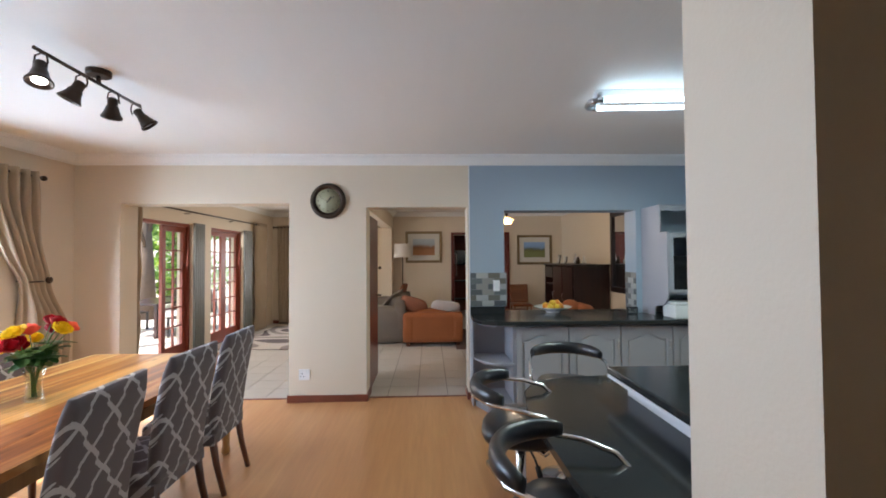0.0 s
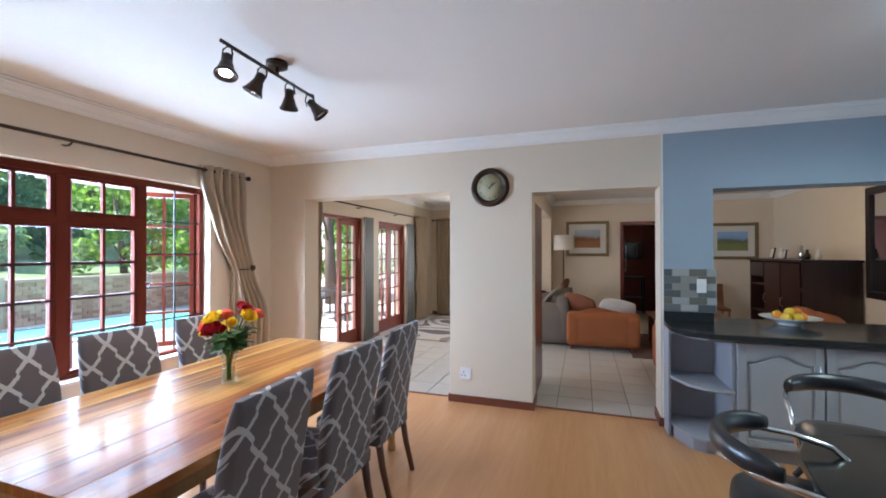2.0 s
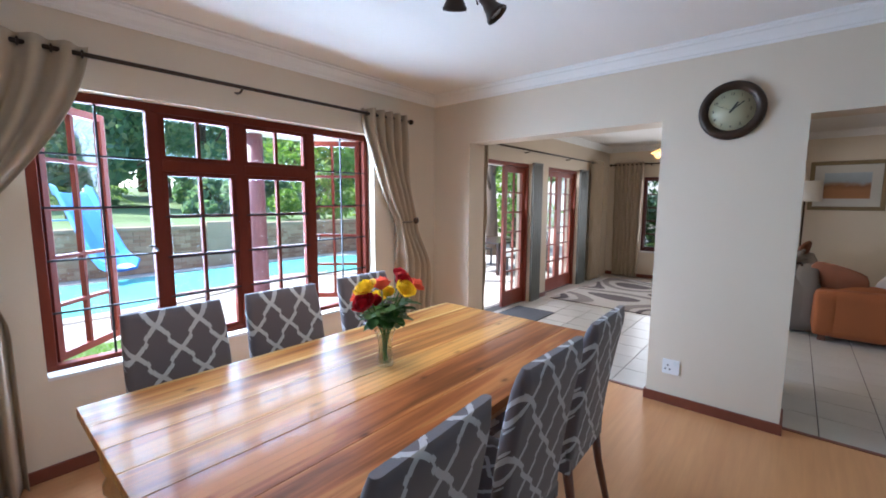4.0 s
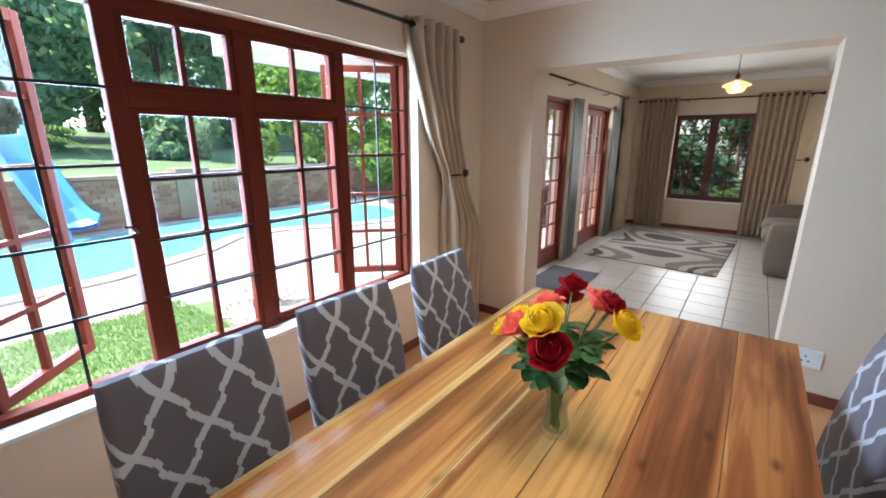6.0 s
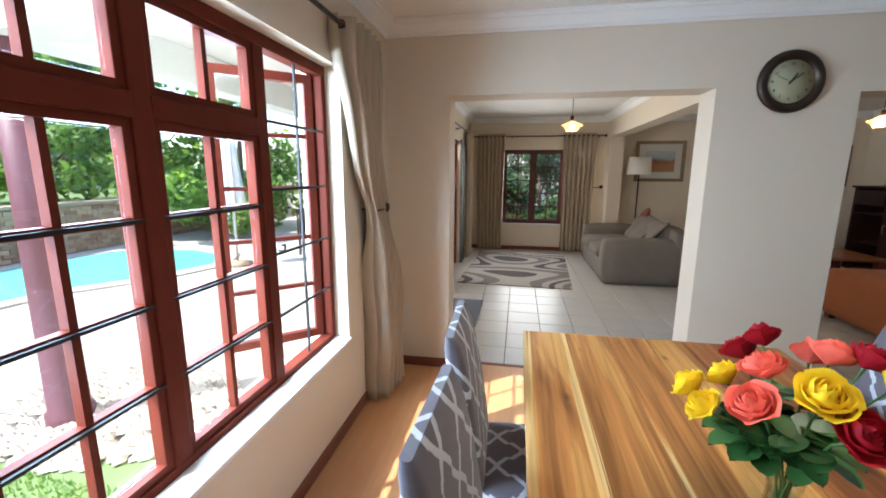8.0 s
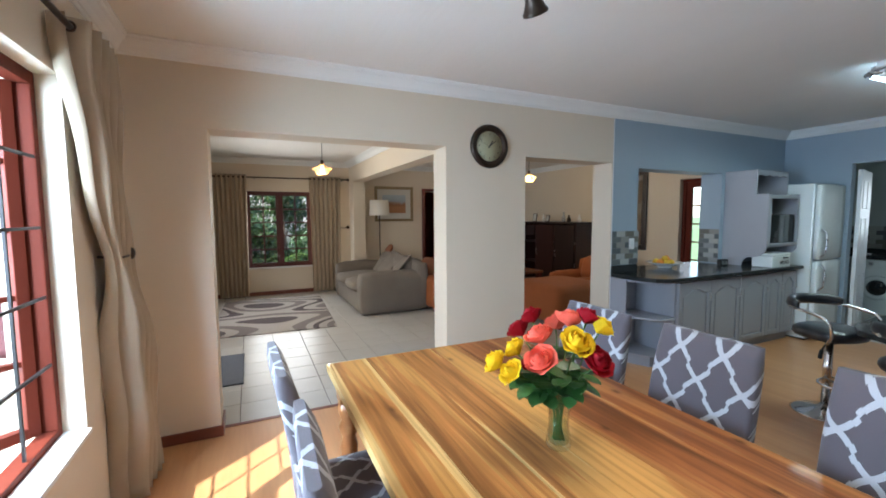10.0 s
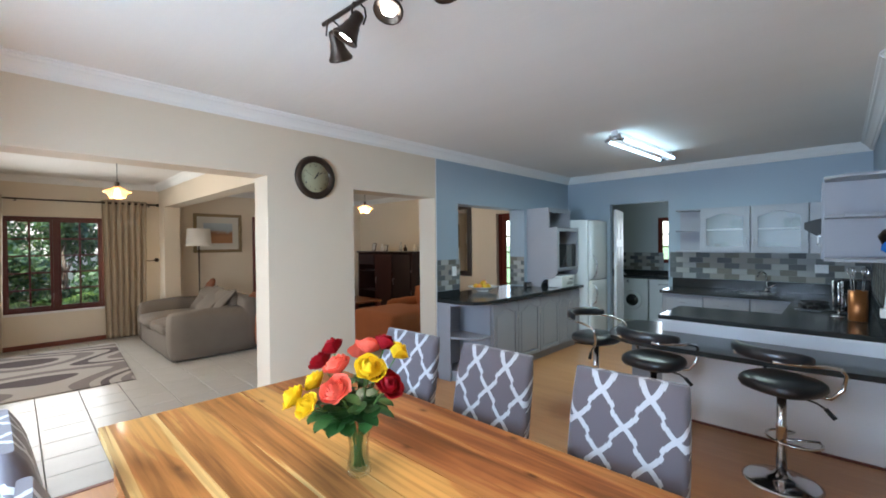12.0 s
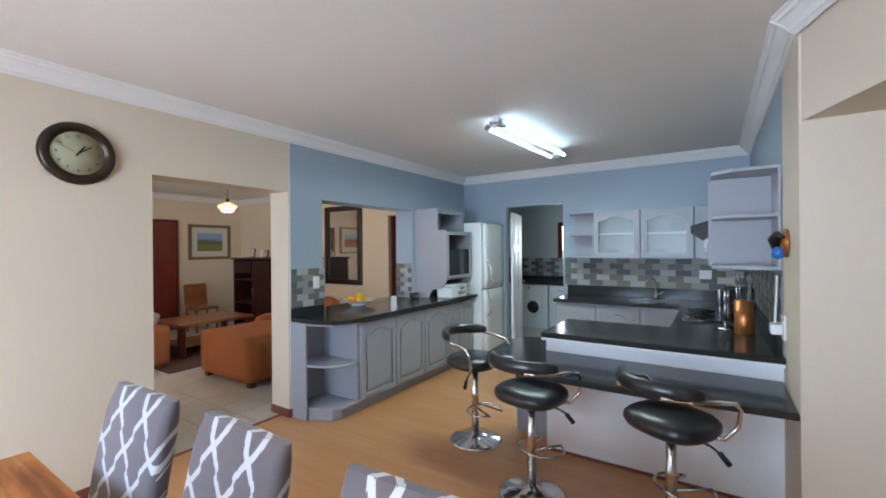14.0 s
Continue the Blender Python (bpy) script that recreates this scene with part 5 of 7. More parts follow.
def sofa(label, m, w, d, seat_h, arm_h, back_h, material, seats, arm_w=0.22, feet=True, skirted=False, edge=0.08):
    """Faces +y; w along x."""
    s = thing("sofa", label, "sofa", m)
    z0 = 0.02 if skirted else 0.07
    part("base", pillow(B(), -w / 2 + 0.02, w / 2 - 0.02, -d / 2 + 0.02, d / 2 - 0.03, z0, seat_h - 0.12, 0.03, 0, 0.008), material, s)
    part("backrest", pillow(B(), -w / 2 + 0.01, w / 2 - 0.01, -d / 2, -d / 2 + 0.24, z0, back_h, edge, 0.015, 0.018 * edge / 0.08), material, s)
    for k in (-1, 1):
        x0 = k * w / 2
        part("armrest", pillow(B(), min(x0, x0 - k * arm_w), max(x0, x0 - k * arm_w), -d / 2 - 0.004, d / 2 - 0.02, z0, arm_h, edge, 0.012, 0.018 * edge / 0.08), material, s)
    iw = (w - 2 * arm_w) / seats
    for i in range(seats):
        x0 = -w / 2 + arm_w + iw * i
        part("seat_cushion", pillow(B(), x0 + 0.005, x0 + iw - 0.005, -d / 2 + 0.2, d / 2 + 0.01, seat_h - 0.13, seat_h + 0.03, 0.06, 0.03, 0.02), material, s)
        part("back_cushion", shift(pillow(B(), x0 + 0.01, x0 + iw - 0.01, -0.09, 0.09, 0, max(0.16, back_h - seat_h + 0.02), 0.07, 0.04), pose(0, -d / 2 + 0.30, seat_h + 0.01, 14, 0, 0)), material, s)
    if feet and not skirted:
        for kx in (-1, 1):
            for ky in (-1, 1):
                part("foot", box(B(), kx * (w / 2 - 0.09) - 0.035, kx * (w / 2 - 0.09) + 0.035, ky * (d / 2 - 0.09) - 0.035, ky * (d / 2 - 0.09) + 0.035, 0.004, 0.075), M_CHAIR_LEG, s)
    return s


sofa("taupe slip-covered sofa beside the rug", pose(-0.74, 8.76, 0.004, 0, 0, 90), 2.06, 1.16, 0.46, 0.66, 0.80, M_GREY_SOFA, 2, 0.26, skirted=True)
sofa("rust-brown suede sofa seen from behind", pose(0.31, 7.95, 0.004), 1.05, 0.92, 0.40, 0.55, 0.57, M_RUST_SOFA, 1, 0.2, edge=0.035)
sofa("rust-brown suede armchair beside the dark cabinet", pose(2.25, 6.75, 0.004, 0, 0, 90), 0.95, 0.9, 0.44, 0.58, 0.80, M_RUST_SOFA, 1, 0.2)
ott = thing("ottoman", "large square rust-brown suede ottoman on the tiles", "ottoman", pose(1.36, 6.34, 0.004))
part("cushion_block", pillow(B(), -0.48, 0.48, -0.53, 0.53, 0.05, 0.57, 0.05, 0.008), M_RUST_SOFA, ott)
for kx in (-1, 1):
    for ky in (-1, 1):
        part("foot", box(B(), kx * 0.4 - 0.035, kx * 0.4 + 0.035, ky * 0.45 - 0.035, ky * 0.45 + 0.035, 0, 0.055), M_CHAIR_LEG, ott)
for label, mat, m in (("cream scatter cushion leaning on the rust sofa", M_CUSHION, pose(0.52, 7.80, 0.58, -50, 10, 8)), ("brown scatter cushion leaning on the rust sofa", M_BROWN_CUSHION, pose(-0.03, 7.85, 0.62, -58, 14, -15)),
                      ("brown scatter cushion on the taupe sofa", M_GREY_SOFA, pose(-0.50, 8.22, 0.68, -48, 6, 76)), ("taupe scatter cushion on the taupe sofa", M_GREY_SOFA, pose(-0.52, 8.72, 0.68, -46, -8, 84)), ("taupe scatter cushion on the taupe sofa", M_GREY_SOFA, pose(-0.48, 9.18, 0.68, -50, 4, 94)), ("rust scatter cushion on the taupe sofa", M_BROWN_CUSHION, pose(-0.36, 9.4, 0.74, -70, 0, 80))):
    t = thing("scatter_cushion", label, "cushion", m)
    part("cover", pillow(B(), -0.23, 0.23, -0.23, 0.23, -0.035, 0.035, 0.034, 0.04, 0.015), mat, t)

lamp = thing("floor_lamp", "tall floor lamp with a cream drum shade", "lamp", pose(-0.36, 9.86, 0.004))
part("base", lathe(B(), ((0.13, 0), (0.135, 0.012), (0.12, 0.022), (0.02, 0.03)), 28), M_BRONZE, lamp)
part("pole", tube(B(), [(0, 0, 0.02), (0, 0, 1.62)], 0.012, 12), M_BRONZE, lamp)
part("shade", lathe(B(), ((0.205, 1.55), (0.185, 1.86), (0.182, 1.86), (0.202, 1.55)), 32, caps=False), M_SHADE, lamp, "cream drum shade")


def painting(label, m, w, h, sky_c, ridge_c, land_c, frame_m):
    p = thing("framed_painting", label, "painting", m)
    bm = B()
    for x0, x1, z0, z1 in ((-w / 2, w / 2, h / 2 - 0.06, h / 2), (-w / 2, w / 2, -h / 2, -h / 2 + 0.06), (-w / 2, -w / 2 + 0.06, -h / 2 + 0.06, h / 2 - 0.06), (w / 2 - 0.06, w / 2, -h / 2 + 0.06, h / 2 - 0.06)):
        box(bm, x0, x1, -0.035, 0, z0, z1, 0.006)
    part("frame", bm, frame_m, p, "dark gold frame")
    part("mount", box(B(), -w / 2 + 0.05, w / 2 - 0.05, -0.014, -0.004, -h / 2 + 0.05, h / 2 - 0.05), M_MOUNT, p, "cream mount")
    iw, ih = w * 0.30, h * 0.26
    m_, n, l, b = principled("landscape_print")
    co, sx = n.new("ShaderNodeTexCoord"), n.new("ShaderNodeSeparateXYZ")
    l.new(co.outputs["Object"], sx.inputs[0])
    wob = spots(n, l, 9, 4)
    f = maths(n, l, "ADD", maths(n, l, "DIVIDE", sx.outputs[2], 2 * ih), maths(n, l, "MULTIPLY", wob, 0.35))
    l.new(ramp(n, l, f, (0.0, land_c), (0.16, tuple(v * 0.7 for v in land_c)), (0.24, ridge_c), (0.34, sky_c), (0.8, tuple(min(1, v * 1.3) for v in sky_c))), b.inputs["Base Color"])
    b.inputs["Roughness"].default_value = 0.5
    part("picture", box(B(), -iw, iw, -0.018, -0.013, -ih, ih), m_, p, "landscape picture")


painting("framed landscape print in rust and blue tones", pose(0.12, YF, 1.80), 0.88, 0.76, (0.36, 0.42, 0.46), (0.35, 0.24, 0.18), (0.42, 0.20, 0.09), M_GOLD)
painting("framed landscape print of a blue sky over a field", pose(2.82, YF, 1.72), 0.86, 0.72, (0.22, 0.36, 0.58), (0.13, 0.17, 0.20), (0.20, 0.22, 0.08), M_GOLD)
t = thing("wall_mirror", "large dark-framed wall mirror in the living room", "mirror", pose(XL, 7.10, 1.62, 0, 0, -90))
bm = B()
for x0, x1, z0, z1 in ((-0.46, 0.46, 0.61, 0.70), (-0.46, 0.46, -0.70, -0.61), (-0.46, -0.37, -0.61, 0.61), (0.37, 0.46, -0.61, 0.61)):
    box(bm, x0, x1, -0.04, 0, z0, z1, 0.006)
part("frame", bm, M_MAHOGANY, t, "broad dark frame")
part("mirror_glass", box(B(), -0.38, 0.38, -0.012, -0.004, -0.62, 0.62), M_MIRROR, t)

cab = thing("side_cabinet", "tall dark mahogany cabinet with shelves", "cabinet", pose(2.84, 8.58, 0.004))
for y in (-0.915, 0.915):
    part("side_panel", box(B(), 0.0, 0.64, y - 0.015, y + 0.015, 0.06, 1.36), M_MAHOGANY, cab)
part("back_panel", box(B(), 0.62, 0.64, -0.90, 0.90, 0.06, 1.36), M_MAHOGANY, cab)
part("bottom", box(B(), 0.0, 0.62, -0.90, 0.90, 0.06, 0.10), M_MAHOGANY, cab)
for y in (-0.3, 0.3):
    part("divider", box(B(), 0.0, 0.62, y - 0.012, y + 0.012, 0.10, 1.36), M_MAHOGANY, cab)
for z in (0.5, 0.95):
    for y0, y1 in ((-0.9, -0.313), (-0.287, 0.287), (0.313, 0.9)):
        part("shelf", box(B(), 0.02, 0.62, y0, y1, z, z + 0.02), M_MAHOGANY, cab)
part("top", box(B(), -0.03, 0.645, -0.96, 0.96, 1.36, 1.395, 0.008), M_MAHOGANY, cab)
for k, y in enumerate((-0.6, 0.0)):
    dr = part("door", box(B(), -0.018, 0.0, y - 0.285, y + 0.285, 0.11, 1.34, 0.004), M_MAHOGANY, cab)
    part("handle", tube(B(), [(-0.02, y + 0.22, 0.7), (-0.05, y + 0.22, 0.71), (-0.05, y + 0.22, 0.82), (-0.02, y + 0.22, 0.83)], 0.006, 8), M_STEEL, dr)
part("drawer", box(B(), -0.016, 0.0, 0.32, 0.88, 1.10, 1.33, 0.004), M_MAHOGANY, cab)
part("pedestal", box(B(), 0.03, 0.6, -0.9, 0.9, 0.0, 0.06), M_MAHOGANY, cab)
for y, w, h in ((9.2, 0.13, 0.18), (8.75, 0.10, 0.14)):
    t = thing("photo_frame", "small dark photo frame on the cabinet", "photo frame", pose(3.05, y, 1.40, -10, 0, -90))
    part("frame", box(B(), -w / 2, w / 2, -0.01, 0.01, 0, h, 0.003), M_MAHOGANY, t)
    part("picture", box(B(), -w / 2 + 0.015, w / 2 - 0.015, -0.013, -0.0095, 0.015, h - 0.015), M_MOUNT, t)
for y, h, mt in ((8.95, 0.16, M_SHADE), (8.3, 0.2, M_STEEL), (8.15, 0.14, M_BRONZE), (7.85, 0.15, M_SHADE)):
    solid("ornament", lathe(B(), ((0.03, 0), (0.045, h * 0.3), (0.03, h * 0.6), (0.015, h * 0.75), (0.022, h)), 16), mt, "small ornament standing on the dark cabinet", "ornament", m=pose(3.1, y, 1.40))
ct = thing("coffee_table", "reddish-brown wooden coffee table", "table", pose(1.62, 8.2, 0.016))
part("tabletop", box(B(), -0.56, 0.56, -0.42, 0.42, 0.45, 0.49, 0.008), M_OAK, ct)
part("shelf", box(B(), -0.48, 0.48, -0.34, 0.34, 0.14, 0.16, 0.004), M_OAK, ct)
for kx in (-1, 1):
    for ky in (-1, 1):
        part("leg", box(B(), kx * 0.50 - 0.04, kx * 0.50 + 0.04, ky * 0.36 - 0.04, ky * 0.36 + 0.04, 0, 0.449, 0.006), M_RED_DOOR, ct)
wc = thing("wooden_chair", "brown wooden chair against the far wall", "chair", pose(2.35, 9.75, 0.004, 0, 0, 180))
part("seat", pillow(B(), -0.22, 0.22, -0.22, 0.22, 0.42, 0.48, 0.025), M_OAK, wc)
part("backrest", shift(box(B(), -0.21, 0.21, -0.015, 0.015, 0, 0.42, 0.01), pose(0, -0.21, 0.48, 8, 0, 0)), M_OAK, wc)
for kx in (-1, 1):
    for ky in (-1, 1):
        part("leg", tube(B(), [(kx * 0.18, ky * 0.18, 0), (kx * 0.19, ky * 0.19, 0.43)], 0.018, 8), M_OAK, wc)

# ---- kitchen ----
def arch_panel(bm, x0, x1, z0, z1, y, rise=0.05, proud=0.010):
    """A raised panel with an arched, ogee-shouldered top; its face looks to -y."""
    pts = [(x0, z0), (x1, z0), (x1, z1 - rise)]
    n = 16
    for k in range(n + 1):
        t = k / n
        s = math.sin(math.pi * t)
        pts.append((x1 + (x0 - x1) * (0.06 + 0.88 * t), z1 - rise + rise * s ** 1.8))
    pts.append((x0, z1 - rise))
    t = B()
    prism(t, pts, 0, proud)
    bmesh.ops.bevel(t, geom=[e for e in t.edges if all(v.co.z > proud - 1e-5 for v in e.verts)], offset=0.007, segments=1, affect="EDGES")
    shift(t, Matrix.Translation((0, y, 0)) @ Matrix.Rotation(math.pi / 2, 4, "X"))
    me = bpy.data.meshes.new("tmp")
    t.to_mesh(me)
    t.free()
    bm.from_mesh(me)
    bpy.data.meshes.remove(me)
    return bm


def cab_door(parent, x0, x1, z0, z1, y, handle_side=1, handle_high=True):
    """Arched raised-panel door whose face looks to -y."""
    bm = B()
    box(bm, x0, x1, y - 0.012, y, z0, z1, 0.003)
    w = 0.055
    for a, b, c, d in ((x0, x0 + w, z0, z1), (x1 - w, x1, z0, z1), (x0 + w, x1 - w, z0, z0 + w)):
        box(bm, a + 0.001, b - 0.001, y - 0.028, y - 0.0115, c + 0.001, d - 0.001, 0.003)
    panel = arch_panel(B(), x0 + w + 0.018, x1 - w - 0.018, z0 + w + 0.018, z1 - 0.085, y - 0.0115, 0.06, 0.013)
    rail = [(x0 + w - 0.001, z1 - 0.002), (x0 + w - 0.001, z1 - 0.125)]
    for k in range(15):
        t = k / 14
        rail.append((x0 + w + (x1 - x0 - 2 * w) * (0.05 + 0.9 * t), z1 - 0.125 + 0.06 * math.sin(math.pi * t) ** 1.8))
    rail += [(x1 - w + 0.001, z1 - 0.125), (x1 - w + 0.001, z1 - 0.002)]
    tr = prism(B(), rail[::-1], 0.0, 0.0165)
    shift(tr, Matrix.Translation((0, y - 0.0115, 0)) @ Matrix.Rotation(math.pi / 2, 4, "X"))
    d = part("door", bm, M_CAB, parent, "grey arched-panel door")
    part("panel", panel, M_CAB, d)
    part("top_rail", tr, M_CAB, d)
    hx = x1 - 0.03 if handle_side > 0 else x0 + 0.03
    hz = z1 - 0.22 if handle_high else z0 + 0.10
    part("handle", tube(B(), [(hx, y - 0.026, hz), (hx, y - 0.05, hz + 0.012), (hx, y - 0.05, hz + 0.088), (hx, y - 0.026, hz + 0.1)], 0.0045, 8), M_STEEL, d, "slim metal handle")
    return d


def base_unit(label, m, width, doors, depth=0.46, height=0.878, kick=0.10):
    """Base cabinet: x from 0 to width, its face at y = 0 looking to -y."""
    u = thing("base_cabinet", label, "cabinet", m, "grey kitchen base cabinets")
    part("body", box(B(), 0.001, width - 0.001, 0.0, depth, kick, height), M_CAB, u)
    part("plinth", box(B(), 0.0, width, 0.05, depth, 0, kick), M_CAB, u)
    dw = width / doors
    for k in range(doors):
        cab_door(u, k * dw + 0.006, (k + 1) * dw - 0.006, kick + 0.02, height - 0.025, -0.001, 1 if k % 2 == 0 else -1)
    return u


CF = 4.34
for x0, w in ((1.085, 0.515), (1.60, 0.515), (2.115, 0.515), (2.63, 0.31), (2.94, 0.31)):
    base_unit("grey painted base cabinet with an arched panel door", pose(x0, CF, 0), w, 1)
# open corner shelves at the end of the run
u = thing("corner_shelf_unit", "grey open corner shelves at the end of the counter", "shelf unit", pose(0, 0, 0), "grey kitchen base cabinets")
SHAPE = [(0.715, 4.815), (0.715, 4.60), (0.80, 4.40), (0.90, CF - 0.015), (1.083, CF - 0.015), (1.083, 4.815)]
PL = [(0.735, 4.815), (0.735, 4.62), (0.83, 4.42), (0.91, CF + 0.05), (1.083, CF + 0.05), (1.083, 4.815)]
part("plinth", prism(B(), PL, 0, 0.10), M_CAB, u)
for z in (0.10, 0.48, 0.855):
    part("shelf", prism(B(), SHAPE, z, z + 0.022, 0.004), M_CAB_IN, u)
part("back_panel", box(B(), 0.716, 1.083, 4.80, 4.822, 0.12, 0.856), M_CAB_IN, u)
part("side_panel", box(B(), 1.063, 1.0825, CF, 4.80, 0.12, 0.856), M_CAB, u)
part("side_panel", box(B(), 0.697, 0.714, 4.62, 4.822, 0.0, 0.878), M_CAB, u)
TOP = [(0.695, 4.823), (0.695, 4.50), (0.76, 4.33), (0.90, 4.25), (3.262, 4.25), (3.262, 4.823)]
ct = thing("countertop", "polished black granite counter below the serving hatch", "countertop", pose(0, 0, 0))
part("slab", prism(B(), TOP, 0.8785, 0.918, 0.008), M_GRANITE, ct)
part("hatch_slab", box(B(), HX0 + 0.003, HX1 - 0.003, 4.824, YB + 0.06, 0.8786, 0.9178, 0.005), M_GRANITE, ct)
part("upstand", box(B(), 0.697, HX0 - 0.002, 4.803, 4.823, 0.9185, 1.0, 0.003), M_GRANITE, ct)
part("upstand", box(B(), HX1 + 0.062, 3.26, 4.803, 4.823, 0.9185, 0.99, 0.003), M_GRANITE, ct)

# microwave unit with a curved side
u = thing("microwave_unit", "grey shelf unit with a curved side holding a microwave", "shelf unit", pose(0, 0, 0))
prof = [(4.822, 0.919), (4.822, 2.06), (4.46, 2.06), (4.46, 1.775), (4.33, 1.775), (4.33, 1.16)]
for k in range(9):
    a = radians(90 * k / 8)
    prof.append((4.33 + 0.17 * (1 - math.cos(a)), 1.16 - 0.13 * math.sin(a)))
for k in range(1, 7):
    a = radians(90 * k / 6)
    prof.append((4.50 + 0.09 * math.sin(a), 1.03 - 0.11 * (1 - math.cos(a))))
for x in (2.60, 3.235):
    bm = prism(B(), [(a, b) for a, b in prof], 0, 0.018)
    shift(bm, Matrix.Translation((x, 0, 0)) @ Matrix(((0, 0, 1, 0), (1, 0, 0, 0), (0, 1, 0, 0), (0, 0, 0, 1))))
    part("side_panel", bm, M_CAB_IN, u, "grey curved side panel")
for z, y in ((1.155, 4.34), (1.745, 4.34), (2.04, 4.47)):
    part("shelf", box(B(), 2.618, 3.235, y, 4.82, z, z + 0.02), M_CAB, u)
part("back_panel", box(B(), 2.618, 3.235, 4.80, 4.82, 0.92, 2.04), M_BLUE, u, "blue back of the niches")
bm = B()
for x0, x1, z0, z1 in ((2.619, 2.66, 1.176, 1.744), (3.20, 3.234, 1.176, 1.744), (2.66, 3.20, 1.176, 1.20), (2.66, 3.20, 1.72, 1.744)):
    box(bm, x0, x1, 4.325, 4.34, z0, z1)
part("front_frame", bm, M_CAB, u)
pts = [(2.619, 2.038), (2.619, 1.99)]
for k in range(25):
    pts.append((2.619 + 0.615 * k / 24, 1.985 + 0.018 * abs(math.sin(math.pi * 4 * k / 24))))
pts.append((3.234, 2.038))
bm = prism(B(), pts, 0, 0.012)
part("valance", shift(bm, Matrix.Translation((0, 4.475, 0)) @ Matrix.Rotation(math.pi / 2, 4, "X")), M_CAB, u, "scalloped valance")
mw = thing("microwave", "black microwave oven in the shelf unit", "microwave", pose(2.927, 4.345, 1.177))
part("body", box(B(), -0.268, 0.268, 0.02, 0.38, 0, 0.36, 0.006), M_BLACK, mw)
part("door", box(B(), -0.266, 0.15, 0.0, 0.02, 0.005, 0.355, 0.004), M_DARK_GLASS, mw)
part("control_panel", box(B(), 0.153, 0.266, 0.002, 0.02, 0.005, 0.355, 0.004), M_BLACK, mw)

# fridge
f = thing("fridge_freezer", "tall white fridge-freezer with curved door handles", "fridge", pose(3.29, 4.14, 0))
part("body", box(B(), 0.0, 0.585, 0.065, 0.66, 0.02, 1.90, 0.012), M_FRIDGE, f)
part("foot", box(B(), 0.03, 0.555, 0.09, 0.6, 0.0, 0.021), M_BLACK, f)
for z0, z1, hz0, hz1 in ((0.05, 0.98, 0.62, 0.95), (0.99, 1.885, 1.02, 1.36)):
    d = part("door", pillow(B(), 0.003, 0.582, -0.005, 0.06, z0, z1, 0.022), M_FRIDGE, f, "white rounded door")
    part("handle", tube(B(), [(0.045, -0.003, hz0), (0.05, -0.05, hz0 + 0.05), (0.05, -0.065, (hz0 + hz1) / 2), (0.05, -0.05, hz1 - 0.05), (0.045, -0.003, hz1)], 0.011, 10), M_STEEL, d, "curved metal handle")

# things on the counter
b = thing("fruit_bowl", "white shallow oval bowl on the black counter", "bowl", pose(1.62, 4.88, 0.919))
bm = lathe(B(), ((0.07, 0.0), (0.08, 0.004), (0.07, 0.012), (0.13, 0.035), (0.20, 0.062), (0.205, 0.068), (0.19, 0.064), (0.12, 0.042), (0.02, 0.022)), 36)
part("bowl", bm, M_PORCELAIN, b)
rr = random.Random(9)
for i, (dx, dy, z, tone) in enumerate(((-0.08, 0.0, 0.066, 0), (0.0, 0.05, 0.066, 0), (0.085, 0.0, 0.066, 0), (0.03, -0.06, 0.066, 1), (-0.05, -0.07, 0.066, 1), (-0.06, 0.07, 0.07, 1), (0.0, 0.0, 0.105, 1), (0.09, 0.06, 0.07, 0), (0.05, 0.02, 0.106, 0))):
    bm = B()
    bmesh.ops.create_icosphere(bm, subdivisions=3, radius=0.036)
    for v in bm.verts:
        v.co *= 1 - 0.12 * max(0, abs(v.co.z) / 0.036 - 0.85) * 5
    solid("orange" if tone == 0 else "lemon", bm, M_ORANGE if tone == 0 else M_LEMON, "ripe orange in the white bowl" if tone == 0 else "yellow fruit in the white bowl", "fruit", "fruit in the bowl", m=pose(1.62 + dx, 4.88 + dy, 0.919 + z, rr.uniform(-40, 40), rr.uniform(-40, 40), 0), smooth=True)
b = thing("bread_bin", "white enamel bread bin lettered BREAD", "bread bin", pose(2.83, 4.39, 0.919, 0, 0, 0))
part("bin", box(B(), -0.19, 0.19, -0.11, 0.11, 0, 0.135, 0.014), M_FRIDGE, b)
part("lid", box(B(), -0.193, 0.193, -0.113, 0.113, 0.136, 0.165, 0.012), M_FRIDGE, b)
part("handle", box(B(), 0.02, 0.12, -0.122, -0.112, 0.105, 0.12, 0.003), M_BLACK, b, "black handle")
c = bpy.data.curves.new("lettering", "FONT")
c.body, c.size, c.align_x, c.extrude = "BREAD", 0.062, "CENTER", 0.001
c.materials.append(M_INK)
ob = new("lettering", c)
ob.parent, ob.matrix_basis = b, pose(0.06, -0.112, 0.035, 90, 0, 0)
b = thing("digital_clock", "small black digital clock on the counter", "clock", pose(2.42, 4.70, 0.919, 0, 0, -15))
part("case", box(B(), -0.055, 0.055, -0.025, 0.025, 0, 0.075, 0.006), M_BLACK, b)
part("display", box(B(), -0.042, 0.042, -0.0275, -0.0245, 0.015, 0.06), M_STEEL, b, "pale display")

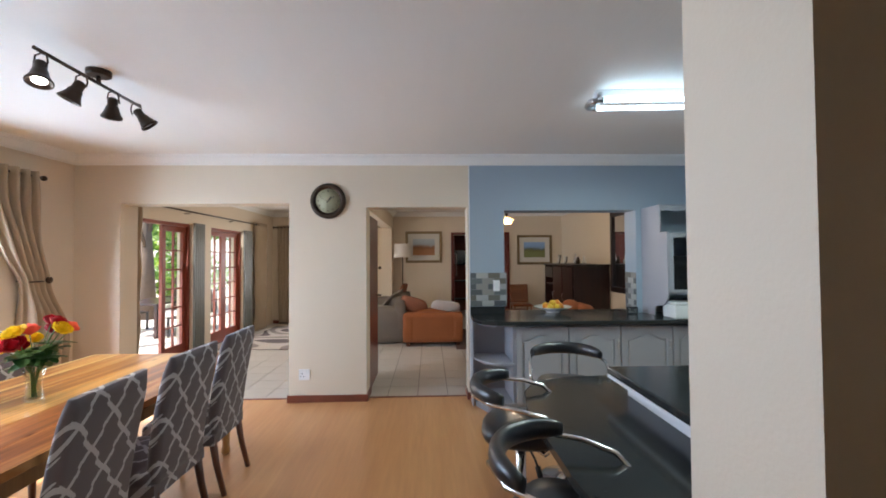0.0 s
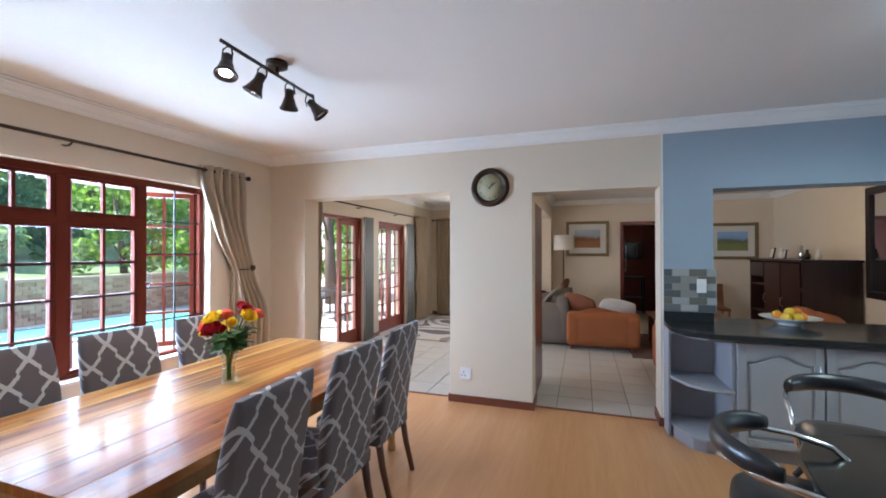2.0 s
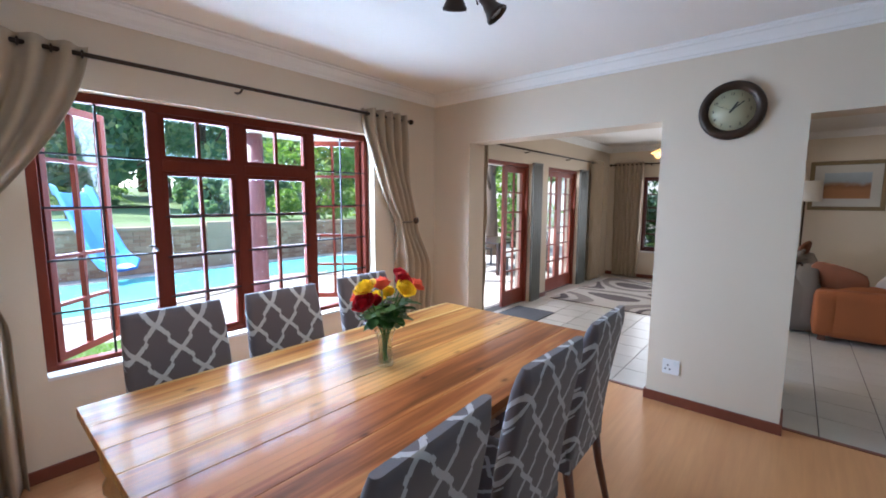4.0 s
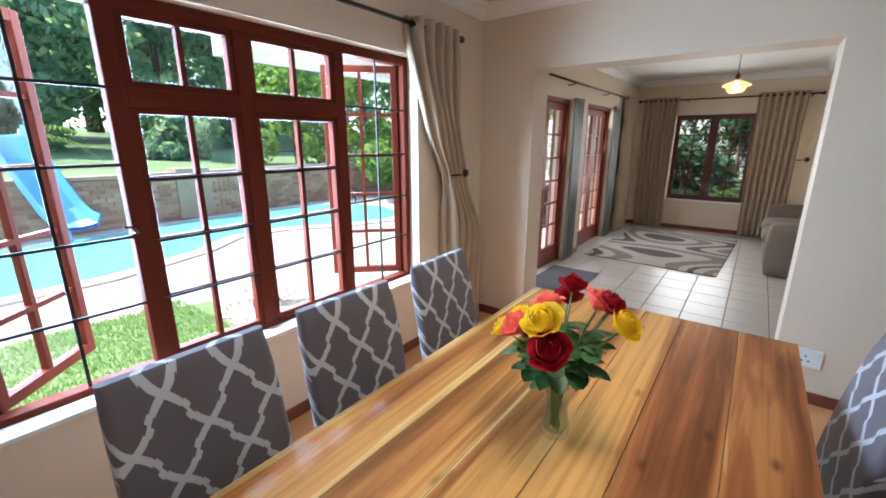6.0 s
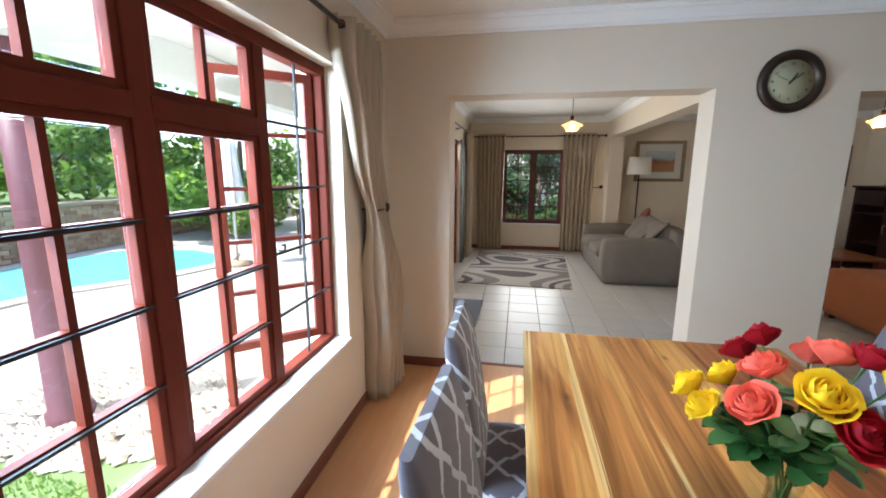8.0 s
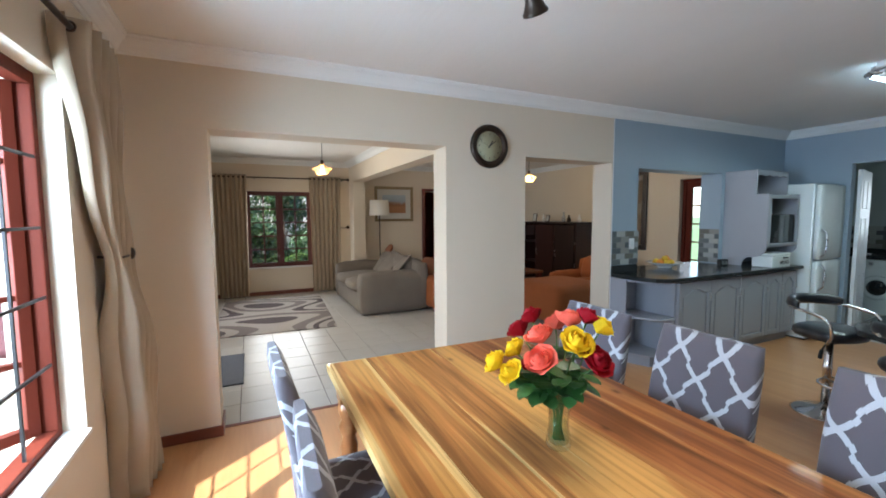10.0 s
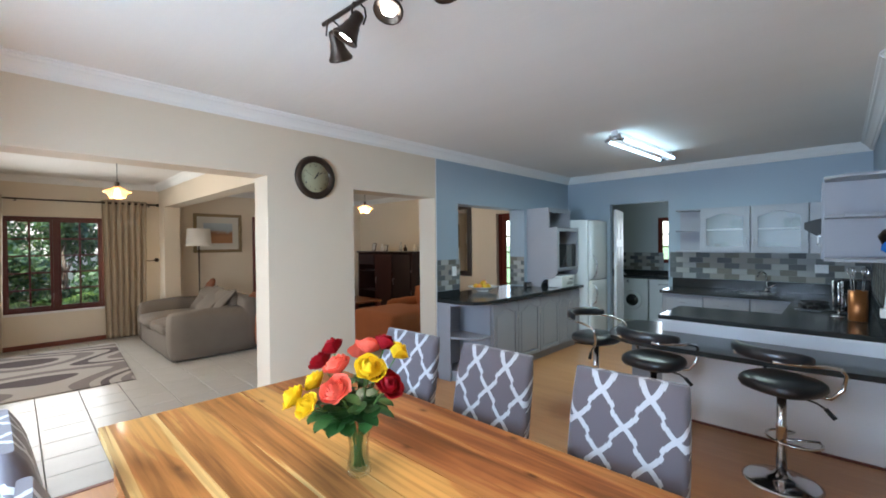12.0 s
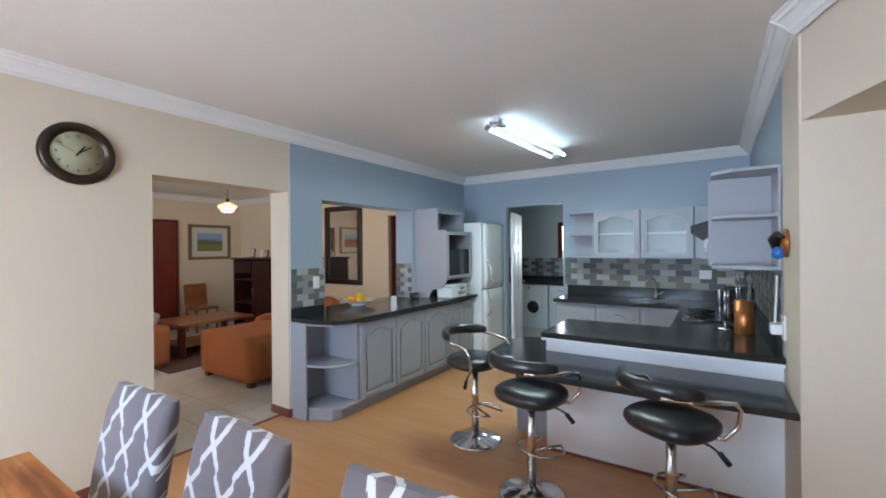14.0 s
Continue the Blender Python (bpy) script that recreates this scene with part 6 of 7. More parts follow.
# end wall run: base cabinets face -x
for y1, w in ((3.19, 0.48), (2.71, 0.48), (2.23, 0.48), (1.75, 0.5)):
    base_unit("grey painted base cabinet with an arched panel door", Matrix.Translation((3.36, y1, 0)) @ pose(0, 0, 0, 0, 0, -90), w, 1, 0.53)
ct = thing("countertop", "polished black granite counter round the sink and hob", "countertop", pose(0, 0, 0))
bm = B()
prism(bm, [(3.895, 1.204), (3.895, 3.20), (3.28, 3.20), (3.28, 1.82), (1.93, 1.82), (1.93, 2.62), (1.245, 2.62), (1.245, 1.204)], 0.8785, 0.918, 0.008)
part("slab", bm, M_GRANITE, ct)
part("upstand", box(B(), 3.872, 3.895, 1.21, 3.20, 0.9185, 1.045, 0.003), M_GRANITE, ct)
part("upstand", box(B(), 1.40, 3.87, 1.204, 1.224, 0.9185, 1.0, 0.003), M_GRANITE, ct)
sk = thing("sink", "round steel sink bowl set in the black counter", "sink", pose(3.58, 2.20, 0.9185))
part("rim", lathe(B(), ((0.155, 0.0), (0.20, 0.0), (0.20, 0.004), (0.155, 0.006)), 30), M_STEEL, sk)
part("bowl", lathe(B(), ((0.001, 0.0003), (0.156, 0.0004), (0.156, 0.0006), (0.001, 0.0007)), 30), M_STEEL, sk)
tp = thing("mixer_tap", "chrome swan-neck mixer tap behind the sink", "tap", pose(3.79, 2.12, 0.9185))
part("spout", tube(B(), [(0, 0, 0), (0, 0, 0.16), (-0.02, 0.01, 0.23), (-0.07, 0.03, 0.26), (-0.13, 0.06, 0.25), (-0.16, 0.075, 0.20)], 0.011, 10), M_CHROME, tp)
part("base", lathe(B(), ((0.03, 0), (0.028, 0.03), (0.018, 0.05)), 16), M_CHROME, tp)
part("lever", tube(B(), [(0, 0, 0.05), (0.0, -0.05, 0.075), (0.0, -0.09, 0.10)], 0.008, 8), M_CHROME, tp)
# wall cabinets on the end wall
u = thing("wall_cabinet", "grey open end shelves above the sink", "cabinet", pose(3.60, 0, 0), "grey kitchen wall cabinets")
for z in (1.41, 1.69, 1.97):
    part("shelf", prism(B(), [(0.02, 2.80), (0.295, 2.80), (0.295, 3.12), (0.12, 3.12), (0.02, 3.02)], z, z + 0.02, 0.003), M_CAB, u)
part("back_panel", box(B(), 0.280, 0.296, 2.80, 3.10, 1.43, 1.97), M_CAB_IN, u)
for y0, y1, hs in ((2.26, 2.795, -1), (1.72, 2.255, 1)):
    u = thing("wall_cabinet", "grey wall cabinet with an arched glass door", "cabinet", pose(3.60, 0, 0), "grey kitchen wall cabinets")
    bm = B()
    for a, b, c, d in ((y0, y1, 1.41, 1.43), (y0, y1, 1.97, 1.99)):
        box(bm, 0.0, 0.296, a, b, c, d)
    box(bm, 0.0, 0.296, y0, y0 + 0.018, 1.43, 1.97)
    box(bm, 0.0, 0.296, y1 - 0.018, y1, 1.43, 1.97)
    box(bm, 0.27, 0.296, y0 + 0.018, y1 - 0.018, 1.43, 1.97)
    part("body", bm, M_CAB, u)
    part("shelf", box(B(), 0.02, 0.27, y0 + 0.018, y1 - 0.018, 1.70, 1.715), M_WHITE, u)
    bm = B()
    w = 0.07
    for a, b, c, d in ((y0 + 0.004, y0 + w, 1.415, 1.985), (y1 - w, y1 - 0.004, 1.415, 1.985), (y0 + w, y1 - w, 1.415, 1.415 + w)):
        box(bm, -0.022, -0.001, a, b, c, d, 0.003)
    n = 12
    top = []
    for k in range(n + 1):
        t = k / n
        top.append((y0 + w + (y1 - y0 - 2 * w) * t, 1.855 + 0.06 * math.sin(math.pi * t) ** 1.5))
    poly = [(y1 - w + 0.002, 1.985), (y0 + w - 0.002, 1.985)] + top
    t = prism(B(), poly, -0.021, -0.002)
    shift(t, Matrix(((0, 0, 1, 0), (1, 0, 0, 0), (0, 1, 0, 0), (0, 0, 0, 1))))
    me = bpy.data.meshes.new("tmp")
    t.to_mesh(me)
    t.free()
    bm.from_mesh(me)
    bpy.data.meshes.remove(me)
    d = part("door", bm, M_CAB, u, "grey arched door frame")
    p = part("pane", box(B(), -0.010, -0.006, y0 + w - 0.01, y1 - w + 0.01, 1.47, 1.93), M_CLOUDY, d)
    p.visible_shadow = False
    hy = y0 + 0.035 if hs < 0 else y1 - 0.035
    part("handle", tube(B(), [(-0.022, hy, 1.50), (-0.045, hy, 1.51), (-0.045, hy, 1.59), (-0.022, hy, 1.60)], 0.0045, 8), M_STEEL, d)
    for k in range(4):
        gx, gy, gz = 3.72 + 0.05 * (k % 2), y0 + 0.12 + 0.085 * k, 1.7155 if k < 2 else 1.4305
        g = solid("drinking_glass", lathe(B(), ((0.025, 0), (0.033, 0.002), (0.035, 0.11), (0.033, 0.11), (0.030, 0.006), (0.001, 0.005)), 14), M_VASE, "clear drinking glass in the cabinet", "glass", "glasses in the cabinets", m=pose(gx, gy, gz))
        g.visible_shadow = False
u = thing("wall_cabinet", "plain grey corner wall cabinet beside the hood", "cabinet", pose(3.60, 0, 0), "grey kitchen wall cabinets")
part("body", box(B(), 0.0, 0.296, 1.545, 1.715, 1.41, 1.99, 0.003), M_CAB, u)
# hood and cabinets on the side wall
h = thing("cooker_hood", "black cooker hood between the wall cabinets", "cooker hood", pose(2.65, 1.202, 1.60))
bm = B()
prism(bm, [(0.0, 0.0), (0.42, 0.0), (0.50, 0.06), (0.50, 0.12), (0.28, 0.19), (0.0, 0.19)], -0.30, 0.30, 0.006)
part("body", shift(bm, Matrix(((0, 0, 1, 0), (1, 0, 0, 0), (0, 1, 0, 0), (0, 0, 0, 1)))), M_BLACK, h)
part("filter_grille", box(B(), -0.26, 0.26, 0.05, 0.40, -0.006, 0.001), M_STEEL, h)
for x0, x1 in ((1.74, 2.33), (2.97, 3.59)):
    u = thing("wall_cabinet", "grey wall cabinet with arched doors", "cabinet", Matrix.Translation((x1, 1.54, 0)) @ pose(0, 0, 0, 0, 0, 180), "grey kitchen wall cabinets")
    part("body", box(B(), 0.0, x1 - x0, 0.0, 0.335, 1.40, 2.02), M_CAB, u)
    cab_door(u, 0.004, x1 - x0 - 0.004, 1.405, 2.015, -0.001, 1, False)
u = thing("wall_cabinet", "grey open end shelves beside the bar", "cabinet", pose(0, 0, 0), "grey kitchen wall cabinets")
for z in (1.40, 1.72, 2.005):
    part("shelf", prism(B(), [(1.385, 1.204), (1.735, 1.204), (1.735, 1.55), (1.50, 1.55), (1.385, 1.44)], z, z + 0.022, 0.004), M_CAB, u)
part("back_panel", box(B(), 1.388, 1.735, 1.204, 1.22, 1.42, 2.005), M_CAB_IN, u)
part("side_panel", box(B(), 1.718, 1.7355, 1.22, 1.545, 1.42, 2.005), M_CAB_IN, u)
# hob and clutter on the side counter
hb = thing("gas_hob", "black gas hob with iron pan supports", "hob", pose(2.65, 1.52, 0.919))
part("glass_plate", box(B(), -0.29, 0.29, -0.25, 0.25, 0, 0.008, 0.003), M_DARK_GLASS, hb)
for kx in (-1, 1):
    for ky in (-1, 1):
        part("burner", lathe(B(), ((0.045, 0), (0.045, 0.012), (0.03, 0.02)), 18), M_IRON, hb, m=pose(kx * 0.14, ky * 0.12, 0.008))
        bm = B()
        for a in range(2):
            tube(bm, [(kx * 0.14 - 0.11 * (a == 0), ky * 0.12 - 0.11 * (a == 1), 0.035), (kx * 0.14 + 0.11 * (a == 0), ky * 0.12 + 0.11 * (a == 1), 0.035)], 0.006, 6)
        tube(bm, [(kx * 0.14 + 0.1 * math.cos(q), ky * 0.12 + 0.1 * math.sin(q), 0.03) for q in [2 * math.pi * s / 16 for s in range(16)]], 0.006, 6, closed=True)
        for q in range(4):
            c_, s_ = math.cos(q * math.pi / 2 + 0.78), math.sin(q * math.pi / 2 + 0.78)
            tube(bm, [(kx * 0.14 + 0.1 * c_, ky * 0.12 + 0.1 * s_, 0.008), (kx * 0.14 + 0.1 * c_, ky * 0.12 + 0.1 * s_, 0.03)], 0.005, 6)
        part("pan_support", bm, M_IRON, hb)
k = thing("coffee_maker", "black coffee maker near the hob", "coffee maker", pose(2.28, 1.38, 0.919))
part("base", box(B(), -0.09, 0.09, -0.1, 0.1, 0, 0.03, 0.008), M_BLACK, k)
part("tower", box(B(), -0.09, 0.09, -0.1, -0.02, 0.0305, 0.30, 0.01), M_BLACK, k)
part("filter_head", box(B(), -0.088, 0.088, -0.019, 0.1, 0.20, 0.30, 0.012), M_BLACK, k)
part("jug", lathe(B(), ((0.05, 0.031), (0.062, 0.06), (0.06, 0.12), (0.045, 0.16), (0.05, 0.175)), 20, (0, 0.045, 0)), M_DARK_GLASS, k)
k = thing("knife_stand", "chrome stand with knives and utensils", "knife stand", pose(2.04, 1.47, 0.919))
part("base", lathe(B(), ((0.05, 0), (0.052, 0.01), (0.01, 0.016)), 20), M_CHROME, k)
part("pole", tube(B(), [(0, 0, 0.01), (0, 0, 0.29)], 0.006, 8), M_CHROME, k)
for q in range(5):
    a = 2 * math.pi * q / 5
    bm = B()
    tube(bm, [(0.035 * math.cos(a), 0.035 * math.sin(a), 0.06), (0.035 * math.cos(a), 0.035 * math.sin(a), 0.20)], 0.005, 6)
    tube(bm, [(0.035 * math.cos(a), 0.035 * math.sin(a), 0.20), (0.035 * math.cos(a), 0.035 * math.sin(a), 0.30)], 0.009, 8)
    part("knife", bm, M_STEEL if q % 2 else M_BLACK, k)
k = thing("utensil_canister", "tall copper-brown canister holding kitchen utensils", "canister", pose(1.92, 1.36, 0.919))
part("canister", lathe(B(), ((0.055, 0), (0.058, 0.004), (0.058, 0.24), (0.053, 0.24), (0.051, 0.01)), 24), M_COPPER, k)
for q in range(4):
    a = 1.1 + 1.5 * q
    bm = B()
    tip = Vector((0.05 * math.cos(a), 0.05 * math.sin(a), 0.36))
    tube(bm, [(0.02 * math.cos(a), 0.02 * math.sin(a), 0.012), tip], 0.004, 6)
    loop = [tip + Vector((0.018 * math.cos(s) * math.cos(a), 0.018 * math.cos(s) * math.sin(a), 0.03 + 0.03 * math.sin(s))) for s in [2 * math.pi * z / 10 for z in range(10)]]
    tube(bm, loop, 0.0025, 6, closed=True)
    part("utensil", bm, M_CHROME, k)
plate("wall_socket", "white double wall socket above the counter", "socket", 3.891, 1.62, 1.22, 0.12, 0.10, -90, ((0.03, 0.02, 0.02, 0.03), (-0.03, 0.02, 0.02, 0.03)))
plate("wall_socket", "white wall socket with a plugged-in adaptor", "socket", 1.30, 1.201, 1.08, 0.10, 0.14, 180, ((0.0, 0.02, 0.03, 0.03),))
k = thing("plug_adaptor", "white plug adaptor in the wall socket", "plug", pose(1.32, 1.213, 1.07))
part("plug_body", box(B(), -0.05, 0.03, 0, 0.055, -0.03, 0.03, 0.008), M_WHITE, k)
part("cable", tube(B(), [(0.02, 0.03, 0.03), (0.05, 0.02, 0.15), (0.06, 0.015, 0.30)], 0.006, 8), M_WHITE, k)
# wall ornament at the end of the cabinets
o = thing("wall_plaque", "small carved bronze wall plaque with blue glass", "wall ornament", pose(1.16, 1.201, 1.56, -90, 0, 0))
part("shield", lathe(B(), ((0.075, 0.0), (0.08, 0.012), (0.05, 0.03), (0.012, 0.035)), 22), M_COPPER, o)
part("carving", tube(B(), [(-0.07, -0.03, 0.025), (-0.045, -0.045, 0.05), (0.0, -0.02, 0.06), (0.03, 0.02, 0.05), (0.02, 0.06, 0.03)], [0.006, 0.022, 0.028, 0.022, 0.008], 10), M_BRONZE, o, "carved bird shape")
part("blue_glass", lathe(B(), ((0.008, 0), (0.03, 0.015), (0.026, 0.05), (0.008, 0.07)), 16), surf("blue_glass", (0.02, 0.13, 0.42), 0.15, var=0.1, bump=0), o, "blue glass drop", pose(-0.02, 0.085, 0.045, 90, 0, 0))

# ---- breakfast bar ----
fixed("bar_wall", box(B(), 1.36, 1.46, 1.2, 2.62, 0, 0.8785), M_BAR_WALL, "white painted half wall under the breakfast bar", "half wall")
fixed("bar_skirting", box(B(), 1.345, 1.359, 1.22, 2.62, 0, 0.02, 0.003), M_SKIRT, "thin brown wooden strip at the bar's foot", "skirting")
for y0, w in ((2.60, 0.46), (2.14, 0.46)):
    base_unit("grey painted base cabinet behind the bar", Matrix.Translation((1.90, y0 - w, 0)) @ pose(0, 0, 0, 0, 0, 90), w, 1, 0.43)
LOW = [(0.80, 1.204), (0.755, 1.8), (0.755, 2.45), (0.80, 2.72), (0.90, 2.90), (1.10, 2.99), (1.55, 3.03), (1.74, 2.98), (1.80, 2.80), (1.78, 2.625), (1.359, 2.625), (1.359, 1.204)]
lb = thing("breakfast_bar", "low black granite breakfast bar with a rounded end", "bar counter", pose(0, 0, 0))
part("slab", prism(B(), LOW, 0.720, 0.757, 0.008), M_GRANITE, lb)
part("support", box(B(), 1.55, 1.59, 2.63, 2.95, 0, 0.7195, 0.004), M_CAB, lb)
part("ledge", box(B(), 1.245, 1.3595, 1.205, 2.62, 0.86, 0.8784, 0.003), M_BAR_WALL, lb)


def bar_stool(m, label):
    """Faces +y: chrome swivel stool with a low curved back."""
    s = thing("bar_stool", label, "stool", m, "bar stools")
    part("base_plate", lathe(B(), ((0.205, 0.0), (0.21, 0.006), (0.19, 0.016), (0.10, 0.034), (0.045, 0.055), (0.032, 0.075)), 40), M_CHROME, s, "round chrome foot")
    part("column", lathe(B(), ((0.029, 0.07), (0.029, 0.36), (0.031, 0.37), (0.026, 0.38), (0.026, 0.60)), 24), M_CHROME, s)
    bm = B()
    pts = [(0.0, -0.03, 0.27)]
    ring = [(0.15 * math.sin(a), 0.10 - 0.13 * math.cos(a), 0.265) for a in [radians(q) for q in range(-150, 151, 20)]]
    tube(bm, [(-0.028, 0.0, 0.29)] + ring[::1] + [(0.028, 0.0, 0.29)], 0.008, 8)
    part("footrest", bm, M_CHROME, s, "chrome foot ring")
    bm = B()
    ring = []
    prof = ((0.17, 0.598), (0.218, 0.606), (0.234, 0.632), (0.230, 0.660), (0.206, 0.680), (0.12, 0.690), (0.01, 0.691))
    lathe(bm, prof, 40)
    for v in bm.verts:
        a = math.atan2(v.co.y, v.co.x)
        k = (math.cos(a) ** 4 + math.sin(a) ** 4) ** -0.16
        v.co.x *= 0.90 * k
        v.co.y *= 0.86 * k
    part("seat", bm, M_LEATHER, s, "round black padded seat")
    bm = B()
    rows = []
    n = 22
    for k in range(n + 1):
        a = radians(-72 + 144 * k / n)
        e = 1 - abs(2 * k / n - 1) ** 6
        hh, tt = 0.043 * (0.55 + 0.45 * e), 0.030 * (0.5 + 0.5 * e)
        c = Vector((0.245 * math.sin(a), -0.235 * math.cos(a) - 0.0, 0.845 + 0.012 * math.cos(a)))
        out = Vector((math.sin(a), -math.cos(a), 0))
        rows.append([bm.verts.new(c + out * tt * math.cos(q) + Vector((0, 0, hh * math.sin(q)))) for q in [2 * math.pi * z / 12 for z in range(12)]])
    for p, q in zip(rows, rows[1:]):
        for z in range(12):
            f = bm.faces.new((p[z], p[(z + 1) % 12], q[(z + 1) % 12], q[z]))
            f.smooth = True
    bm.faces.new(rows[0][::-1]), bm.faces.new(rows[-1])
    part("backrest", bm, M_LEATHER, s, "curved black padded back")
    bm = B()
    for sx in (-1, 1):
        tube(bm, [(sx * 0.12, -0.235, 0.83), (sx * 0.225, -0.13, 0.825), (sx * 0.25, 0.0, 0.815), (sx * 0.252, 0.12, 0.79), (sx * 0.25, 0.165, 0.75), (sx * 0.235, 0.165, 0.66), (sx * 0.20, 0.12, 0.60), (sx * 0.05, 0.02, 0.592)], 0.011, 10)
    part("arm_frame", bm, M_CHROME, s, "bent chrome arm tube")
    part("mechanism", box(B(), -0.09, 0.09, -0.09, 0.09, 0.575, 0.594, 0.004), M_BLACK, s)
    bm = B()
    tube(bm, [(0.05, 0.03, 0.58), (0.16, 0.07, 0.56), (0.20, 0.085, 0.535)], 0.006, 8)
    tube(bm, [(0.195, 0.083, 0.54), (0.235, 0.10, 0.49)], 0.013, 8)
    part("lever", bm, M_BLACK, s)
    return s


SLB = "black padded bar stool on a chrome swivel column"
st = bar_stool(pose(0.72, 1.73, 0, 0, 0, -122), SLB)
copy_thing(st, pose(0.73, 2.50, 0, 0, 0, -104))
copy_thing(st, pose(1.20, 3.16, 0, 0, 0, 168))

# ---- scullery ----
w = thing("washing_machine", "white front-loading washing machine under the counter", "washing machine", pose(5.90, 4.47, 0))
part("body", box(B(), 0.0, 0.56, -0.29, 0.29, 0.0, 0.83, 0.01), M_FRIDGE, w)
part("control_panel", box(B(), -0.012, 0.001, -0.285, 0.285, 0.72, 0.825, 0.004), M_FRIDGE, w)
part("dial", lathe(B(), ((0.03, 0), (0.026, 0.02)), 18), M_STEEL, w, m=pose(-0.012, 0.08, 0.77, 0, -90, 0))
part("door_ring", lathe(B(), ((0.12, 0), (0.19, 0), (0.185, 0.02), (0.14, 0.035), (0.12, 0.01)), 32), M_FRIDGE, w, "white door ring", pose(-0.001, 0.0, 0.40, 0, -90, 0))
part("door_glass", lathe(B(), ((0.001, 0.004), (0.12, 0.006), (0.118, 0.012), (0.001, 0.02)), 28), M_DARK_GLASS, w, "dark door glass", pose(-0.001, 0.0, 0.40, 0, -90, 0))
w = thing("dishwasher", "white dishwasher beside the washing machine", "dishwasher", pose(5.90, 3.86, 0))
part("body", box(B(), 0.0, 0.56, -0.29, 0.29, 0.0, 0.83, 0.01), M_FRIDGE, w)
part("door", box(B(), -0.018, -0.001, -0.285, 0.285, 0.08, 0.70, 0.005), M_FRIDGE, w)
part("control_panel", box(B(), -0.014, -0.001, -0.285, 0.285, 0.71, 0.825, 0.004), M_FRIDGE, w)
part("handle", box(B(), -0.026, -0.0145, -0.12, 0.12, 0.73, 0.75, 0.003), M_STEEL, w)
ct = thing("countertop", "black scullery counter over the machines", "countertop", pose(0, 0, 0))
part("slab", box(B(), 5.86, 6.495, 3.0, 5.38, 0.86, 0.90, 0.006), M_GRANITE, ct)
part("upstand", box(B(), 6.47, 6.495, 3.0, 5.38, 0.901, 0.97, 0.003), M_GRANITE, ct)
part("end_panel", box(B(), 5.92, 6.45, 5.28, 5.30, 0, 0.859), M_CAB, ct)
part("end_panel", box(B(), 5.92, 6.45, 3.02, 3.04, 0, 0.859), M_CAB, ct)

# ---- garden ----
GZ = -0.10
def poly_sheet(name, pts, z, material, label, category, thick=0.05):
    return fixed(name, prism(B(), pts, z - thick, z), material, label, category)


ground = B()
box(ground, -400, 400, -400, 400, -2.0, -1.5)
fixed("ground", ground, M_GRASS, "grassy ground stretching away", "ground")
# lower garden level: paving and pool
POOL = [(-8.0, -4.0), (-7.9, 1.0), (-7.95, 3.1), (-8.4, 4.4), (-9.0, 5.2), (-8.9, 6.2), (-8.2, 7.2), (-7.9, 8.2), (-8.3, 9.1), (-9.4, 9.5), (-10.6, 9.3), (-11.1, 8.4), (-11.2, 6.0), (-11.0, 3.0), (-11.0, -4.0)]
fixed("pavement", box(B(), -12.0, XW - 0.25, -14, 22, -1.5, GZ - 0.02), M_PATIO, "pale sunlit patio paving", "paving")
poly_sheet("water", POOL, GZ - 0.004, M_WATER, "turquoise swimming pool water", "pool", 0.012)
bm = B()
n = len(POOL)
for i in range(n):
    a, b = Vector(POOL[i]), Vector(POOL[(i + 1) % n])
    if b.y <= -3.9 and a.y <= -3.9:
        continue
    d = (b - a).normalized()
    s = Vector((-d.y, d.x))
    prism(bm, [tuple(a - d * 0.05 - s * 0.20), tuple(b + d * 0.05 - s * 0.20), tuple(b + d * 0.05 + s * 0.07), tuple(a - d * 0.05 + s * 0.07)], GZ - 0.03, GZ + 0.012 + 0.0004 * i)
fixed("pool_coping", bm, surf("pool_coping_stone", (0.50, 0.43, 0.36), 0.8, var=0.15, scale=4, bump=0.2), "pale stone pool coping", "coping")
poly_sheet("lawn_patch", [(-3.76, -3.0), (-3.76, 3.45), (-4.6, 3.55), (-5.3, 3.35), (-6.1, 3.5), (-6.45, 2.4), (-6.5, -3.0)], GZ - 0.005, M_GRASS, "strip of lawn below the window", "lawn", 0.015)
poly_sheet("lawn", [(-12.0, -40), (-12.0, 40), (-60, 40), (-60, -40)], 0.85, M_GRASS, "raised lawn behind the brick wall", "lawn", 2.3)
bm = B()
prism(bm, [(-12.2, 0.8), (-45, 2.6), (-45, 0.8)], -40, 40)
shift(bm, Matrix(((1, 0, 0, 0), (0, 0, 1, 0), (0, 1, 0, 0.051), (0, 0, 0, 1))))
fixed("lawn_slope", bm, M_GRASS, "lawn rising towards the trees", "lawn")


def scatter(name, material, label, category, count, shape, seed):
    """Many small loose pieces in one mesh."""
    rr = random.Random(seed)
    verts, faces = [], []
    for _ in range(count):
        shape(rr, verts, faces)
    me = bpy.data.meshes.new(name)
    me.from_pydata(verts, [], faces)
    me.materials.append(material)
    ob = new(name, me)
    return tagged(ob, label, category, kind="stuff")


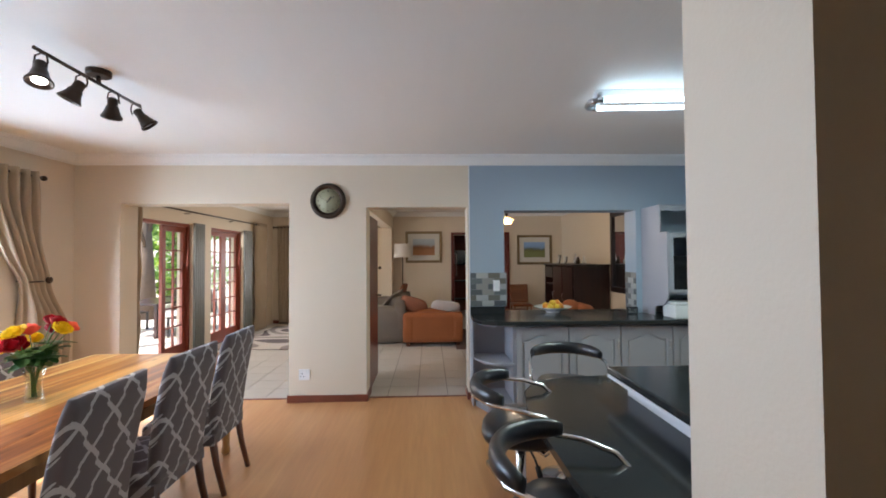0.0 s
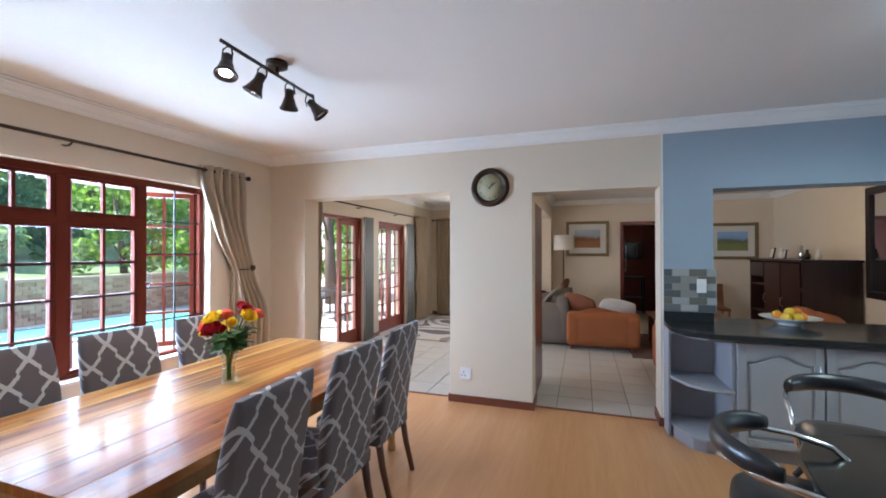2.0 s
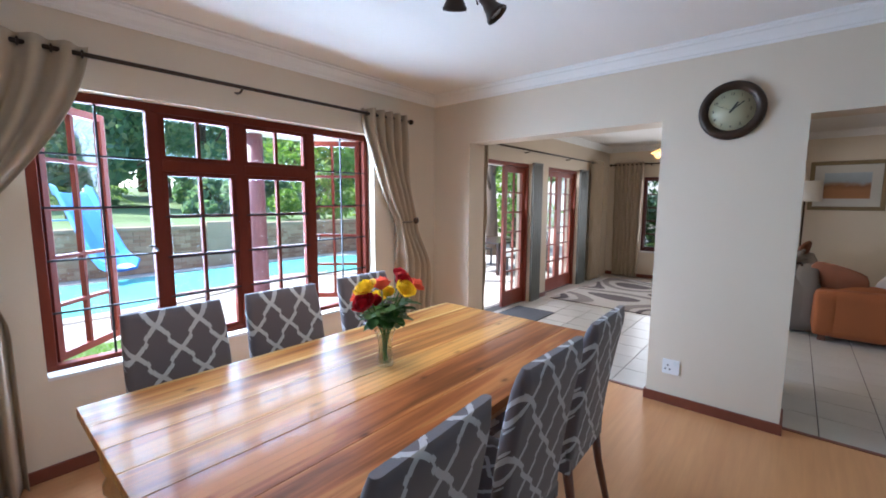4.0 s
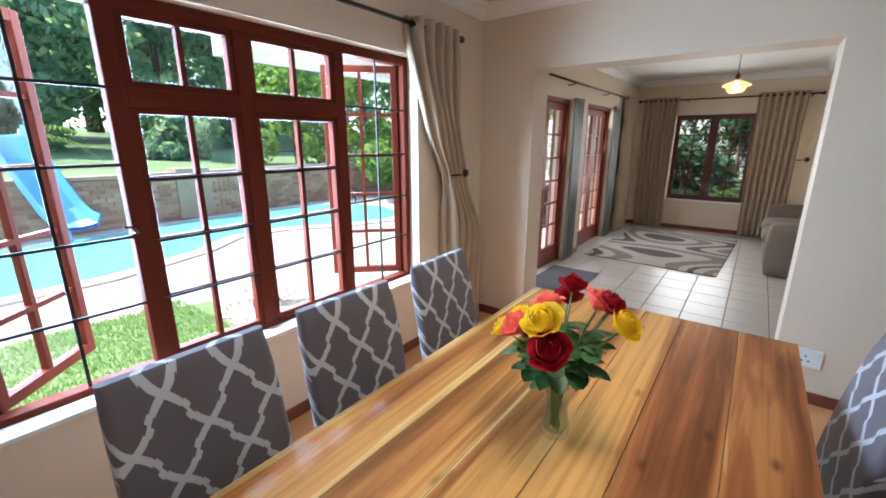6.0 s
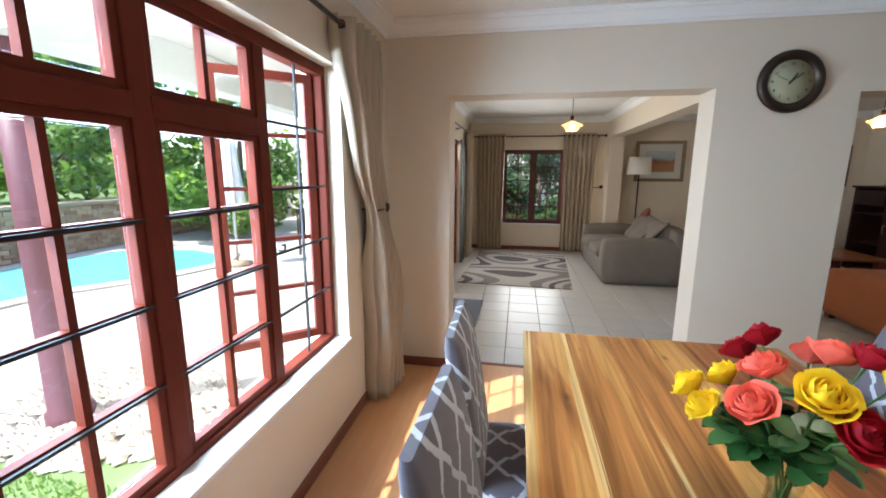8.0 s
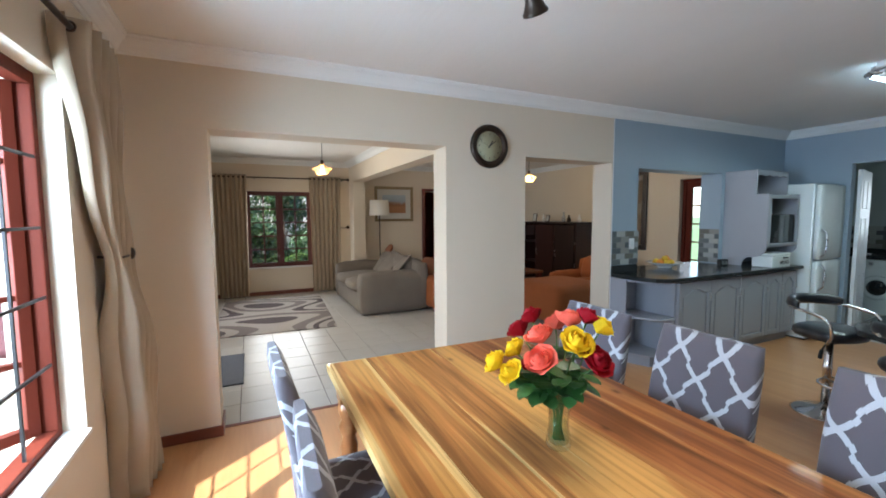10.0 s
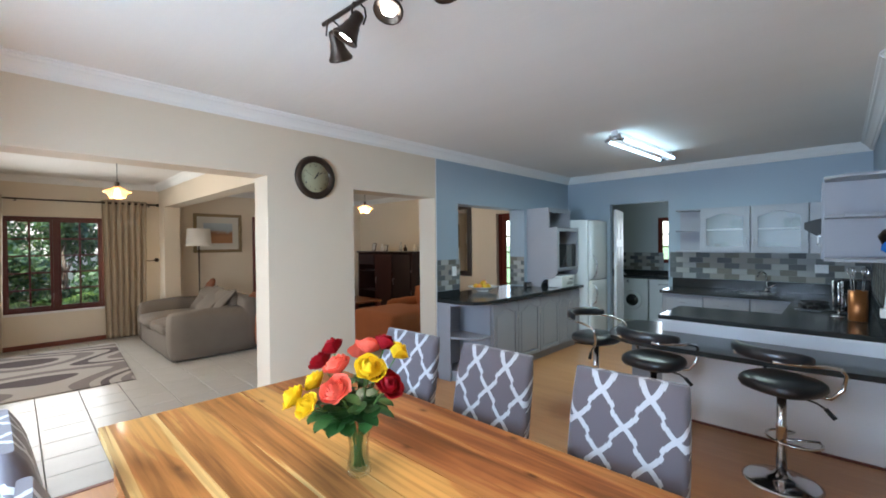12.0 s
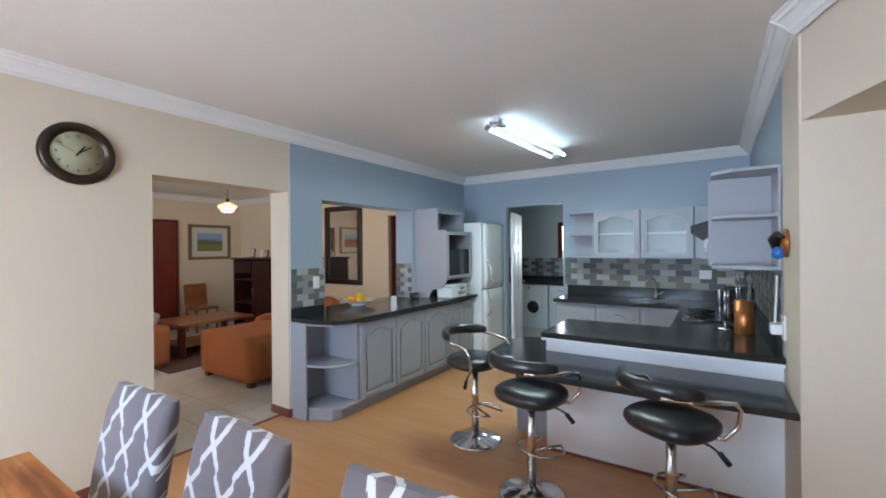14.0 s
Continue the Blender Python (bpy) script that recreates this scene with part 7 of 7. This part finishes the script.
def brick_at(verts, faces, x0, x1, y0, y1, z0, z1):
    b = len(verts)
    verts.extend([(x, y, z) for z in (z0, z1) for x, y in ((x0, y0), (x1, y0), (x1, y1), (x0, y1))])
    faces.extend([(b + i, b + j, b + k, b + l) for i, j, k, l in ((3, 2, 1, 0), (4, 5, 6, 7), (0, 1, 5, 4), (1, 2, 6, 5), (2, 3, 7, 6), (3, 0, 4, 7))])


wall = thing("garden_wall", "low brown brick retaining wall beyond the pool", "garden wall", pose(0, 0, 0), kind="structure")
part("core", box(B(), -11.98, -11.66, -14, 22, GZ - 0.03, 0.86), M_MORTAR, wall)
rr = random.Random(21)
vs, fs = [], []
for row in range(11):
    y = -3.0 + (0.115 if row % 2 else 0)
    while y < 14:
        brick_at(vs, fs, -11.67, -11.635 + rr.uniform(-0.008, 0.008), y + 0.006, y + 0.224, GZ + 0.086 * row, GZ + 0.086 * row + 0.076)
        y += 0.23
me = bpy.data.meshes.new("brickwork")
me.from_pydata(vs, [], fs)
me.materials.append(M_BRICK)
ob = new("brickwork", me)
ob.parent = wall
tagged(ob, kind="stuff")
part("coping", box(B(), -12.0, -11.60, -14, 5.4, 0.86, 0.93, 0.01), M_MORTAR, wall)
part("coping", box(B(), -12.0, -11.60, 6.1, 22, 0.86, 0.93, 0.01), M_MORTAR, wall)
part("pillar", box(B(), -12.02, -11.55, 5.4, 6.1, GZ, 1.0, 0.01), M_MORTAR, wall)


def pebble(rr, verts, faces):
    a, r = rr.uniform(0, 6.28), math.sqrt(rr.random())
    x, y = -5.25 + 0.85 * r * math.cos(a), 3.95 + 0.62 * r * math.sin(a)
    if x > -3.9:
        return
    s, b = rr.uniform(0.025, 0.06), len(verts)
    pts = [(1, 0, 0), (0, 1, 0), (-1, 0, 0), (0, -1, 0), (0, 0, 1), (0, 0, -1)]
    k = rr.uniform(0.6, 1.3)
    verts.extend([(x + s * p[0] * k, y + s * p[1], GZ - 0.01 + s * 0.4 + s * 0.6 * p[2]) for p in pts])
    faces.extend([(b + i, b + (i + 1) % 4, b + 4) for i in range(4)] + [(b + (i + 1) % 4, b + i, b + 5) for i in range(4)])


def blade(rr, verts, faces):
    x, y = rr.uniform(-6.4, -3.8), rr.uniform(0.0, 3.42)
    if x < -4.5 and y > 3.3:
        return
    a, h, b = rr.uniform(0, 6.28), rr.uniform(0.015, 0.035), len(verts)
    dx, dy, w = math.cos(a), math.sin(a), rr.uniform(0.004, 0.008)
    verts.extend([(x - dy * w, y + dx * w, GZ - 0.008), (x + dy * w, y - dx * w, GZ - 0.008), (x + dx * h * 0.6, y + dy * h * 0.6, GZ + h)])
    faces.append((b, b + 1, b + 2))


M_BLADE = island_tones("grass_blades", 0.7, (0.0, (0.11, 0.215, 0.05)), (0.6, (0.145, 0.26, 0.065)), (1.0, (0.20, 0.31, 0.09)), sub=0.45)
scatter("grass", M_BLADE, "short green lawn grass below the window", "grass", 26000, blade, 8)
scatter("gravel", M_GRAVEL, "pale pebbles round the column's foot", "gravel", 1500, pebble, 5)
# patio roof on a plum column
col = thing("patio_column", "round plum-painted patio column", "column", pose(-5.47, 3.78, GZ - 0.02))
part("shaft", lathe(B(), ((0.135, 0.0), (0.135, 0.10), (0.115, 0.12), (0.105, 1.3), (0.10, 2.45)), 28), M_PLUM, col)
rf = thing("patio_roof", "white patio roof with a plastered edge beam", "roof", pose(0, 0, 0), kind="structure")
part("edge_beam", box(B(), -5.60, -5.34, 3.62, 14, 2.33, 2.62, 0.008), M_WHITE, rf)
part("end_beam", box(B(), -5.34, XW - 0.26, 3.62, 3.88, 2.33, 2.62, 0.008), M_WHITE, rf)
part("roof_deck", box(B(), -5.75, XW - 0.26, 3.55, 14, 2.62, 2.72), M_WHITE, rf)
copy_thing(col, pose(-5.47, 8.3, GZ - 0.02))
# closed parasol
um = thing("parasol", "closed white parasol on a pole by the pool", "parasol", pose(-7.55, 8.35, GZ - 0.02))
part("pole", tube(B(), [(0, 0, 0), (0, 0, 2.3)], 0.02, 10), M_STEEL, um)
bm = B()
rows = []
for z, r in ((2.32, 0.02), (2.2, 0.09), (1.8, 0.12), (1.4, 0.15), (1.15, 0.17), (1.12, 0.16)):
    rows.append([bm.verts.new((r * (1 + 0.28 * math.cos(8 * a)) * math.cos(a), r * (1 + 0.28 * math.cos(8 * a)) * math.sin(a), z)) for a in [2 * math.pi * k / 48 for k in range(48)]])
for p, q in zip(rows, rows[1:]):
    for k in range(48):
        bm.faces.new((p[k], q[k], q[(k + 1) % 48], p[(k + 1) % 48])).smooth = True
part("canopy", bm, M_CORNICE, um, "folded white canopy")
part("base_plate", lathe(B(), ((0.25, 0), (0.25, 0.05), (0.05, 0.09)), 24), M_MORTAR, um)
# slide at the pool's far edge
sl = thing("pool_slide", "blue plastic slide at the far pool edge", "slide", pose(-11.15, 3.22, GZ))
path = [(-1.0, -0.25, 1.78), (-0.85, -0.22, 1.76), (-0.5, -0.14, 1.38), (-0.15, -0.04, 0.92), (0.15, 0.06, 0.53), (0.4, 0.14, 0.34), (0.65, 0.22, 0.28)]
bm = B()
rows = []
for i, p in enumerate(path):
    a, b = Vector(path[max(0, i - 1)]), Vector(path[min(len(path) - 1, i + 1)])
    d = (b - a).normalized()
    s = d.cross(Vector((0, 0, 1))).normalized()
    up = s.cross(d)
    rows.append([bm.verts.new(Vector(p) + s * u + up * h) for u, h in ((-0.32, 0.18), (-0.29, 0.19), (-0.25, 0.03), (0, 0), (0.25, 0.03), (0.29, 0.19), (0.32, 0.18), (0.27, -0.03), (0, -0.05), (-0.27, -0.03))])
for p, q in zip(rows, rows[1:]):
    for k in range(10):
        bm.faces.new((p[k], p[(k + 1) % 10], q[(k + 1) % 10], q[k]))
part("chute", bm, M_BLUE_SLIDE, sl)
for x in (-1.4, -1.02):
    for y in (-0.58, 0.06):
        part("post", tube(B(), [(x, y, 0), (x, y, 1.9)], 0.025, 8), M_STEEL, sl)
for k in range(5):
    part("rung", tube(B(), [(-1.4, -0.58, 0.3 + 0.3 * k), (-1.4, 0.06, 0.3 + 0.3 * k)], 0.018, 8), M_BLUE_SLIDE, sl)
part("brace", tube(B(), [(0.3, 0.11, 0.36), (0.3, 0.11, -0.02)], 0.03, 8), M_BLUE_SLIDE, sl)


# ---- trees ----
def leafy(name, verts_of, material, parent):
    vs, fs = [], []
    verts_of(vs, fs)
    me = bpy.data.meshes.new(name)
    me.from_pydata(vs, [], fs)
    me.materials.append(material)
    ob = new(name, me)
    ob.parent = parent
    return ob


def tree(x, y, z, h, spread, leaves, seed, material, label, size=0.16, low=0.25):
    rr = random.Random(seed)
    t = thing("tree", label, "tree", pose(x, y, z), "garden trees")
    bm = B()
    top = Vector((rr.uniform(-0.3, 0.3), rr.uniform(-0.3, 0.3), h * 0.75))
    tube(bm, [(0, 0, -0.3), top * 0.35, top * 0.7, top], [0.04 * h ** 0.9, 0.03 * h ** 0.9, 0.02 * h ** 0.9, 0.006 * h], 8)
    clumps = []
    for k in range(int(9 + h)):
        a, s = rr.uniform(0, 6.28), rr.uniform(low, 1.0)
        rad = spread * math.sin(math.pi * min(0.93, 0.12 + 0.8 * s)) * rr.uniform(0.35, 1.0)
        c = Vector((rad * math.cos(a), rad * math.sin(a), h * s))
        st = top * max(0.18, s - 0.25)
        tube(bm, [st, st.lerp(c, 0.6) + Vector((0, 0, -0.1)), c], [0.008 * h, 0.005 * h, 0.002 * h], 5)
        clumps.append((c, spread * rr.uniform(0.25, 0.5)))
    part("trunk", bm, M_BARK, t)

    def put(vs, fs):
        for _ in range(leaves):
            c, r = clumps[rr.randrange(len(clumps))]
            d = Vector((rr.gauss(0, 1), rr.gauss(0, 1), rr.gauss(0, 0.75)))
            p = c + d.normalized() * r * rr.random() ** 0.4
            u = Vector((rr.gauss(0, 1), rr.gauss(0, 1), rr.gauss(0, 1))).normalized()
            w = u.orthogonal().normalized()
            s = size * rr.uniform(0.6, 1.4)
            b = len(vs)
            vs.extend([tuple(p - u * s), tuple(p + w * s * 0.45), tuple(p + u * s), tuple(p - w * s * 0.45)])
            fs.append((b, b + 1, b + 2, b + 3))
    leafy("crown", put, material, t)
    return t


rr = random.Random(31)
TL = "leafy green garden tree beyond the lawn"
k = 0
for x, ys, h in ((-21, (-9, -4.5, 0, 4.5, 9, 13.5), 6.5), (-27, (-14, -8, -2, 4, 10, 16, 22), 9.5), (-35, (-18, -9, 0, 9, 18, 27), 13)):
    for y in ys:
        k += 1
        zz = 0.85 + (2.6 - 0.8) * (-12.2 - x) / 32.8
        tree(x + rr.uniform(-1.5, 1.5), y + rr.uniform(-1.5, 1.5), zz, h * rr.uniform(0.8, 1.2), h * 0.42, 6500, 100 + k, M_FOLIAGE, TL, 0.19 if x > -30 else 0.34, 0.08)
BL = "sunlit leafy shrub at the garden's edge"
for i, (x, y, z, h, s) in enumerate(((-13.0, 9.5, 0.85, 3.2, 1.6), (-12.8, 12.3, 0.85, 3.8, 1.8), (-10.5, 12.5, GZ, 4.2, 1.9), (-8.2, 14.5, GZ, 4.5, 2.2), (-15.5, 7.2, 1.0, 1.3, 1.0), (-9.8, 10.8, GZ, 2.0, 1.1))):
    tree(x, y, z, h, s, 3600, 200 + i, M_FOLIAGE_LIGHT if i != 4 else M_FOLIAGE, BL, 0.11, 0.05)
# planting outside the far window and the terrace outside the french doors
for i, (x, y, h, s) in enumerate(((-2.9, 12.6, 1.7, 0.8), (-1.9, 13.4, 2.3, 1.0), (-0.9, 12.8, 1.2, 0.7), (-2.9, 15, 3.4, 1.4), (0.9, 14.5, 2.8, 1.2))):
    tree(x, y, GZ, h, s, 4500, 300 + i, M_FOLIAGE_DARK, "dark green shrub outside the far window", 0.075, 0.05)


def palm(m, label, n, ln, seed):
    rr = random.Random(seed)
    t = thing("palm", label, "palm", m)
    part("trunk", lathe(B(), ((0.12, 0), (0.10, 0.25), (0.07, 0.42)), 12), M_BARK, t)
    for q in range(n):
        a = 2 * math.pi * q / n + rr.uniform(-0.2, 0.2)
        out = Vector((math.cos(a), math.sin(a), 0))
        side = Vector((-math.sin(a), math.cos(a), 0))
        lift = rr.uniform(0.5, 1.2)
        vs, fs = [], []
        for s in range(18):
            u = s / 17
            c = out * ln * u * (0.75 + 0.1 * lift) + Vector((0, 0, 0.4 + ln * (lift * u - 0.95 * u * u)))
            w = ln * 0.24 * math.sin(math.pi * (0.08 + 0.88 * u))
            for k2 in (-1, 1):
                b = len(vs)
                tip = c + side * k2 * w + out * w * 0.5 - Vector((0, 0, w * 0.35))
                vs.extend([tuple(c), tuple(c + out * 0.022), tuple(tip)])
                fs.append((b, b + 1, b + 2))
        me = bpy.data.meshes.new("frond")
        me.from_pydata(vs, [], fs)
        me.materials.append(M_FOLIAGE_LIGHT)
        ob = new("frond", me)
        ob.parent = t


palm(pose(-2.35, 11.6, GZ), "green palm outside the far window", 16, 1.15, 41)
palm(pose(-15.5, 3.4, 0.95), "green palm at the lawn's edge", 16, 2.0, 43)
fixed("boundary_wall", box(B(), -12, 8, 16.5, 16.7, -1.5, 2.6), M_PLASTER_OUT, "pale plastered boundary wall", "wall")
# patio furniture seen through the french doors
pt = thing("patio_table", "dark wooden patio table outside the french doors", "table", pose(-5.9, 9.9, GZ - 0.02))
part("tabletop", box(B(), -0.5, 0.5, -0.8, 0.8, 0.70, 0.74, 0.006), M_MAHOGANY, pt)
for kx in (-1, 1):
    for ky in (-1, 1):
        part("leg", box(B(), kx * 0.43 - 0.03, kx * 0.43 + 0.03, ky * 0.7 - 0.03, ky * 0.7 + 0.03, 0, 0.70), M_MAHOGANY, pt)
for i, (x, y, r) in enumerate(((-5.1, 9.5, 90), (-5.1, 10.3, 90), (-6.7, 9.6, -90), (-6.7, 10.3, -90))):
    pc = thing("patio_chair", "dark wooden patio chair at the outdoor table", "chair", pose(x, y, GZ - 0.02, 0, 0, r), "patio chairs")
    part("seat", box(B(), -0.22, 0.22, -0.2, 0.22, 0.40, 0.43, 0.006), M_MAHOGANY, pc)
    for q in range(5):
        part("slat", box(B(), -0.19 + 0.085 * q, -0.15 + 0.085 * q, -0.235, -0.215, 0.43, 0.92), M_MAHOGANY, pc)
    part("top_rail", box(B(), -0.22, 0.22, -0.24, -0.21, 0.88, 0.95, 0.006), M_MAHOGANY, pc)
    for kx in (-1, 1):
        for ky in (-1, 1):
            part("leg", box(B(), kx * 0.19 - 0.02, kx * 0.19 + 0.02, ky * 0.19 - 0.02, ky * 0.19 + 0.02, 0, 0.40), M_MAHOGANY, pc)
tree(-7.6, 12.2, GZ, 6.5, 2.4, 2500, 400, M_FOLIAGE, "old tree with a tall trunk beside the patio", 0.15, 0.62)

# ---- tiles ----
def tile_mesh(w, d, t, name, material, bev=0.004):
    """A tile lying flat, its edges chamfered."""
    b = bev
    vs = [(sx * (w / 2), sy * (d / 2), 0) for sx, sy in ((-1, -1), (1, -1), (1, 1), (-1, 1))]
    vs += [(sx * (w / 2), sy * (d / 2), t - b) for sx, sy in ((-1, -1), (1, -1), (1, 1), (-1, 1))]
    vs += [(sx * (w / 2 - b), sy * (d / 2 - b), t) for sx, sy in ((-1, -1), (1, -1), (1, 1), (-1, 1))]
    fs = [(3, 2, 1, 0), (8, 9, 10, 11)] + [(i, (i + 1) % 4, 4 + (i + 1) % 4, 4 + i) for i in range(4)] + [(4 + i, 4 + (i + 1) % 4, 8 + (i + 1) % 4, 8 + i) for i in range(4)]
    me = bpy.data.meshes.new(name)
    me.from_pydata(vs, [], fs)
    me.materials.append(material)
    return me


floor_l = fixed("floor_living", box(B(), XW - 0.25, XL + 0.25, 4.93, YF + 0.25, -0.08, -0.004), M_GROUT, "beige square floor tiles with dark joints", "floor")
PITCH, OX, OY = 0.336, 0.118, 4.965
tm = tile_mesh(PITCH - 0.007, PITCH - 0.007, 0.008, "tile", M_TILE, 0.002)
far_v, far_f = [], []
for j in range(17):
    for i in range(-12, 11):
        cx, cy = OX + PITCH * (i + 0.5), OY + PITCH * (j + 0.5)
        if cx < XW or cx > XL + 0.1 or cy > YF + 0.1:
            continue
        if cy < 9.0 and -3.5 < cx < 2.2 or cy < 6:
            ob = new("tile", tm)
            ob.parent, ob.matrix_basis = floor_l, pose(cx, cy, -0.004)
        else:
            b = len(far_v)
            far_v.extend([(cx + v.co.x, cy + v.co.y, v.co.z - 0.004) for v in tm.vertices])
            far_f.extend([tuple(b + q for q in p.vertices) for p in tm.polygons])
me = bpy.data.meshes.new("far_tiles")
me.from_pydata(far_v, [], far_f)
me.materials.append(M_TILE)
ob = new("far_tiles", me)
ob.parent = floor_l
tagged(ob, kind="stuff")
fixed("threshold", box(B(), P1, P2, 4.925, 4.962, 0.0, 0.005, 0.002), M_SKIRT, "thin brown threshold strip", "threshold")
fixed("threshold", box(B(), P3, P4, 4.925, 4.962, 0.0, 0.005, 0.002), M_SKIRT, "thin brown threshold strip", "threshold")


M_GROUT_WALL = surf("grey_wall_grout", (0.26, 0.26, 0.25), 0.8, var=0.1)


def splashback(name, m, width, rows, label, tw=0.130, th=0.0605):
    """Brick-bonded wall tiles; x along the wall, z up, face to -y."""
    gap = 0.003
    back = thing(name, label, "tiling", m, kind="structure")
    part("grout", box(B(), 0, width, -0.003, -0.0005, 0, rows * th), M_GROUT_WALL, back)
    made = {}
    for r in range(rows):
        x, k = -(tw / 2 if r % 2 else 0.0), 0
        while x < width - 0.01:
            a, b = max(0, x), min(width, x + tw)
            x, k = x + tw, k + 1
            if b - a < 0.012:
                continue
            key = (round(b - a, 3), k % 2)
            if key not in made:
                made[key] = tile_mesh(b - a - gap, th - gap, 0.005, "tile", (M_TILE_PALE, M_TILE_DARK)[k % 2], 0.0015)
            ob = new("tile", made[key])
            ob.parent = back
            ob.matrix_basis = pose((a + b) / 2, -0.002, th * (r + 0.5), 90, 0, 0)
    return back


splashback("splashback", pose(0.70, YN, 1.002), 0.398, 6, "mixed grey brick-shaped tiles beside the hatch")
splashback("splashback", pose(HX1, 5.08, 0.93, 0, 0, -90), 0.25, 7, "mixed grey brick-shaped tiles on the hatch reveal")
splashback("splashback", pose(XE, 3.24, 1.047, 0, 0, -90), 2.03, 5, "mixed grey brick-shaped tiles above the sink", 0.165, 0.0725)
splashback("splashback", pose(XE - 0.01, YS, 1.002, 0, 0, 180), 2.49, 5, "mixed grey brick-shaped tiles behind the hob", 0.165, 0.0725)
splashback("splashback", pose(6.5, 5.3, 0.972, 0, 0, -90), 1.24, 5, "mixed grey brick-shaped tiles in the scullery", 0.165, 0.0725)
